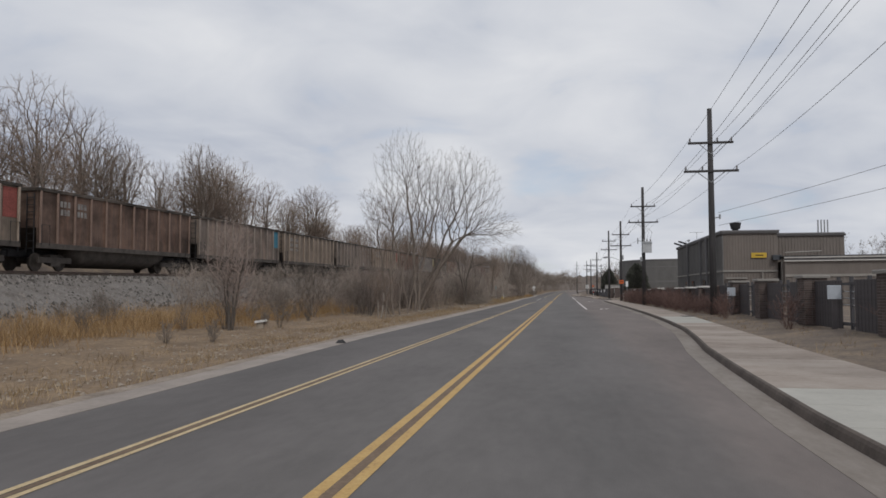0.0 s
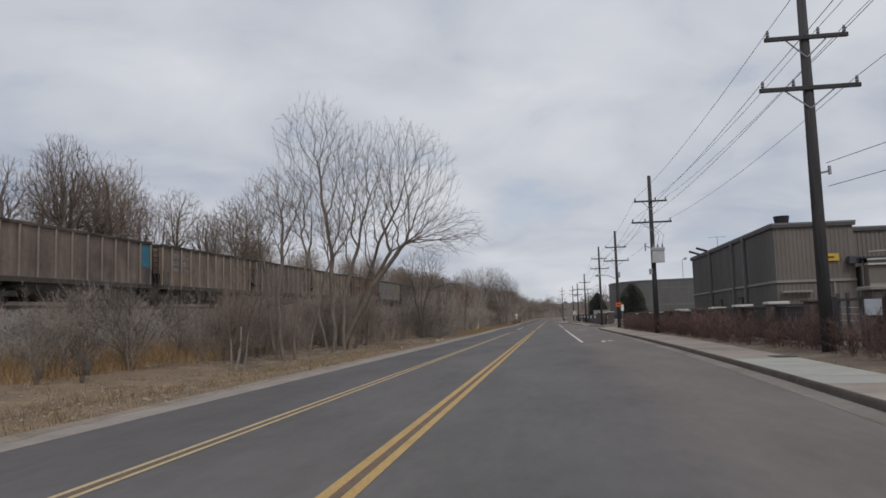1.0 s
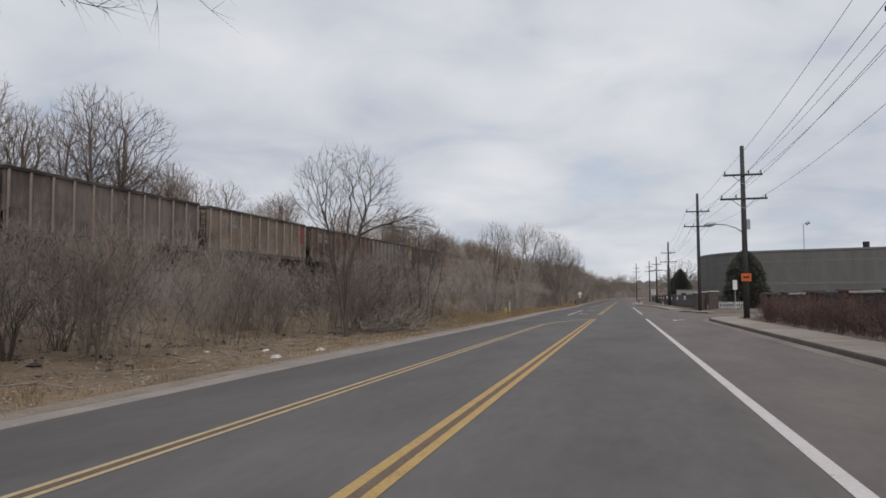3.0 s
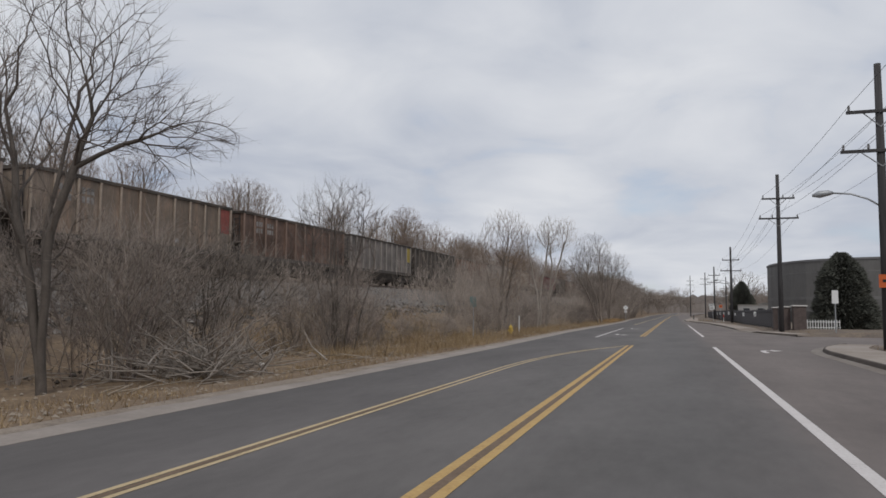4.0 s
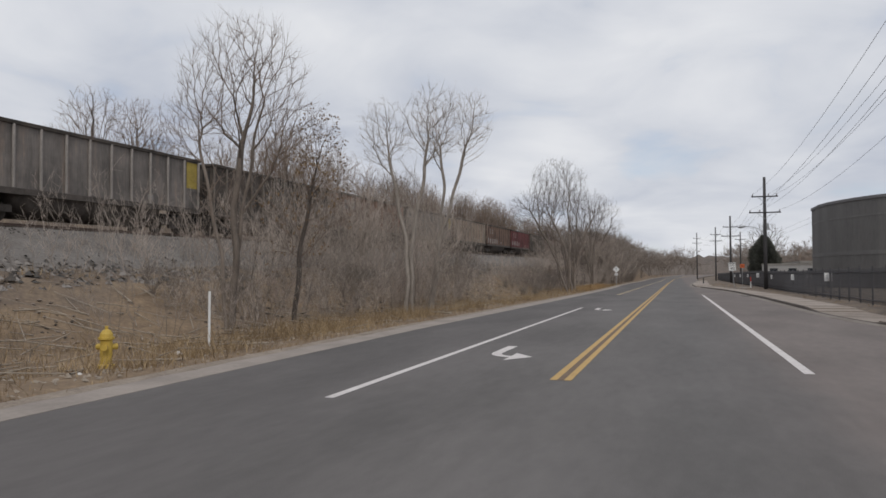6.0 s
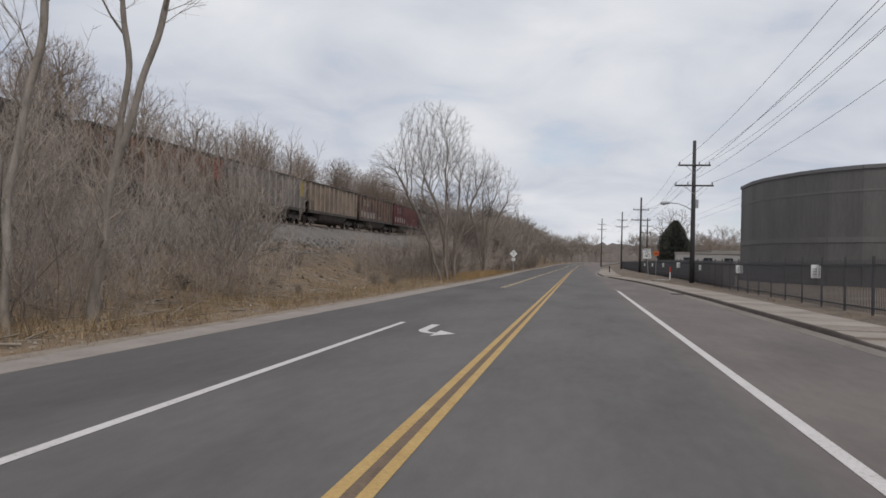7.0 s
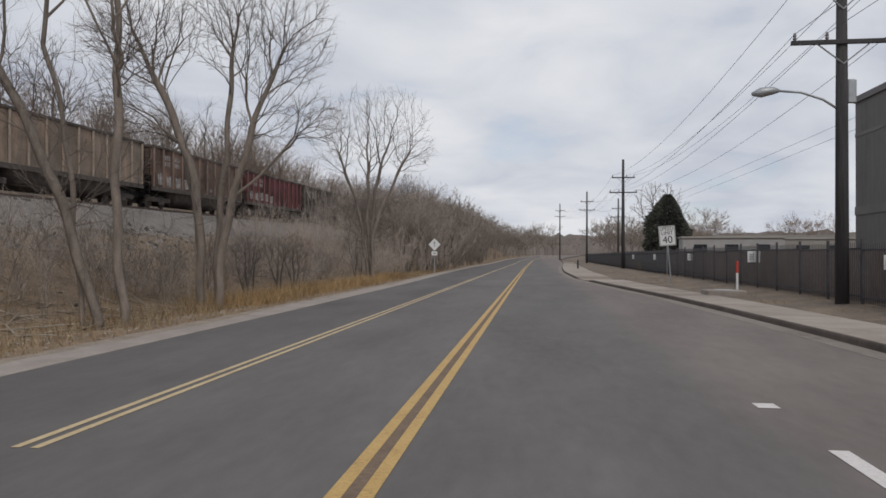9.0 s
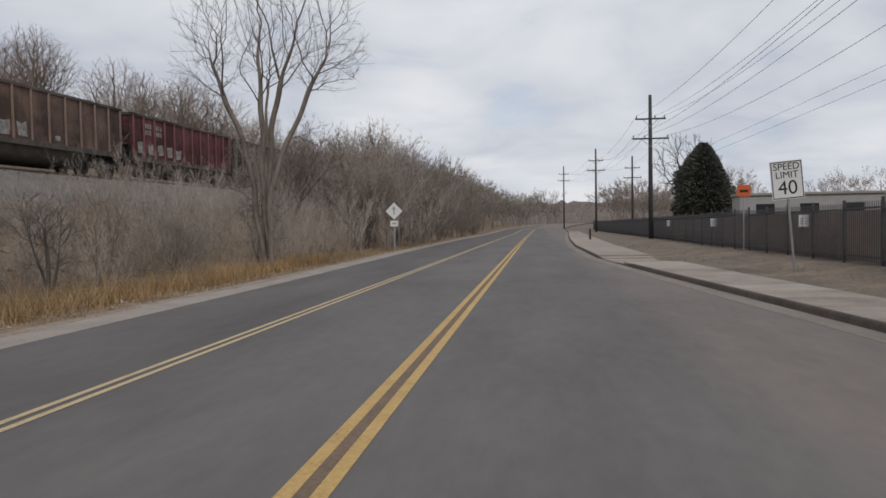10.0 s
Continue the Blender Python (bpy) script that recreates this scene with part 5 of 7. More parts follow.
    part("pad", Shape().bevel_box(-0.7, 0.7, -0.6, 0.6, -0.1, 0.10, 0.02), M["concrete"], slab)
    part("cover", Shape().bevel_box(-0.3, 0.3, -0.25, 0.25, 0.10, 0.12, 0.01), M["galv"], slab)
    cv = thing("utility_cover", pose(8.1, 41.7, 0.14), "dark iron cover set in the pale pavement", "cover")
    part("cover", Shape().bevel_box(-0.28, 0.28, -0.38, 0.38, -0.02, 0.012, 0.006), M["black_steel"], cv)
    bo = thing("bollard", pose(6.3, 252.5, 0.1), "short dark bollard at the edge of the pavement", "bollard")
    part("post", Shape().tube([(0, 0, -0.1), (0, 0, 1.0), (0, 0, 1.05)], [0.09, 0.09, 0.05], 10), M["black_steel"], bo)
    # hydrant
    h = thing("fire_hydrant", pose(-8.2, 121.0, -0.12), "yellow fire hydrant at the edge of the dry grass", "hydrant")
    part("barrel", Shape().tube([(0, 0, -0.1), (0, 0, 0.06), (0, 0, 0.08), (0, 0, 0.5), (0, 0, 0.52), (0, 0, 0.56)], [0.15, 0.15, 0.105, 0.105, 0.14, 0.14], 14), M["hydrant"], h, smooth=False)
    part("bonnet", Shape().tube([(0, 0, 0.56), (0, 0, 0.62), (0, 0, 0.68), (0, 0, 0.70), (0, 0, 0.76)], [0.12, 0.11, 0.07, 0.03, 0.03], 12), M["hydrant"], h)
    for a in (0, 120, 240):
        c, s_ = math.cos(radians(a - 60)), math.sin(radians(a - 60))
        part("nozzle_cap", Shape().tube([(0.09 * c, 0.09 * s_, 0.38), (0.19 * c, 0.19 * s_, 0.38)], [0.055, 0.06], 10), M["hydrant"], h)
    wp = thing("marker_post", pose(-8.3, 124.2, -0.1), "thin white marker post in the dry grass", "marker post")
    part("post", Shape().tube([(0, 0, -0.1), (0, 0, 1.3)], 0.03, 6), M["sign_white"], wp)
    fp = thing("board_sign", pose(9.82, 25.3, 0.28), "white notice on a dark post in front of the fence", "sign")
    part("post", Shape().box(-0.07, 0.07, 0, 0.1, -0.2, 1.36), M["fence_dark"], fp)
    part("board", Shape().bevel_box(-0.2, 0.2, -0.03, 0.0, 0.94, 1.36, 0.01), M["dull_board"], fp)
    copy_thing(fp, pose(10.15, 40.7, 0.28, 0, 0, -25))
    # the white box lying in the grass
    wb = thing("discarded_box", pose(-11.6, 32.2, -0.1, 0, 0, 20), "white board tipped over a dark stub in the dry grass", "litter")
    part("stub", Shape().bevel_box(-0.16, 0.14, -0.12, 0.12, -0.05, 0.22, 0.03), M["wood_litter"], wb)
    part("board", Shape().bevel_box(-0.27, 0.27, -0.2, 0.2, 0.0, 0.035, 0.01), M["litter"], wb, "white board", at=pose(0.02, 0, 0.25, 8, -9, 5))
    db = thing("debris", pose(-4.6, 21.6, 0.015, 0, 0, 30), "dark scrap of rubber lying in the gutter", "litter")
    part("scrap", Shape().add([(-0.16, -0.05, 0), (0.14, -0.07, 0), (0.18, 0.05, 0), (-0.12, 0.07, 0), (-0.08, -0.02, 0.07), (0.06, -0.03, 0.1), (0.09, 0.03, 0.06), (-0.06, 0.03, 0.09)], [(3, 2, 1, 0), (4, 5, 6, 7), (0, 1, 5, 4), (1, 2, 6, 5), (2, 3, 7, 6), (3, 0, 4, 7)]), M["black_steel"], db)


def build_pavement():
    """Concrete slabs with open joints."""
    for name, y0, y1 in (("pavement_south", -6.0, 110.0), ("pavement_north", 129.0, 330.0)):
        pv = thing(name, pose(0, 0, 0), "pale concrete pavement of broom-finished slabs", "pavement", kind="structure")
        y = y0
        while y < y1:
            a, b = y + 0.008, y + 1.512
            s = Shape()
            lift = road_z(y)
            top = 0.134 * dropped(y + 0.75) + 0.004 * noise.noise((y, 0, 0)) + lift
            xa0, xa1 = right_edge(a) + 0.094, right_edge(b) + 0.094
            xb0, xb1 = max(walk_out(a), xa0 + 1.3), max(walk_out(b), xa1 + 1.3)
            s.add([(xa0, a, lift), (xb0, a, lift), (xb1, b, lift), (xa1, b, lift), (xa0, a, top), (xb0, a, top), (xb1, b, top), (xa1, b, top)],
                  [(4, 5, 6, 7), (0, 1, 5, 4), (1, 2, 6, 5), (2, 3, 7, 6), (3, 0, 4, 7)])
            part("paving_slab", s, M["new_slab" if y < 11.5 or 33 < y < 40 else "slab"], pv)
            y += 1.52


build_railway()
build_train()
build_poles()
build_factory()
build_hall()
build_far_buildings()
build_front_wall()
build_gate_piers()
build_picket_fence()
build_signs()
build_pavement()


# ---- bare trees ----
def grow(seed, height, stems, spread, levels=4, kids=(6, 6, 5, 4), up=0.25, start=0.25, wobble=0.16, r0=None, thin=0.006, reach=(0.5, 0.82), runs=(6, 4, 3, 2, 1)):
    """Limb segments of a leafless shrub: a list for each level of (p, q, rp, rq)."""
    rng = random.Random(seed)
    out = [[] for _ in range(levels + 1)]

    def limb(p, d, length, r, level):
        n = runs[level] if level < levels else 1
        pts = [p]
        step = length / n
        dirs = []
        for i in range(n):
            wb = wobble * (0.45, 0.75, 1.0, 1.0, 1.0)[level]
            j = Vector((rng.gauss(0, wb), rng.gauss(0, wb), rng.gauss(0, wb * 0.6) + up * (0.5 if level else 0.15)))
            d = (d + j).normalized()
            p = p + d * step
            pts.append(p)
            dirs.append(d)
        tip = 0.45 if level == 0 else 0.35
        for i in range(n):
            ra, rb = r * (1 - (1 - tip) * i / n), r * (1 - (1 - tip) * (i + 1) / n)
            out[level].append((pts[i], pts[i + 1], ra, rb))
        if level >= levels:
            return
        k = kids[min(level, len(kids) - 1)]
        k = max(2, round(k * rng.uniform(0.75, 1.25)))
        for c in range(k):
            f = start + (1 - start) * (c + rng.uniform(0.2, 0.9)) / k if level == 0 else 0.2 + 0.8 * (c + rng.uniform(0.1, 0.9)) / k
            f = min(f, 0.99)
            i = min(int(f * n), n - 1)
            q = pts[i].lerp(pts[i + 1], f * n - i)
            dd = dirs[i]
            ax = dd.orthogonal().normalized()
            ax.rotate(Matrix.Rotation(rng.uniform(0, 6.283), 3, dd))
            ang = rng.uniform(0.45, 1.0) * (spread if level < 2 else 0.8)
            nd = dd.copy()
            nd.rotate(Matrix.Rotation(ang, 3, ax))
            rr = r * (1 - (1 - tip) * f) * rng.uniform(0.42, 0.6)
            ll = length * (rng.uniform(*reach) * (1.1 - 0.4 * f) if level == 0 else rng.uniform(0.36, 0.62) * (1.0 - 0.3 * f))
            limb(q, nd, ll, max(rr, thin), level + 1)
        limb(pts[-1], dirs[-1], length * (0.5 if level == 0 else 0.38), max(r * tip, thin), level + 1)

    for s in range(stems):
        a = 6.283 * s / stems + rng.uniform(0, 1)
        off = Vector((math.cos(a), math.sin(a), 0)) * rng.uniform(0.2, 0.55) * height * 0.06
        tilt = rng.uniform(0.10, 0.26)
        d = Vector((math.cos(a) * tilt, math.sin(a) * tilt, 1)).normalized()
        limb(off - Vector((0, 0, 0.25)), d, height * rng.uniform(0.42, 0.55), (r0 or height * 0.013) * rng.uniform(0.8, 1.1), 0)
    # bring the whole to its height
    tips = sorted(q.z for _, q, _, _ in out[-1])
    top = tips[int(len(tips) * 0.985)]
    k = height / top
    return [[(Vector((p.x * k, p.y * k, p.z * (k if p.z > 0 else 1))), q * k, a, b) for p, q, a, b in lv] for lv in out]


STEM_OF = {}


def crown_tree(seed, stems, blobs, count=1500, step=0.32, tip=0.0048, stiff=0.6, detour=0.45, twigs=2, twig=(0.25, 0.7), thick=0.022):
    """A leafless tree whose branches grow out of the stems and fill a crown.
    stems: rows of (foot x, y, lean x, bow x, lean y, bow y, height, radius), the bow growing with the square of the height;
    blobs: ellipsoids (x, y, z, radius x, y, z, share) that the crown fills. Gives lists of segments as fork_tree does."""
    rng = np.random.default_rng(seed)
    pos, par, own, way, kids = [], [], [], [], []
    for k, (ox, oy, ax, bx, ay, by, top, r) in enumerate(stems):
        n = max(3, int(top / step))
        wx, wy = rng.uniform(0, 9, 2)
        for i in range(n + 1):
            z = -0.25 + (top + 0.25) * i / n
            h = max(z, 0.0)
            p = np.array((ox + ax * h + bx * h * h + 0.07 * math.sin(h * 1.1 + wx) + 0.04 * math.sin(h * 2.9 + wy), oy + ay * h + by * h * h + 0.10 * math.sin(h * 0.9 + wy), z))
            par.append(len(pos) - 1 if i else -1)
            way.append((p - pos[-1]) / np.linalg.norm(p - pos[-1]) if i else np.array((0, 0, 1.0)))
            pos.append(p)
            own.append(k)
            kids.append(1 if z > top * 0.32 else 3)
    total = sum(b[6] for b in blobs)
    goal = []
    for cx, cy, cz, rx, ry, rz, share in blobs:
        n = int(count * share / total)
        d = rng.normal(size=(n, 3))
        d /= np.linalg.norm(d, axis=1, keepdims=True)
        d *= rng.uniform(0, 1, (n, 1)) ** (1 / 2.4)
        goal.append(np.array((cx, cy, cz)) + d * np.array((rx, ry, rz)))
    goal = np.concatenate(goal)
    # join each point in turn to the branch that reaches it with the least detour
    n = len(goal)
    best, cost, left = np.zeros(n, int), np.full(n, 1e9), np.ones(n, bool)
    run = [0.0] * len(pos)
    for i in range(len(pos)):
        run[i] = run[par[i]] + step if par[i] >= 0 else 0.0

    def offer(i):
        v = goal - pos[i]
        d = np.linalg.norm(v, axis=1) + 1e-6
        c = d * (1.0 + stiff * (1.0 - (v @ way[i]) / d)) + detour * run[i]
        better = left & (c < cost)
        cost[better], best[better] = c[better], i

    for i in range(len(pos)):
        if kids[i] < 3:
            offer(i)
    for _ in range(n):
        j = int(np.where(left, cost, 1e9).argmin())
        i, p = best[j], goal[j]
        left[j] = False
        d = p - pos[i]
        ln = np.linalg.norm(d)
        bits = max(1, round(ln / 0.55))
        for k in range(1, bits + 1):
            f = k / bits
            q = pos[i] + d * f + (rng.normal(0, 0.035 * ln, 3) if k < bits else 0)
            o = len(pos) - 1 if k > 1 else i
            v = (q - pos[o]) / (np.linalg.norm(q - pos[o]) + 1e-6) + way[o] * 0.35
            pos.append(q)
            par.append(o)
            own.append(own[i])
            way.append(v / np.linalg.norm(v))
            run.append(run[o] + ln / bits)
            offer(len(pos) - 1)
    grown = sum(max(3, int(r[6] / step)) + 1 for r in stems)
    # ease the kinks
    for _ in range(2):
        mean = np.zeros((len(pos), 3))
        many = np.zeros(len(pos))
        for i, p in enumerate(par):
            if p >= 0:
                mean[p] += pos[i]
                many[p] += 1
        for i in range(grown, len(pos)):
            if many[i]:
                pos[i] = pos[i] * 0.5 + pos[par[i]] * 0.25 + mean[i] / many[i] * 0.25
    load = np.zeros(len(pos))
    ends = np.ones(len(pos), bool)
    for i in par:
        if i >= 0:
            ends[i] = False
    load[ends] = 1.0
    for i in range(len(pos) - 1, -1, -1):
        if par[i] >= 0:
            load[par[i]] += load[i]
    base = [max(load[i] for i in range(len(pos)) if own[i] == k) for k in range(len(stems))]
    out, who = [[], [], [], []], []
    rad = []
    for i in range(len(pos)):
        r0 = stems[own[i]][7]
        e = max(math.log(base[own[i]] + 1.01) / math.log(r0 / tip), 1.2)
        rad.append(tip * load[i] ** (1 / e))
    for i in range(len(pos)):
        p = par[i]
        if p < 0:
            continue
        seg = (Vector(pos[p]), Vector(pos[i]), min(rad[p], rad[i] * 1.35), rad[i])
        if rad[i] > thick:
            out[0].append(seg)
            who.append(own[i])
        else:
            out[2].append(seg)
        if rad[i] < tip * 2.6:
            for _ in range(twigs + (1 if ends[i] else 0)):
                v = way[i] + rng.normal(0, 0.42, 3) + np.array((0, 0, 0.15))
                v /= np.linalg.norm(v)
                q = pos[p] + (pos[i] - pos[p]) * rng.random()
                out[3].append((Vector(q), Vector(q + v * rng.uniform(*twig)), tip * 0.8, tip * 0.25))
    STEM_OF[seed] = who
    return out


def thicket(seed, h, n, radius, shoots=6, girth=0.004, lean=0.16, sway=0.1):
    """Close upright shoots of bare brush of uneven height, with fine side twigs. Gives lists of segments as fork_tree does."""
    rng = random.Random(seed)
    out = [[], [], [], []]
    for _ in range(n):
        a, o = rng.uniform(0, 6.283), radius * math.sqrt(rng.random())
        top = h * rng.uniform(0.45, 1.0)
        p = Vector((math.cos(a) * o, math.sin(a) * o, -0.1))
        d = Vector((math.cos(a) * lean * o / radius + rng.gauss(0, sway), math.sin(a) * lean * o / radius + rng.gauss(0, sway), 1)).normalized()
        r = girth * top * rng.uniform(0.7, 1.2)
        pts = [p]
        for i in range(5):
            d = (d + Vector((rng.gauss(0, 0.1 + sway * 0.4), rng.gauss(0, 0.1 + sway * 0.4), 0.05))).normalized()
            q = p + d * top / 5
            out[0].append((p, q, r * (1 - 0.15 * i), r * (0.85 - 0.15 * i)))
            p = q
            pts.append(p)
        for c in range(shoots):
            f = (0.18 + 0.8 * (c + rng.random()) / shoots) * 5
            i = min(int(f), 4)
            q = pts[i].lerp(pts[i + 1], f - i)
            b = rng.uniform(0, 6.283)
            t = rng.uniform(0.35, 0.95)
            e = (Vector((math.cos(b) * t, math.sin(b) * t, 1)) + (pts[i + 1] - pts[i]).normalized() * 0.4).normalized()
            ln = top * rng.uniform(0.14, 0.34)
            m = q + e * ln * 0.5
            e2 = (e + Vector((rng.gauss(0, 0.25), rng.gauss(0, 0.25), 0.15))).normalized()
            w = m + e2 * ln * 0.5
            out[2] += [(q, m, r * 0.42, r * 0.32), (m, w, r * 0.32, r * 0.2)]
            for _ in range(5):
                g = q.lerp(m, rng.uniform(0.3, 1)) if rng.random() < 0.4 else m.lerp(w, rng.random())
                v = (e2 + Vector((rng.gauss(0, 0.5), rng.gauss(0, 0.5), rng.gauss(0.1, 0.4)))).normalized()
                out[3].append((g, g + v * rng.uniform(0.15, 0.45) * h / 3.4, 0.006, 0.002))
    return out


def fork_tree(seed, height, stems, angle=0.55, depth=7, side=0.22, thin=0.0075, up=0.05, twigs=2, first=0.21, ratio=(0.78, 0.94), reach=1.0, girth=0.0115):
    """A leafless tree whose limbs divide again and again into a domed crown.
    Gives four lists of segments: stems, limbs, branches and fine twigs."""
    rng = random.Random(seed)
    out = [[], [], [], []]
    owner = [[], [], [], []]
    stem = [0]

    def turn(d, ang, az):
        ax = d.orthogonal().normalized()
        ax.rotate(Matrix.Rotation(az, 3, d))
        e = d.copy()
        e.rotate(Matrix.Rotation(ang, 3, ax))
        return e

    def limb(p, d, length, r, level):
        n = 4 if level == 0 else (3 if level < 3 else 2)
        bend_ = 0.05 if level == 0 else 0.11
        end = r * 0.8
        kind = 0 if level < 2 else (1 if level < 4 else 2)
        for i in range(n):
            d = (d + Vector((rng.gauss(0, bend_), rng.gauss(0, bend_), rng.gauss(0, bend_) + up))).normalized()
            q = p + d * (length / n)
            out[kind].append((p, q, r + (end - r) * i / n, r + (end - r) * (i + 1) / n))
            owner[kind].append(stem[0])
            if level > 0 and rng.random() < side / n and level < depth - 1:
                limb(q, turn(d, rng.uniform(0.6, 1.1), rng.uniform(0, 6.283)), length * rng.uniform(0.45, 0.7), max(r * 0.4, thin), min(level + 2, depth))
            if level == depth:
                for _ in range(twigs):
                    e = turn(d, rng.uniform(0.25, 0.95), rng.uniform(0, 6.283))
                    ln = height * rng.uniform(0.03, 0.06) * reach
                    out[3].append((q, q + e * ln + Vector((0, 0, ln * 0.15)), thin * 0.8, thin * 0.3))
            p = q
        if level >= depth:
            return
        az = rng.uniform(0, 6.283)
        three = rng.random() < 0.28
        ln = length if level else height * first
        limb(p, turn(d, angle * rng.uniform(0.2, 0.6), az), ln * rng.uniform(*ratio), max(end * rng.uniform(0.8, 0.9), thin), level + 1)
        limb(p, turn(d, angle * rng.uniform(0.75, 1.25), az + 3.14 + rng.uniform(-0.6, 0.6)), ln * rng.uniform(ratio[0] - 0.12, ratio[1] - 0.06), max(end * rng.uniform(0.6, 0.76), thin), level + 1)
        if three:
            limb(p, turn(d, angle * rng.uniform(0.8, 1.4), az + 1.57), ln * rng.uniform(0.6, 0.8), max(end * 0.5, thin), level + 1)

    for s in range(stems):
        a = 6.283 * s / stems + rng.uniform(0, 1)
        t = 0.03 if stems == 1 else rng.uniform(0.12, 0.28)
        o = 0.0 if stems == 1 else height * 0.012
        limb(Vector((math.cos(a) * o, math.sin(a) * o, -0.25)), Vector((math.cos(a) * t, math.sin(a) * t, 1)).normalized(), height * rng.uniform(0.18, 0.3), height * girth, 0)
        stem[0] += 1
    tips = sorted(q.z for _, q, _, _ in out[3])
    k = height / tips[int(len(tips) * 0.99)]
    STEM_OF[seed] = owner[0] + owner[1]
    return [[(Vector((p.x * k, p.y * k, p.z * (k if p.z > 0 else 1))), q * k, a, b) for p, q, a, b in lv] for lv in out]


def limb_mesh(name, segs, sides, mat, spikes=(), sparing=True):
    """Tapered bars for all segments and fine pointed twigs for the spikes, as one mesh; the thinnest bars taper to a point."""
    if sparing and len(spikes) and len(segs):
        least = 1.15 * min(s[2] for s in segs)
        spikes = list(spikes) + [s for s in segs if s[2] <= least]
        segs = [s for s in segs if s[2] > least] or list(segs[:1])
    every = list(segs) + list(spikes)
    n, m = len(segs), len(spikes)
    P = np.array([tuple(s[0]) for s in every])
    Q = np.array([tuple(s[1]) for s in every])
    ra = np.array([s[2] for s in every])
    rb = np.array([s[3] for s in every])
    d = Q - P
    d /= np.linalg.norm(d, axis=1, keepdims=True) + 1e-9
    ref = np.where(np.abs(d[:, 2:3]) > 0.9, np.array([[1.0, 0, 0]]), np.array([[0, 0, 1.0]]))
    u = np.cross(d, ref)
    u /= np.linalg.norm(u, axis=1, keepdims=True)
    w = np.cross(d, u)

    def rings(lo, hi, k, at, r):
        ang = np.arange(k) * 2 * np.pi / k
        ring = u[lo:hi, None, :] * np.cos(ang)[None, :, None] + w[lo:hi, None, :] * np.sin(ang)[None, :, None]
        return at[lo:hi, None, :] + ring * r[lo:hi, None, None]

    va = np.concatenate([rings(0, n, sides, P, ra), rings(0, n, sides, Q, rb)], axis=1).reshape(-1, 3)
    k = np.arange(sides)
    base = np.stack([k, (k + 1) % sides, sides + (k + 1) % sides, sides + k], axis=1)
    quads = (base[None] + (np.arange(n) * 2 * sides)[:, None, None]).reshape(-1, 4)
    loops, starts, totals = [quads.ravel()], [np.arange(len(quads)) * 4], [np.full(len(quads), 4)]
    verts = [va]
    if m:
        vs = np.concatenate([rings(n, n + m, 3, P, ra), Q[n:, None, :]], axis=1).reshape(-1, 3)
        tri = np.array([[0, 1, 3], [1, 2, 3], [2, 0, 3]])
        tris = (tri[None] + (np.arange(m) * 4)[:, None, None]).reshape(-1, 3) + len(va)
        verts.append(vs)
        loops.append(tris.ravel())
        starts.append(quads.size + np.arange(len(tris)) * 3)
        totals.append(np.full(len(tris), 3))
    verts, loops = np.concatenate(verts), np.concatenate(loops)
    me = bpy.data.meshes.new(name)
    me.vertices.add(len(verts))
    me.vertices.foreach_set("co", verts.ravel())
    me.loops.add(len(loops))
    me.loops.foreach_set("vertex_index", loops)
    count = sum(len(t) for t in totals)
    me.polygons.add(count)
    me.polygons.foreach_set("loop_start", np.concatenate(starts))
    me.polygons.foreach_set("loop_total", np.concatenate(totals))
    me.materials.append(mat)
    me.update(calc_edges=True)
    me.polygons.foreach_set("use_smooth", [True] * count)
    return me


def tree(name, x, y, segs, bark, twig, label, category, group="", split=2, m=None, seed=None, near=False):
    t = thing(name, m or pose(x, y, ground_z(x, y)), label, category, group)
    trunk = [s for lv in segs[:split] for s in lv]
    crown = [s for lv in segs[split:-1] for s in lv]
    if seed is None:
        tagged(part("tangle", limb_mesh("tangle", trunk, 3, M[bark]), None, t), kind="stuff")
    else:
        # one trunk for each stem
        who = STEM_OF[seed]
        for s in sorted(set(who)):
            part("trunk", limb_mesh("trunk", [g for g, w in zip(trunk, who) if w == s], 6, M[bark]), None, t)
    part("crown", limb_mesh("crown", crown, 3, M[twig], segs[-1], not near), None, t, "fine bare twigs")
    return t


def scatter(name, label, spots, shapes, rng):
    """Many shrubs too far or too small to tell apart, as one mesh."""
    bars, tips = [], []
    for i, (x, y, s) in enumerate(spots):
        m = pose(x, y, ground_z(x, y) - 0.05, 0, 0, rng.uniform(0, 360)) @ Matrix.Diagonal((s, s, s, 1))
        k = 1.0 if s < 0.5 else 1.15
        for lv, gs in enumerate(shapes[i % len(shapes)]):
            for p, e, ra, rb in gs:
                (tips if lv == 3 else bars).append((m @ p, m @ e, ra * max(s, 0.7) * k, rb * max(s, 0.7) * k))
    tagged(part(name, limb_mesh(name, bars, 3, M["brush"], tips), None), label, "brush", kind="stuff")


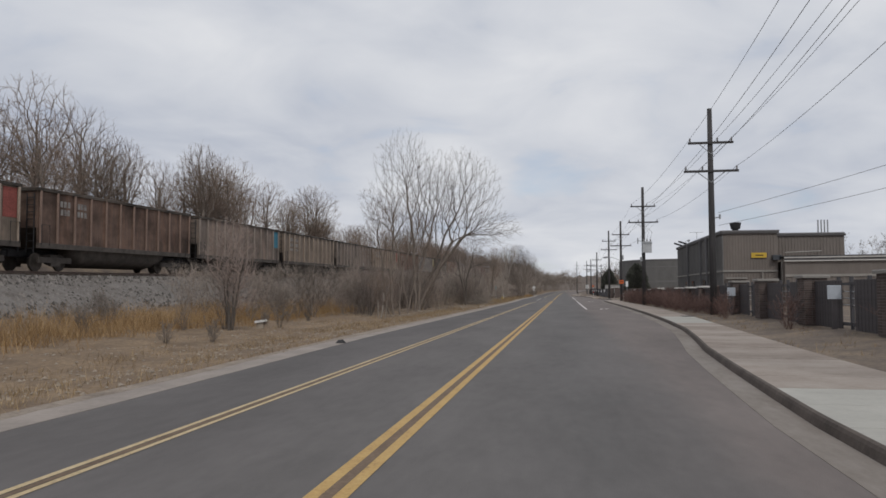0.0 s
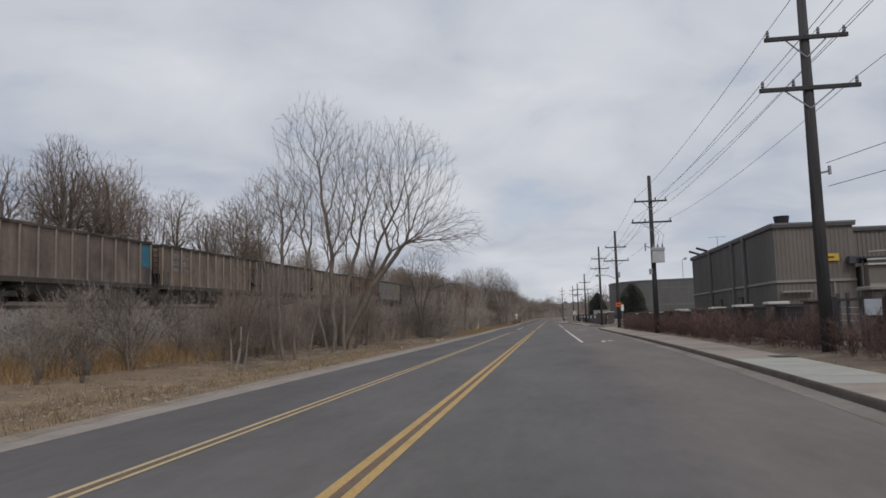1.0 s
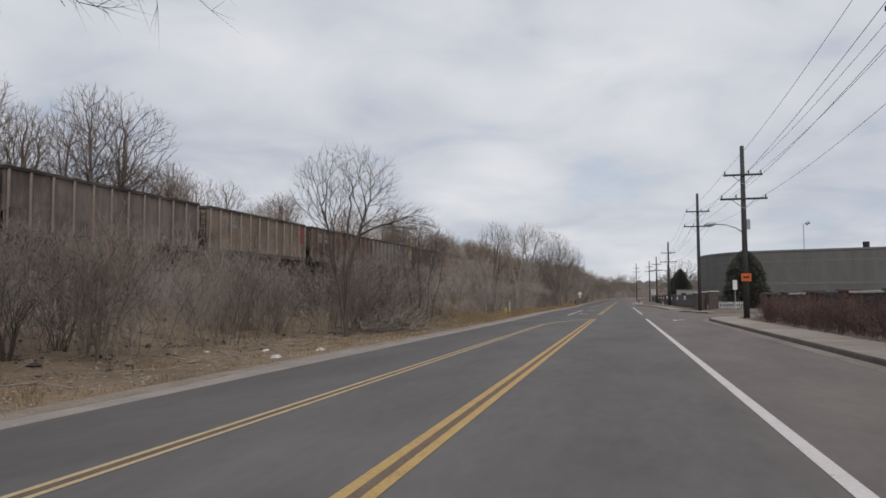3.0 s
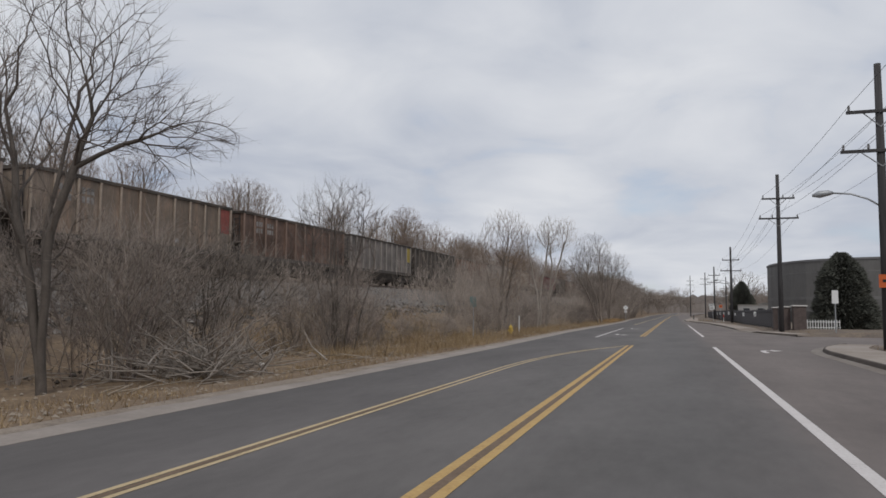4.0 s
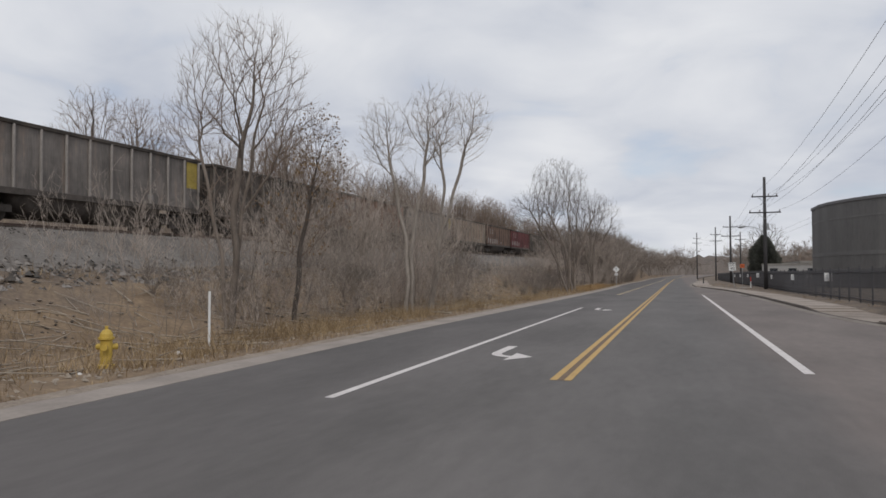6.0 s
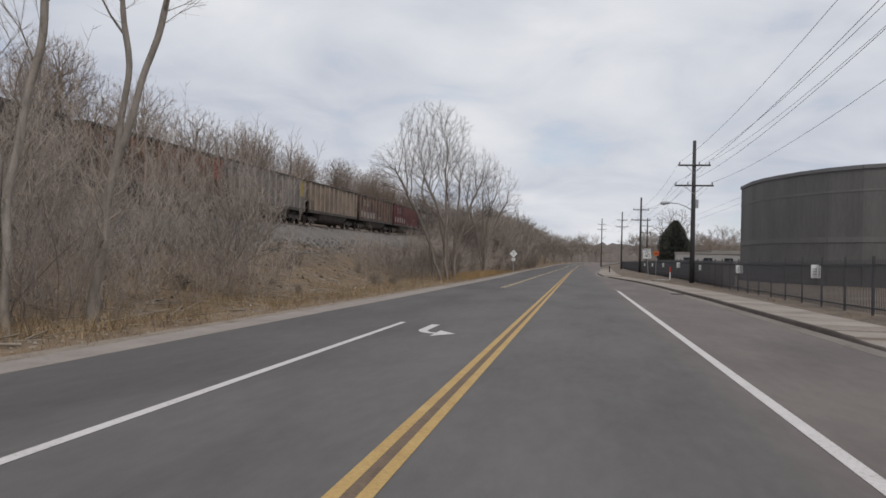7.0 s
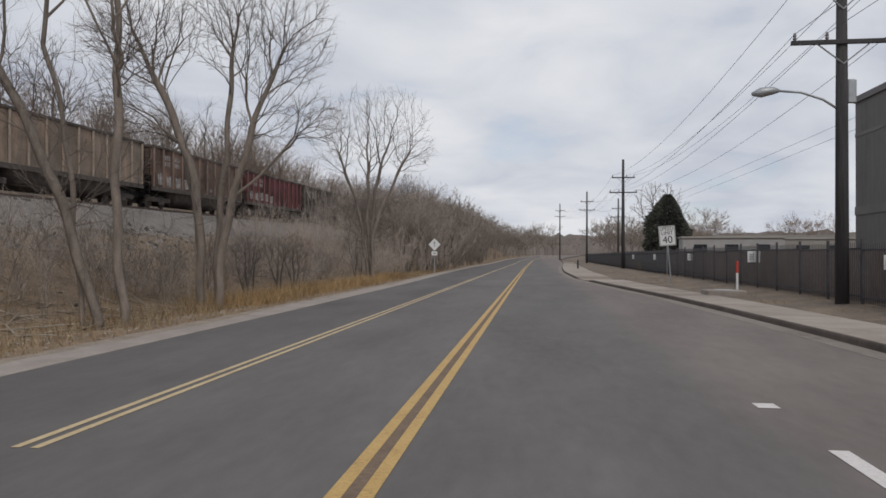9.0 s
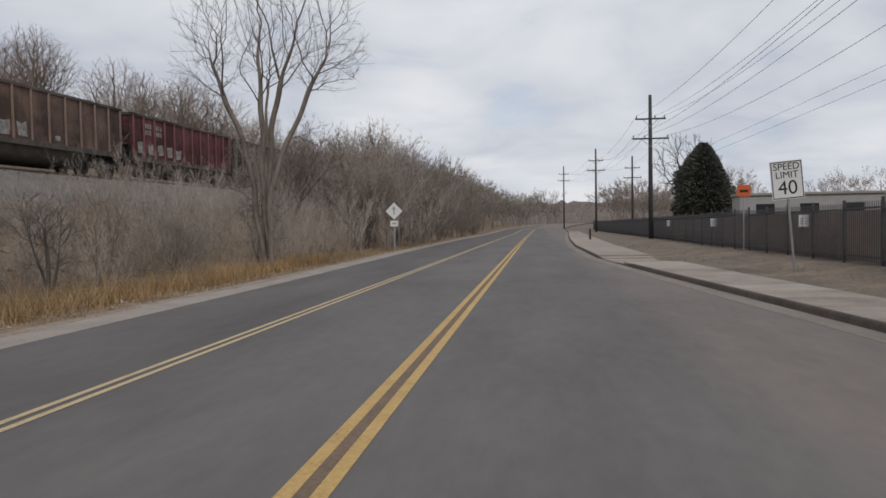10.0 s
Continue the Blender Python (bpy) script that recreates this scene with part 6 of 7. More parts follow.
def build_trees():
    by = "trees beside the road"
    # x, y, seed, stems, crown, points, bark, twigs, words
    rows = [
        (-10.4, 62.5, 11, [(0.0, -2.0, 0.03, -0.010, 0.0, 0.0, 11.0, 0.17), (-0.25, 0.7, 0.34, 0.050, 0.0, 0.0, 5.6, 0.18), (-0.25, 0.6, 0.02, 0.019, 0.05, 0, 10.0, 0.16), (-0.1, 2.4, 0.30, 0.020, -0.02, 0, 6.0, 0.16), (-0.9, -0.6, -0.12, -0.012, 0.0, 0, 7.0, 0.09), (-0.15, 1.4, 0.21, 0.021, -0.03, 0, 8.6, 0.13), (-0.2, 1.0, 0.36, 0.028, -0.06, 0, 6.0, 0.12)],
         [(-1.2, -1.4, 12.4, 2.6, 2.6, 3.1, 1.0), (3.0, 0.6, 10.1, 4.3, 3.8, 4.2, 3.2), (6.2, 1.2, 7.0, 2.7, 2.6, 1.7, 0.9), (-3.2, -1.0, 9.2, 1.9, 2.0, 2.2, 0.6), (0.6, -0.6, 9.6, 2.9, 2.6, 3.8, 1.6)], 4200, "bark", "dark_twig", "tall leafless multi-stemmed tree leaning over the verge"),
        (-10.3, 52.0, 12, [(0, 0, 0.0, 0.0, 0, 0, 6.5, 0.12), (0.3, 0.5, 0.10, 0.012, 0.02, 0, 5.4, 0.09), (-0.3, 0.2, -0.10, -0.01, 0.0, 0, 5.6, 0.09), (0.8, 1.2, 0.16, 0.025, 0, 0, 4.4, 0.07)],
         [(0.0, 0, 6.9, 2.1, 1.9, 2.1, 2.0), (2.1, 0.8, 6.0, 1.1, 1.2, 1.5, 0.8), (-1.6, 0, 5.4, 1.0, 1.2, 1.6, 0.7)], 1700, "bark", "twig", "leafless tree with upright branches in the brush"),
        (-9.6, 85.2, 13, [(0, 0, 0.0, -0.035, 0, 0, 5.6, 0.12), (0.05, 0.05, 0.0, 0.030, 0.02, 0, 5.6, 0.11), (0.02, 0.1, -0.01, 0.002, 0.03, 0.01, 6.0, 0.09)],
         [(0.0, 0.1, 6.3, 2.5, 2.3, 2.0, 2.2), (2.8, 0.0, 4.8, 1.3, 1.2, 0.9, 0.6), (-1.3, 0, 4.6, 1.0, 1.0, 0.9, 0.3)], 1250, "dark_bark", "dark_twig", "slim leafless tree with a vase-shaped crown"),
        (-11.6, 133.8, 14, [(0, 0, 0.16, -0.003, 0, 0, 5.6, 0.12)],
         [(0.95, 0, 6.0, 1.05, 1.05, 1.7, 2.0), (0.7, 0, 4.0, 1.7, 1.5, 0.9, 0.9), (0.2, 0, 2.8, 1.2, 1.1, 0.6, 0.3)], 560, "dark_bark", "twig", "slim tree on the bank with dead leaves still hanging"),
        (-10.8, 128.6, 15, [(0, 0, 0.08, 0.002, 0, 0, 8.2, 0.13), (0.05, 0.05, 0.03, 0.018, 0.02, 0, 6.6, 0.08), (-0.3, 0.3, -0.05, -0.018, 0, 0, 6.4, 0.07)],
         [(0.5, 0, 7.4, 2.0, 1.9, 2.0, 2.4), (-1.2, 0, 6.2, 1.2, 1.2, 1.1, 0.7), (1.9, 0, 6.0, 1.2, 1.1, 1.0, 0.6)], 1150, "bark", "twig", "tall straight leafless tree at the foot of the bank"),
        (-10.0, 141.5, 16, [(0, 0, 0.0, -0.018, 0, 0, 7.6, 0.13), (0.1, 0.1, -0.01, 0.014, 0.01, 0, 8.0, 0.12)],
         [(-1.2, 0, 8.3, 1.3, 1.3, 1.8, 1.0), (1.1, 0.2, 8.7, 1.6, 1.4, 2.0, 1.2), (-0.2, 0, 5.7, 1.4, 1.3, 1.2, 0.5)], 950, "pale_bark", "pale_twig", "pale leafless tree with two forked stems"),
        (-9.9, 144.2, 27, [(0, 0, 0.17, 0.002, 0.0, 0, 5.3, 0.16), (0.04, 0.04, 0.19, -0.016, 0.01, 0, 8.0, 0.11), (0.02, -0.04, 0.13, 0.014, 0.0, 0, 8.2, 0.11)],
         [(0.2, 0, 8.8, 0.95, 1.1, 1.7, 1.0), (2.1, 0, 9.0, 1.15, 1.2, 1.8, 1.2), (0.3, 0, 4.4, 1.5, 1.3, 1.2, 0.5)], 760, "pale_bark", "pale_twig", "pale leaning leafless tree with knotted limbs"),
        (-8.2, 180.0, 18, [(0, 0, -0.32, -0.016, 0, 0, 8.0, 0.15), (0.3, 0.3, -0.06, 0.004, 0.02, 0, 9.8, 0.13), (-0.7, 0.5, -0.1, -0.008, 0, 0, 6.4, 0.08)],
         [(-0.9, 0.2, 10.3, 2.9, 2.5, 2.8, 2.4), (-3.8, 0, 8.3, 1.8, 1.6, 1.8, 0.8), (0.3, 0.3, 6.4, 1.0, 1.2, 1.2, 0.4), (-2.0, 0.3, 5.6, 1.8, 1.5, 1.2, 0.5)], 2700, "bark", "dark_twig", "tall leafless clump with spreading stems"),
        (-9.0, 186.5, 19, [(0, 0, 0.10, -0.043, 0, 0, 8.6, 0.17), (0.35, 0.2, 0.05, 0.002, 0.02, 0, 8.8, 0.13), (0.55, 0, 0.03, 0.030, 0.0, 0, 8.4, 0.16), (-0.25, 0.4, 0.02, -0.03, 0.05, 0, 6.4, 0.08)],
         [(2.4, 0, 8.4, 1.9, 1.6, 2.3, 1.3), (-2.2, 0, 9.0, 2.0, 1.8, 2.1, 1.2), (0.3, 0.2, 9.3, 1.7, 1.7, 1.9, 0.9), (3.3, 0, 5.7, 1.4, 1.2, 0.9, 0.4), (0.6, 0.3, 5.6, 1.5, 1.4, 0.9, 0.3), (-2.2, 0.2, 6.4, 1.5, 1.4, 1.2, 0.5)], 2700, "bark", "dark_twig", "leafless clump with thick stems parting above head height"),
        (-9.4, 211.5, 20, [(0, 0, -0.09, -0.018, 0, 0, 8.6, 0.15), (0.1, 0.1, -0.08, 0.006, 0.01, 0, 9.2, 0.15), (0.16, 0.05, -0.08, 0.021, 0.0, 0, 9.2, 0.15), (0.22, -0.05, -0.10, 0.046, 0.01, 0, 8.4, 0.15), (0.0, 0.15, -0.06, 0.0, 0.05, 0.02, 8.0, 0.10)],
         [(0.5, 0, 10.0, 4.0, 3.3, 2.9, 3.0), (-2.4, 0, 8.6, 1.5, 1.5, 1.6, 0.5), (3.0, 0, 8.2, 1.6, 1.5, 1.3, 0.5), (-0.6, -0.3, 3.5, 1.5, 1.2, 0.5, 0.25), (2.0, 0, 5.2, 1.0, 1.0, 0.8, 0.12)], 1500, "bark", "dark_twig", "spreading leafless tree with a broad crown"),
        (-10.1, 99.0, 59, [(0, 0, 0.0, 0, 0, 0, 5.0, 0.055), (0.3, 0.2, 0.1, 0.01, 0.03, 0, 4.4, 0.05), (-0.3, 0.1, -0.12, -0.01, 0, 0, 4.4, 0.05), (0.1, -0.4, 0.04, 0, -0.1, 0, 4.6, 0.05), (-0.5, 0.5, -0.2, 0, 0.1, 0, 3.6, 0.04), (0.6, 0.5, 0.15, 0.01, 0.05, 0, 3.8, 0.04), (-0.1, 0.3, -0.05, 0, 0.12, 0, 4.8, 0.045)],
         [(0.0, 0, 4.9, 1.9, 1.7, 1.6, 2.0), (0.0, 0, 3.0, 1.5, 1.3, 1.2, 0.7)], 1000, "dark_bark", "dark_twig", "close clump of dark upright saplings on the verge"),
        (19.6, 277.0, 21, [(0, 0, 0.03, 0, 0, 0, 8.0, 0.2), (0.2, 0, -0.1, 0, 0, 0, 7.0, 0.15)], [(0, 0, 8.8, 4.6, 3.6, 3.8, 1.0)], 420, "dark_bark", "dark_twig", "dark leafless tree behind the evergreen"),
    ]
    for x, y, sd, st, blobs, n, bk, tw, words in rows:
        far_off = 4.0 if y > 250 else 1.0
        st = [(*r[:7], r[7] * 0.76) for r in st]
        # a few low limbs up the stems below the crown
        low_z = min(b[2] - b[5] * 0.6 for b in blobs)
        blobs = blobs + [(r[0] + r[2] * low_z * 0.7, r[1], low_z * 0.75, 1.2, 1.2, low_z * 0.35, 0.10) for r in st[:3]]
        segs = crown_tree(sd, st, blobs, n, 0.3, 0.0048 * far_off)
        t = tree("tree", x, y, segs, bk, tw, words, "tree", by, seed=sd, near=True)
        if sd == 14:
            rl, lf = random.Random(8), Shape()
            for p, q, _, _ in segs[3]:
                if rl.random() < 0.2:
                    for _ in range(3):
                        c = q + Vector((rl.gauss(0, 0.06), rl.gauss(0, 0.06), rl.gauss(-0.05, 0.05)))
                        u = Vector((rl.gauss(0, 1), rl.gauss(0, 1), rl.gauss(0, 1))).normalized() * 0.05
                        w = u.orthogonal().normalized() * 0.03
                        lf.add([c - u, c + w, c + u, c - w + Vector((0, 0, 0.012))], [(0, 1, 2), (0, 2, 3)])
            tagged(part("dead_foliage", lf, M["dead_leaf"], t, "curled brown dead leaves"), kind="stuff")
    for k, (x, y, h) in enumerate(((31.5, 300.0, 8.0), (35.0, 304.0, 8.3), (46.0, 300.0, 9.0), (49.5, 303.0, 9.2), (53.0, 299.0, 8.9), (64.0, 300.0, 8.0))):
        tree("tree", x, y, fork_tree(170 + k, h, 2, 0.55, 5, 0.6, 0.02, 0.03, 4, 0.24), "bark", "twig", "rounded leafless tree behind the warehouse", "tree", "trees behind the warehouse", seed=170 + k)
    for k, (x, y, h) in enumerate(((40.0, 104.0, 8.6), (45.5, 100.0, 9.6), (50.0, 108.0, 9.8))):
        tree("tree", x, y, fork_tree(180 + k, h, 2, 0.55, 5, 0.6, 0.02, 0.03, 4, 0.24), "dark_bark", "dark_twig", "dark leafless tree behind the factory", "tree", "trees behind the factory", seed=180 + k)
    tree("shrub", -12.3, 30.6, crown_tree(90, [(0, 0, -0.03, 0, 0, 0, 2.6, 0.05), (0.15, 0.1, 0.1, 0.01, 0, 0, 2.4, 0.04), (-0.12, 0, -0.14, 0, 0.05, 0, 2.2, 0.04), (0.1, -0.1, 0.16, 0, -0.05, 0, 2.2, 0.035), (0.05, 0.1, 0.02, 0, 0.1, 0, 2.8, 0.04)], [(0.05, 0, 3.3, 1.15, 1.1, 1.5, 1.0), (0.3, 0, 1.9, 0.9, 0.8, 0.9, 0.4)], 620, 0.25, 0.006), "dark_bark", "rosy_brush", "lone reddish-brown bare shrub in the dry grass", "shrub", seed=90, near=True)
    # saplings with slim dark or pale stems
    for k, (x, y, h, bk, tw) in enumerate(((-9.3, 45.0, 2.9, "pale_bark", "twig"), (-11.2, 49.6, 2.6, "dark_bark", "dark_twig"), (-12.8, 55.5, 3.6, "dark_bark", "dark_twig"), (-12.2, 66.5, 4.2, "dark_bark", "dark_twig"), (-11.5, 72.5, 3.8, "bark", "twig"),
                                           (-10.7, 194.2, 2.7, "dark_bark", "dark_twig"), (-10.3, 196.8, 2.5, "dark_bark", "dark_twig"), (-12.4, 194.6, 2.6, "dark_bark", "twig"), (-10.6, 199.8, 2.6, "dark_bark", "dark_twig"), (-11.5, 203.4, 3.0, "bark", "twig"), (-12.6, 199.0, 2.4, "dark_bark", "dark_twig"), (-11.2, 215.5, 3.6, "dark_bark", "dark_twig"))):
        stems = [(0.0, 0, 0.03, 0.012 * (-1) ** k, 0, 0, h * 0.8, 0.05), (0.12, 0.1, 0.12, 0.02, 0.04, 0, h * 0.7, 0.036), (-0.1, 0.05, -0.14, -0.02, -0.03, 0, h * 0.66, 0.032)]
        tree("tree", x, y, crown_tree(200 + k, stems, [(0, 0, h * 0.72, h * 0.36, h * 0.34, h * 0.30, 1.0), (0.1, 0, h * 0.36, h * 0.34, h * 0.3, h * 0.16, 0.3)], 260, 0.22, 0.0055, thick=0.026), bk, tw, "slim many-stemmed bare sapling at the foot of the bank", "tree", "saplings along the bank", seed=200 + k, near=True)
    # a pile of pruned branches at the foot of the bank
    rp = random.Random(77)
    pile = thing("branch_pile", pose(-8.3, 88.6, ground_z(-8.3, 88.6)), "pile of pale dead branches dumped on the verge", "branch pile")
    segs, tips = [], []
    for _ in range(230):
        a, tilt = rp.uniform(0, 6.283), rp.uniform(-0.1, 0.8)
        p = Vector((rp.gauss(0, 0.75), rp.gauss(0, 0.85), rp.uniform(0.0, 0.6)))
        d = Vector((math.cos(a) * math.cos(tilt), math.sin(a) * math.cos(tilt), math.sin(tilt)))
        ln, r = rp.uniform(0.6, 1.7), rp.uniform(0.008, 0.026)
        q = p + d * ln * 0.55
        e = q + (d + Vector((rp.gauss(0, 0.25), rp.gauss(0, 0.25), rp.gauss(0, 0.2)))).normalized() * ln * 0.5
        segs += [(p, q, r, r * 0.7), (q, e, r * 0.7, r * 0.4)]
        for _ in range(3):
            f = q.lerp(e, rp.random())
            tips.append((f, f + Vector((rp.gauss(0, 0.2), rp.gauss(0, 0.2), rp.uniform(-0.05, 0.25))), 0.007, 0.002))
    tagged(part("tangle", limb_mesh("tangle", segs, 5, M["pale_bark"], tips), None, pile), kind="stuff")
    # brush: many-stemmed shrubs in a few shapes
    brush = []
    shapes = [grow(70 + k, 3.8, 6, 0.8, 3, (3, 4, 3), 0.14, 0.08, 0.2, 0.024, 0.010, (0.5, 0.9), (3, 1, 1)) for k in range(5)]
    for k in range(6):
        segs = fork_tree(60 + k, 3.4, 9 + k % 3, 0.55, 3, 0.8, 0.0065, 0.03, 4, 0.34, reach=2.8, girth=0.006) if k < 2 else thicket(60 + k, 3.7, 14, 1.0 + 0.15 * k, 8, 0.004, 0.35, 0.2)
        b = tree("shrub", 0, 0, segs, "rosy_brush" if k == 2 else "brush", "rosy_brush" if k == 2 else "brush", "bare tangled grey-brown brush on the bank", "shrub", "brush along the bank", split=1, m=pose(0, 0, -60))
        brush.append(b)
    pale = []
    for k in range(4):
        pale.append(tree("shrub", 0, 0, thicket(300 + k, 3.7, 12, 1.25 + 0.1 * k, 9, 0.0034, 0.5, 0.26), "pale_brush", "pale_brush", "pale grey-brown bare brush on the bank", "shrub", "brush along the bank", split=1, m=pose(0, 0, -60)))
    back = []
    for k in range(5):
        wide = (3.2, 3.8, 2.8, 3.5, 4.1)[k]
        stems = [(0, 0, 0.03, 0.002 * (k - 2), 0, 0, 8.0, 0.2)] + [(0.2, 0.1, 0.09 * (-1) ** j, 0.012 * (-1) ** j, 0.06 * (j - 1), 0, 6.5, 0.13) for j in range(1 + k % 3)]
        segs = crown_tree(80 + k, stems, [(0, 0, 8.2, wide, wide, 3.8, 2.5), (wide * 0.4, 0, 5.4, wide * 0.6, wide * 0.7, 1.6, 0.6), (-wide * 0.5, 0.5, 5.8, wide * 0.5, wide * 0.7, 1.6, 0.5)], 1000, 0.4, 0.011, thick=0.04)
        back.append(tree("tree", 0, 0, segs, "bark", "twig", "leafless tree behind the railway", "tree", "trees behind the railway", m=pose(0, 0, -60), seed=80 + k))
    rng = random.Random(9)
    # rounded thickets before the bend
    for k, (x, y, h) in enumerate(((-11.6, 236.0, 7.4), (-12.6, 241.5, 9.8), (-10.8, 247.0, 9.0), (-14.0, 252.0, 10.4), (-10.6, 259.0, 8.0), (-15.5, 232.0, 7.0), (-11.0, 268.0, 6.4))):
        tree("thicket", x, y, fork_tree(150 + k, h, 8, 0.6, 5, 0.8, 0.012, 0.02, 4, 0.22), "brush", "brush", "tall rounded leafless grey-brown thicket", "shrub", "thickets before the bend", seed=150 + k)

    def place(src, x, y, s, dz=0.0):
        m = pose(x, y, ground_z(x, y) - 0.05 + dz, 0, 0, rng.uniform(0, 360)) @ Matrix.Diagonal((s * rng.uniform(0.85, 1.15), s * rng.uniform(0.85, 1.15), s, 1))
        c = copy_thing(src, Matrix.Identity(4))
        c.matrix_basis = m
        return c

    def join(name, label, things):
        """Far shrubs that cannot be told apart, as one mesh."""
        co, loops, sizes, at = [], [], [], 0
        for c in things:
            for ob in c.children:
                me, m = ob.data, np.array(c.matrix_basis @ ob.matrix_basis)
                v, l, n = np.empty(len(me.vertices) * 3), np.empty(len(me.loops), int), np.empty(len(me.polygons), int)
                me.vertices.foreach_get("co", v)
                me.loops.foreach_get("vertex_index", l)
                me.polygons.foreach_get("loop_total", n)
                co.append(v.reshape(-1, 3) @ m[:3, :3].T + m[:3, 3])
                loops.append(l + at)
                sizes.append(n)
                at += len(me.vertices)
        mat = things[0].children[0].data.materials[0]
        for c in things:
            for ob in list(c.children):
                bpy.data.objects.remove(ob)
            bpy.data.objects.remove(c)
        co, loops, sizes = np.concatenate(co), np.concatenate(loops), np.concatenate(sizes)
        me = bpy.data.meshes.new(name)
        me.vertices.add(len(co))
        me.vertices.foreach_set("co", co.ravel())
        me.loops.add(len(loops))
        me.loops.foreach_set("vertex_index", loops)
        me.polygons.add(len(sizes))
        me.polygons.foreach_set("loop_start", np.cumsum(sizes) - sizes)
        me.polygons.foreach_set("loop_total", sizes)
        me.materials.append(mat)
        me.update(calc_edges=True)
        me.polygons.foreach_set("use_smooth", [True] * len(sizes))
        tagged(part(name, me, None), label, "brush", kind="stuff")

    # shrubs on the slope, with gaps where the bank lies open
    north = {"brush": [], "pale_brush": []}
    stretches = [(46, 58, 15, -11.5, -19, 0.7, 1.1), (51, 60, 9, -12.6, -17, 0.7, 1.0), (58, 70, 26, -12.2, -20, 0.7, 1.1), (70, 86, 34, -10.4, -20, 0.7, 1.3), (86, 99, 26, -9.5, -19, 0.9, 1.3), (101, 121, 30, -9, -18, 0.28, 0.6), (121, 140, 14, -9.6, -13.5, 0.5, 0.95), (128, 146, 15, -12.5, -20.5, 0.7, 1.3), (143, 158, 16, -11, -17, 0.7, 1.25), (140, 147, 9, -9.4, -11.5, 0.6, 1.0),
                 (160, 177, 7, -11, -20, 0.3, 0.55), (177, 188, 9, -10.5, -17, 0.6, 1.0), (176, 194, 26, -12.0, -18.5, 0.4, 0.75), (36, 50, 12, -15.0, -20, 0.55, 0.9), (187, 203, 26, -10.6, -15.5, 0.35, 0.75), (202, 214, 24, -10.8, -15.5, 0.4, 0.8), (194, 216, 26, -11.5, -16.4, 0.45, 0.8), (213, 232, 46, -10.3, -20, 0.65, 1.05), (230, 250, 18, -9.8, -20, 1.2, 2.2)]
    for y0, y1, n, xa, xb, sa, sb in stretches:
        for i in range(n):
            y = rng.uniform(y0, y1)
            x = xa + (xb - xa) * rng.random() ** 1.2 + bend(y)
            c = place(rng.choice(brush if y < 122 or rng.random() < 0.3 else pale), x, y, rng.uniform(sa, sb))
            if y0 >= 213 or x < -16.5:
                north["pale_brush" if "pale" in c["label"] else "brush"].append(c)
    for k, items in north.items():
        join("far_brush", "grey-brown bare brush high on the bank" if k == "brush" else "pale bare brush high on the bank", items)
    # the tall pale thicket below the railway
    for i in range(26):
        x = rng.uniform(-20.8, -14.0)
        y = rng.uniform(147, 158 + (-13.0 - x) * 2.0)
        place(rng.choice(pale), x, y, rng.uniform(1.2, 1.75) * (1.0 + (-14.0 - x) * 0.045))
    low = []
    for i in range(60):
        y = rng.choice((rng.uniform(99, 122), rng.uniform(130, 180), rng.uniform(20, 50), rng.uniform(200, 232)))
        low.append((rng.uniform(-18.5, -9.5), y, rng.uniform(0.14, 0.36)))
    scatter("low_brush", "low tufts of bare brush scattered over the bank", low, shapes, rng)
    far = []
    for i in range(60):
        y = rng.uniform(250, 345)
        far.append((-9.8 - 14 * rng.random() ** 1.2 + bend(y), y, rng.uniform(1.4, 2.3)))
    for i in range(26):
        y = rng.uniform(275, 345)
        far.append((-12.5 - 13 * rng.random() + bend(y), y, rng.uniform(2.3, 3.0)))
    for i in range(60):
        far.append((rng.uniform(-35, -29.2), 12 + i * 4.6 + rng.uniform(-1.5, 1.5), rng.uniform(0.45, 0.95)))
    scatter("distant_brush", "dense bare brush behind the railway and along the bend", far, shapes, rng)
    for x, y, s in ((-12.9, 31.5, 0.95), (-12.5, 50.0, 1.1), (-14.0, 46.0, 0.9), (-8.2, 112.9, 1.0), (-9.0, 114.6, 0.9), (-10.8, 241.0, 2.2), (-9.6, 243.0, 1.9), (-13.0, 247.0, 2.1), (-11.5, 238.0, 1.8), (-13.6, 103.0, 0.8), (-9.2, 98.2, 0.75), (-10.6, 99.6, 0.8), (-9.8, 100.4, 0.6), (-11.2, 98.4, 0.9), (-11.4, 102.4, 1.25), (-12.4, 104.2, 1.1), (-10.8, 100.6, 0.9), (-15.0, 106.5, 0.7)):
        place(rng.choice(brush), x, y, s)
    for i in range(130):
        y = -5 + i * 4.1 + rng.uniform(-2, 2) if i < 90 else rng.uniform(160, 300)
        x = -33 - abs(rng.gauss(0, 6))
        place(rng.choice(back), x, y, rng.uniform(0.7, 1.1) * (0.62 if 104 < y < 168 else (0.8 if y > 168 else 1.0)))
    for i in range(34):
        y = 18 + i * 3.1 + rng.uniform(-1.5, 1.5)
        place(rng.choice(back), -34 - abs(rng.gauss(0, 5)), y, rng.uniform(0.65, 0.95) * (0.7 if y > 100 else 1.0))
    for b in brush + pale + back:
        for o in list(b.children_recursive):
            bpy.data.objects.remove(o)
        bpy.data.objects.remove(b)
    # far woods on both sides of the bend
    kinds = [fork_tree(120 + k, 9.0, 1 + k % 2, 0.6, 4, 0.8, 0.028, 0.03, 6, 0.24, reach=1.7) for k in range(4)]
    bars, tips = [], []
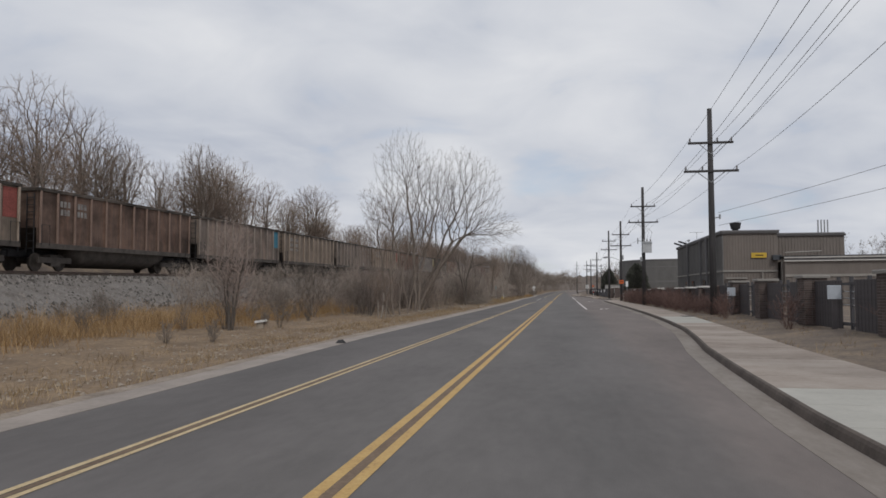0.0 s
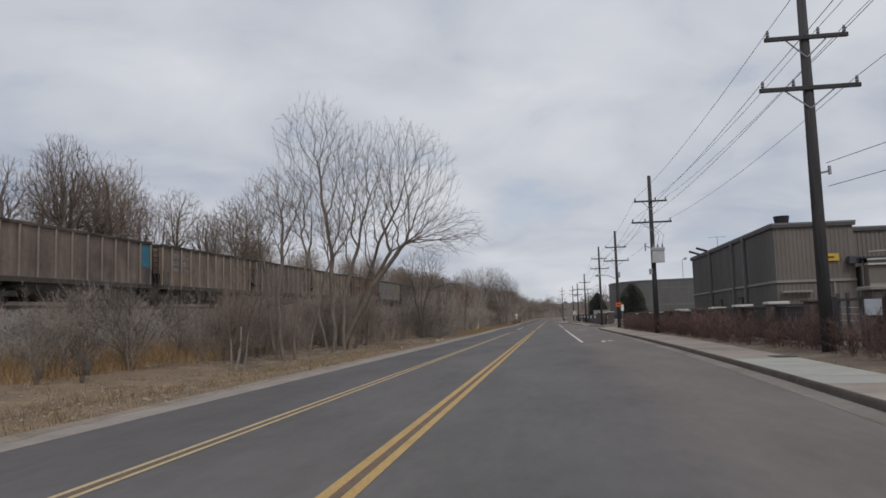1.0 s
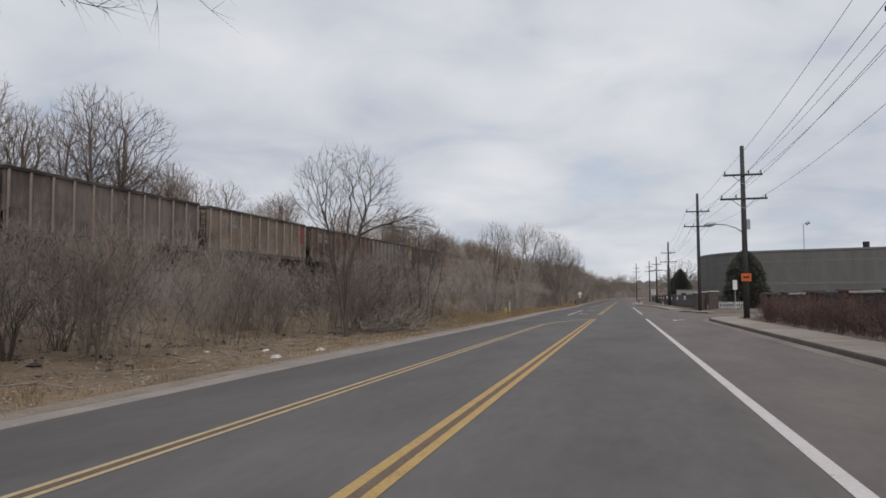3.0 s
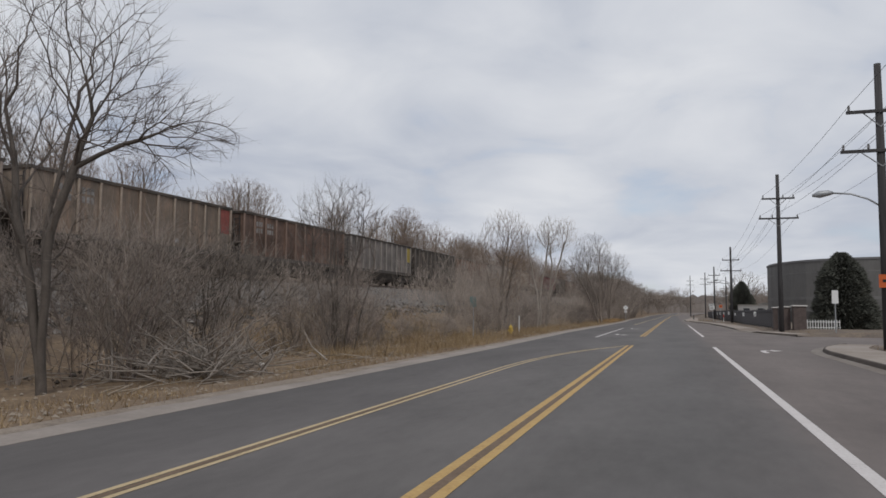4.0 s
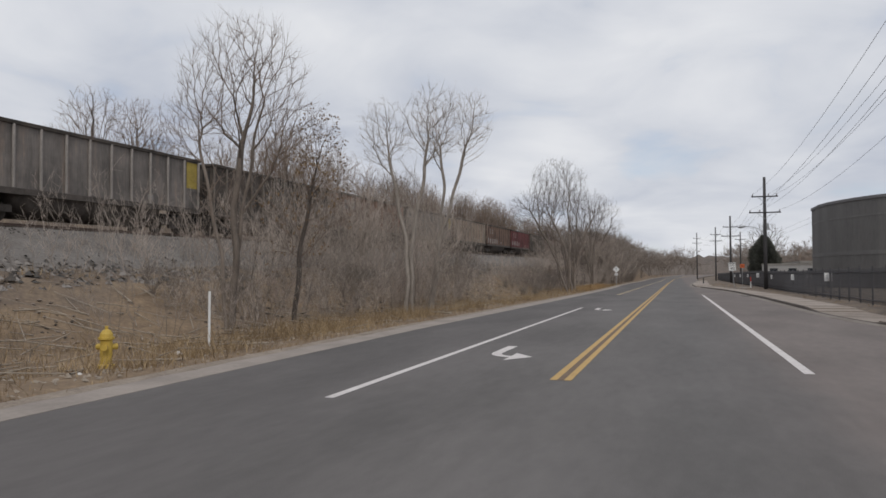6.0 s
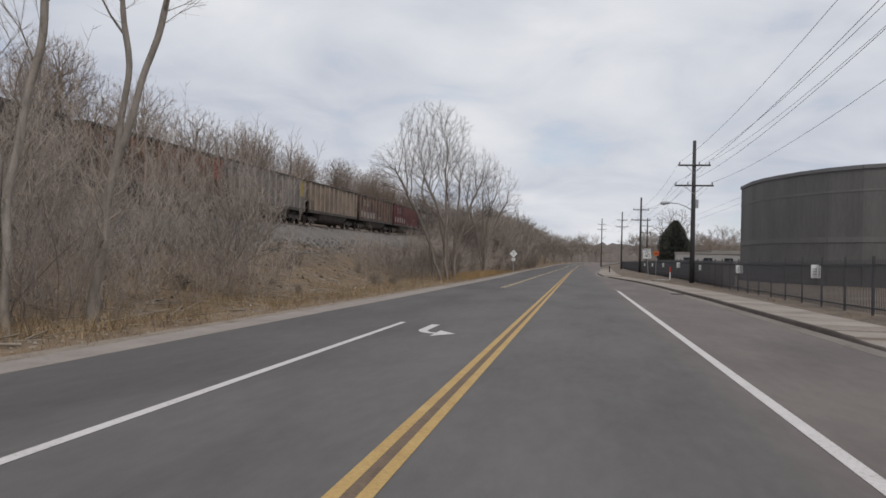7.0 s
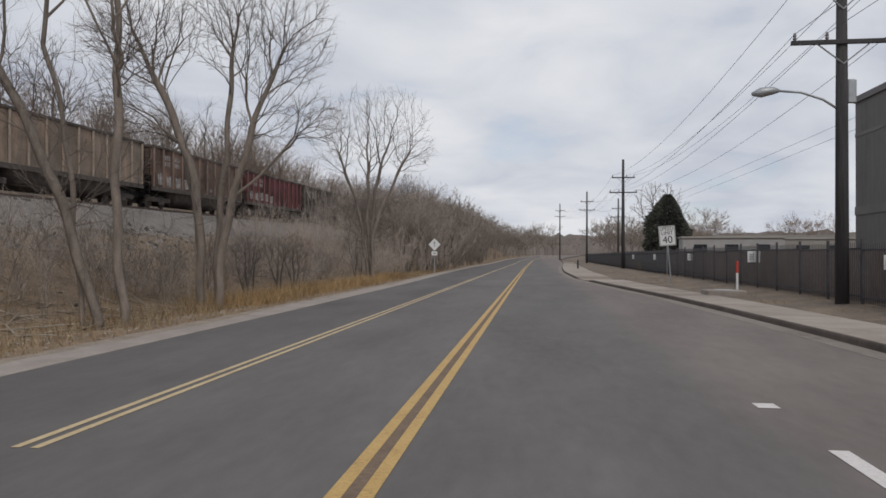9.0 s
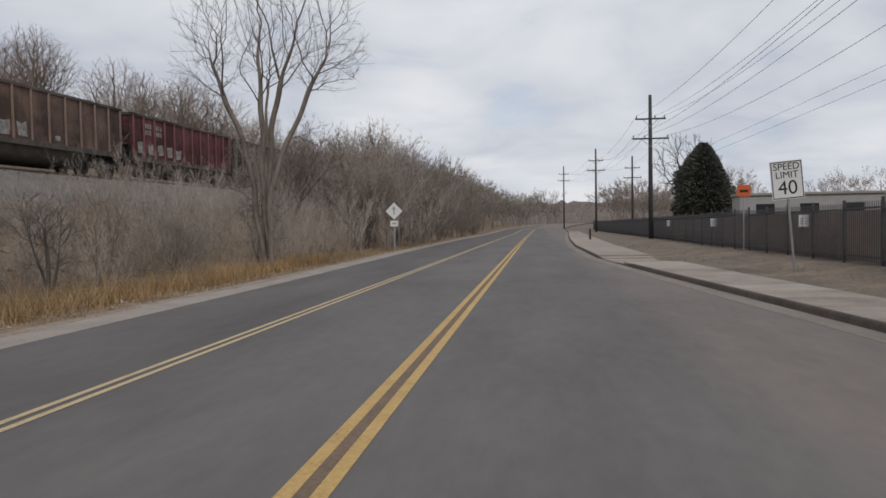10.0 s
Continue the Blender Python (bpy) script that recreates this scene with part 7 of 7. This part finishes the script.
    for i in range(175):
        if i >= 125:
            y = rng.uniform(462, 498)
            x = -60 + (i - 125) * 3.7 + rng.uniform(-2, 2)
            if left_edge(y) - 4 < x < right_edge(y) + 6:
                continue
        elif i < 45:
            y = rng.uniform(325, 425)
            x = left_edge(y) - 4 - abs(rng.gauss(0, 9))
        elif i < 95:
            y = rng.uniform(405, 470)
            x = rng.uniform(-45, 60)
            if left_edge(y) - 3 < x < right_edge(y) + 5:
                x = left_edge(y) - rng.uniform(4, 14)
        else:
            y = rng.uniform(325, 430)
            x = walk_out(y) + 9 + abs(rng.gauss(0, 22))
        s = rng.uniform(0.9, 1.45)
        m = pose(x, y, ground_z(x, y) - 0.3, 0, 0, rng.uniform(0, 360)) @ Matrix.Diagonal((s, s, s, 1))
        for lv, gs in enumerate(kinds[i % 4]):
            for p, e, ra, rb in gs:
                (tips if lv == 3 else bars).append((m @ p, m @ e, ra + 0.01, rb + 0.01))
    # a wooded ridge closes the view past the bend
    s = Shape()
    xs = axis([(-700, -150, 12), (-150, 250, 2.5), (250, 900, 12)])
    for x in xs:
        yy = 520 - 0.0007 * x * x * 0.3
        top = 11.5 + 0.8 * noise.noise((x * 0.012, 0, 4)) + 1.2 * noise.noise((x * 0.09, 2, 4)) + 1.6 * noise.noise((x * 0.35, 5, 1)) + 0.006 * abs(x - 10)
        s.v += [(x, yy - 30, -0.5), (x, yy - 22 + 3 * noise.noise((x * 0.2, 1, 1)), top * 0.55 + 1.2 * noise.noise((x * 0.3, 8, 1))), (x, yy - 10, top), (x, yy + 60, top - 2)]
    s.f = [(4 * i + k, 4 * i + 4 + k, 4 * i + 5 + k, 4 * i + 1 + k) for i in range(len(xs) - 1) for k in range(3)]
    structure("backdrop_ridge", s, M["ridge"], "distant low ridge covered in bare grey-brown woods", "ridge", smooth=True)
    tagged(part("far_woods", limb_mesh("far_woods", bars, 3, M["brush"], tips), None), "distant grey-brown leafless woods along the bend", "woods", kind="stuff")


def build_hedge():
    """Low reddish hedge in front of the fence."""
    rng = random.Random(3)
    src = []
    for k in range(3):
        segs = grow(40 + k, 1.35, 7, 0.8, 3, (3, 3, 3), 0.1, 0.1, 0.25, 0.012, 0.006, (0.6, 1.0), (3, 2, 1))
        src.append(tree("hedge_shrub", 0, 0, segs, "red_brush", "red_brush", "low reddish-brown leafless hedge shrub", "shrub", "hedge along the front fence", split=1, m=pose(0, 0, -50)))
    y = 40.5
    while y < 101:
        x = front_x(y) - 0.95 + rng.uniform(-0.35, 0.35)
        c = copy_thing(rng.choice(src), Matrix.Identity(4))
        k = rng.uniform(0.62, 0.95) * (1.3 if y > 52 else 1.0)
        c.matrix_basis = pose(x, y, ground_z(x, y), 0, 0, rng.uniform(0, 360)) @ Matrix.Diagonal((k * 1.15, k * 1.15, k, 1))
        y += rng.uniform(0.55, 0.95)
    for x, y, k in ((9.1, 27.3, 1.0), (8.7, 17.4, 0.95), (9.3, 28.3, 0.85), (9.4, 38.3, 0.9), (9.5, 39.4, 0.95), (9.2, 37.3, 0.7)):
        c = copy_thing(rng.choice(src), Matrix.Identity(4))
        c.matrix_basis = pose(x, y, ground_z(x, y), 0, 0, rng.uniform(0, 360)) @ Matrix.Diagonal((k, k, k, 1))
    for b in src:
        for o in list(b.children_recursive):
            bpy.data.objects.remove(o)
        bpy.data.objects.remove(b)


def evergreen(x, y, h, w, seed, label, cone):
    """A dense dark evergreen: a trunk and many short drooping sprays."""
    rng = np.random.default_rng(seed)
    t = thing("evergreen", pose(x, y, ground_z(x, y)), label, "tree")
    part("trunk", Shape().tube([(0, 0, -0.2), (0, 0, h * 0.5), (0, 0, h * 0.95)], [0.2, 0.12, 0.03], 8), M["bark"], t)
    s = Shape()
    for _ in range(24000):
        f = rng.uniform(0.0, 0.995)
        rad = w / 2 * ((1 - f) ** 0.48 * 1.0 if cone else min(1.0, 0.78 + f * 0.6) * max(0.0, 1 - (max(0.0, f - 0.28) / 0.73) ** 1.8) ** 0.8)
        a = rng.uniform(0, 6.283)
        rad *= 0.92 + 0.24 * noise.noise((math.cos(a) * 1.3 + seed, math.sin(a) * 1.3, f * 3.5)) + 0.16 * noise.noise((math.cos(a) * 4, math.sin(a) * 4 + seed, f * 11))
        r = rad * math.sqrt(rng.uniform(0.12, 1.0))
        c = Vector((r * math.cos(a), r * math.sin(a), f * h))
        d = Vector((math.cos(a), math.sin(a), rng.uniform(-0.5, 0.7))).normalized()
        u = d.orthogonal().normalized()
        u.rotate(Matrix.Rotation(rng.uniform(0, 6.28), 3, d))
        v = d.cross(u)
        ln, wd = rng.uniform(0.14, 0.32), rng.uniform(0.04, 0.085)
        s.add([c - d * ln * 0.4 + u * wd, c - d * ln * 0.4 - u * wd * 0.5 + v * wd, c - d * ln * 0.4 - u * wd * 0.5 - v * wd, c + d * ln], [(0, 1, 3), (1, 2, 3), (2, 0, 3), (2, 1, 0)])
    part("crown", s, M["needle"], t, "dense dark needles")


def build_evergreens():
    evergreen(16.8, 254.0, 8.6, 6.3, 3, "dense dark rounded juniper behind the fence", False)
    evergreen(15.0, 141.0, 6.2, 5.8, 4, "dense dark spreading evergreen by the entrance", True)


# ---- grass and litter on the verge ----
def build_grass():
    rng = np.random.default_rng(2)
    V, F = [], []

    def tuft(x, y, n, h, r):
        z = ground_z(x, y)
        for _ in range(n):
            bx, by = x + rng.normal(0, r), y + rng.normal(0, r)
            a, l = rng.uniform(0, 6.283), rng.uniform(0.2, 1.2)
            hh = h * rng.uniform(0.5, 1.1)
            wd = rng.uniform(0.004, 0.009)
            c, s = math.cos(a), math.sin(a)
            o = len(V)
            V.extend([(bx - s * wd, by + c * wd, z - 0.02), (bx + s * wd, by - c * wd, z - 0.02), (bx + c * wd, by + s * wd, z - 0.02), (bx + c * l * hh, by + s * l * hh, z + hh)])
            F.extend([(o, o + 1, o + 3), (o + 1, o + 2, o + 3), (o + 2, o, o + 3)])

    # tall golden band along the foot of the bank at the start, shorter tufts elsewhere
    for _ in range(2300):
        y = rng.uniform(12, 62)
        tuft(-16.2 + rng.normal(0, 1.3), y, 9, rng.uniform(0.4, 0.95), 0.18)
    for _ in range(560):
        y = rng.uniform(186, 216)
        tuft(pan_edge(y) - rng.uniform(0.7, 2.6), y, 12, rng.uniform(0.3, 0.75), 0.22)
    gold = len(F)
    # tall tan clumps on the open bank
    for _ in range(700):
        y = rng.uniform(100, 122)
        x = rng.uniform(-18.5, -8.5)
        if noise.noise((x * 0.45, y * 0.45, 21.0)) > 0.0:
            tuft(x, y, 16, rng.uniform(0.4, 0.95), 0.22)
    for _ in range(500):
        y = rng.choice([rng.uniform(126, 142), rng.uniform(186, 215)])
        tuft(pan_edge(y) - rng.uniform(1.2, 3.6), y, 12, rng.uniform(0.3, 0.7), 0.24)
    # a tan clump of dead grass against the steel fence
    for _ in range(34):
        tuft(11.2 + rng.normal(0, 0.3), 231.5 + rng.normal(0, 0.4), 14, rng.uniform(0.6, 1.25), 0.2)
    for _ in range(5600):
        y = rng.uniform(6, 260)
        d = rng.gamma(1.6, 1.3)
        x = pan_edge(y) - 0.45 - d
        if noise.noise((x * 0.5, y * 0.35, 11.0)) < -0.08:
            continue
        tall = 0.38 if (175 < y < 225 or 120 < y < 165) else 0.2
        tuft(x, y, 12, rng.uniform(0.4, 1.2) * tall, 0.22)
    for _ in range(2200):
        y = rng.uniform(95, 200)
        x = rng.uniform(-19.5, -8)
        if noise.noise((x * 0.3, y * 0.3, 2.0)) > -0.05:
            tuft(x, y, 7, rng.uniform(0.2, 0.6), 0.16)
    for _ in range(2600):
        y = rng.choice([rng.uniform(96, 124), rng.uniform(150, 235)])
        x = pan_edge(y) - 0.3 - rng.gamma(1.8, 2.2)
        if x > -19.5 and noise.noise((x * 0.22, y * 0.22, 6.0)) > 0.02:
            tuft(x, y, 12, rng.uniform(0.25, 0.6), 0.26)
    for _ in range(1600):
        y = rng.uniform(6, 240)
        tuft(pan_edge(y) - rng.uniform(-0.06, 0.5), y, 5, rng.uniform(0.06, 0.2), 0.1)
    for _ in range(500):
        y = rng.uniform(12, 235)
        if SIDE_Y0 - 2 < y < SIDE_Y1 + 2:
            continue
        tuft(walk_out(y) + rng.uniform(0.1, 2.0), y, 7, rng.uniform(0.05, 0.2), 0.1)
    me = bpy.data.meshes.new("dry_grass")
    me.from_pydata(V, [], F)
    me.materials.append(M["grass"])
    me.materials.append(M["gold_grass"])
    me.polygons.foreach_set("material_index", [1 if i < gold else 0 for i in range(len(F))])
    tagged(part("dry_grass", me, None), "tufts of golden dead grass on the verge and bank", "grass", kind="stuff")
    # clods and stones washed down the bank
    cl = Shape()
    for _ in range(5200):
        y = rng.uniform(60, 205)
        x = rng.uniform(-19.0, -8.6)
        if noise.noise((x * 0.3, y * 0.3, 14.0)) < -0.1:
            continue
        r = rng.uniform(0.03, 0.10) * (2.0 if rng.random() < 0.06 else 1.0)
        z = ground_z(x, y)
        a = rng.uniform(0, 6.28)
        k = rng.uniform(0.6, 1.3, 6)
        ring = [(x + r * k[i] * math.cos(a + i * 1.57), y + r * k[i] * math.sin(a + i * 1.57), z + 0.15 * r) for i in range(4)]
        cl.add(ring + [(x, y, z + r * 0.8 * k[4]), (x, y, z - 0.3 * r)], [(0, 1, 4), (1, 2, 4), (2, 3, 4), (3, 0, 4), (1, 0, 5), (2, 1, 5), (3, 2, 5), (0, 3, 5)])
    tagged(part("clods", cl, M["clod"]), "grey-brown clods and stones lying on the bank", "stones", kind="stuff")
    # leaf litter, twigs and stones
    s = Shape()
    for _ in range(9000):
        y = rng.uniform(6, 230)
        x = pan_edge(y) - 0.1 - rng.gamma(1.7, 1.8)
        z = ground_z(x, y)
        a, r = rng.uniform(0, 6.28), rng.uniform(0.02, 0.07)
        s.add([(x + r * math.cos(a + k * 2.09), y + r * math.sin(a + k * 2.09), z + rng.uniform(0, 0.03)) for k in range(3)] + [(x, y, z + rng.uniform(0.02, 0.06))], [(0, 1, 3), (1, 2, 3), (2, 0, 3)])
    tagged(part("leaf_litter", s, M["wood_litter"]), "fallen leaves and bits of dead wood on the verge", "leaf litter", kind="stuff")
    segs = []
    for _ in range(2400):
        y = rng.uniform(8, 225) if rng.random() < 0.5 else rng.uniform(95, 205)
        x = pan_edge(y) - 0.5 - rng.gamma(2.4, 2.6)
        if x < -20 or y < 46:
            continue
        a, ln = rng.uniform(0, 6.28), rng.uniform(0.3, 1.8)
        z = ground_z(x, y) + 0.03
        x2, y2 = x + ln * math.cos(a), y + ln * math.sin(a)
        if x2 > pan_edge(y2) - 0.1:
            continue
        r = rng.uniform(0.008, 0.03)
        segs.append((Vector((x, y, z)), Vector((x2, y2, ground_z(x2, y2) + rng.uniform(0.02, 0.25))), r, r * 0.4))
    tagged(part("fallen_branches", limb_mesh("fallen_branches", segs, 5, M["wood_litter"]), None), "fallen dead branches lying on the bank", "branches", kind="stuff")
    for _ in range(45):
        y = rng.uniform(60, 200)
        x = pan_edge(y) - rng.uniform(0.6, 5.0)
        l = thing("litter", pose(x, y, ground_z(x, y), rng.uniform(-12, 12), rng.uniform(-12, 12), rng.uniform(0, 360)), "crumpled piece of pale litter on the verge", "litter", "litter on the verge")
        a, b, h = rng.uniform(0.05, 0.16), rng.uniform(0.04, 0.10), rng.uniform(0.03, 0.08)
        part("scrap", Shape().add([(-a, -b, 0), (a, -b * 0.8, 0), (a * 0.9, b, 0), (-a * 0.8, b, 0), (-a * 0.5, -b * 0.4, h), (a * 0.5, -b * 0.5, h * 0.7), (a * 0.4, b * 0.5, h), (-a * 0.4, b * 0.5, h * 0.8)], [(3, 2, 1, 0), (4, 5, 6, 7), (0, 1, 5, 4), (1, 2, 6, 5), (2, 3, 7, 6), (3, 0, 4, 7)]), M["litter"], l)


build_trees()
build_hedge()
build_evergreens()
build_grass()
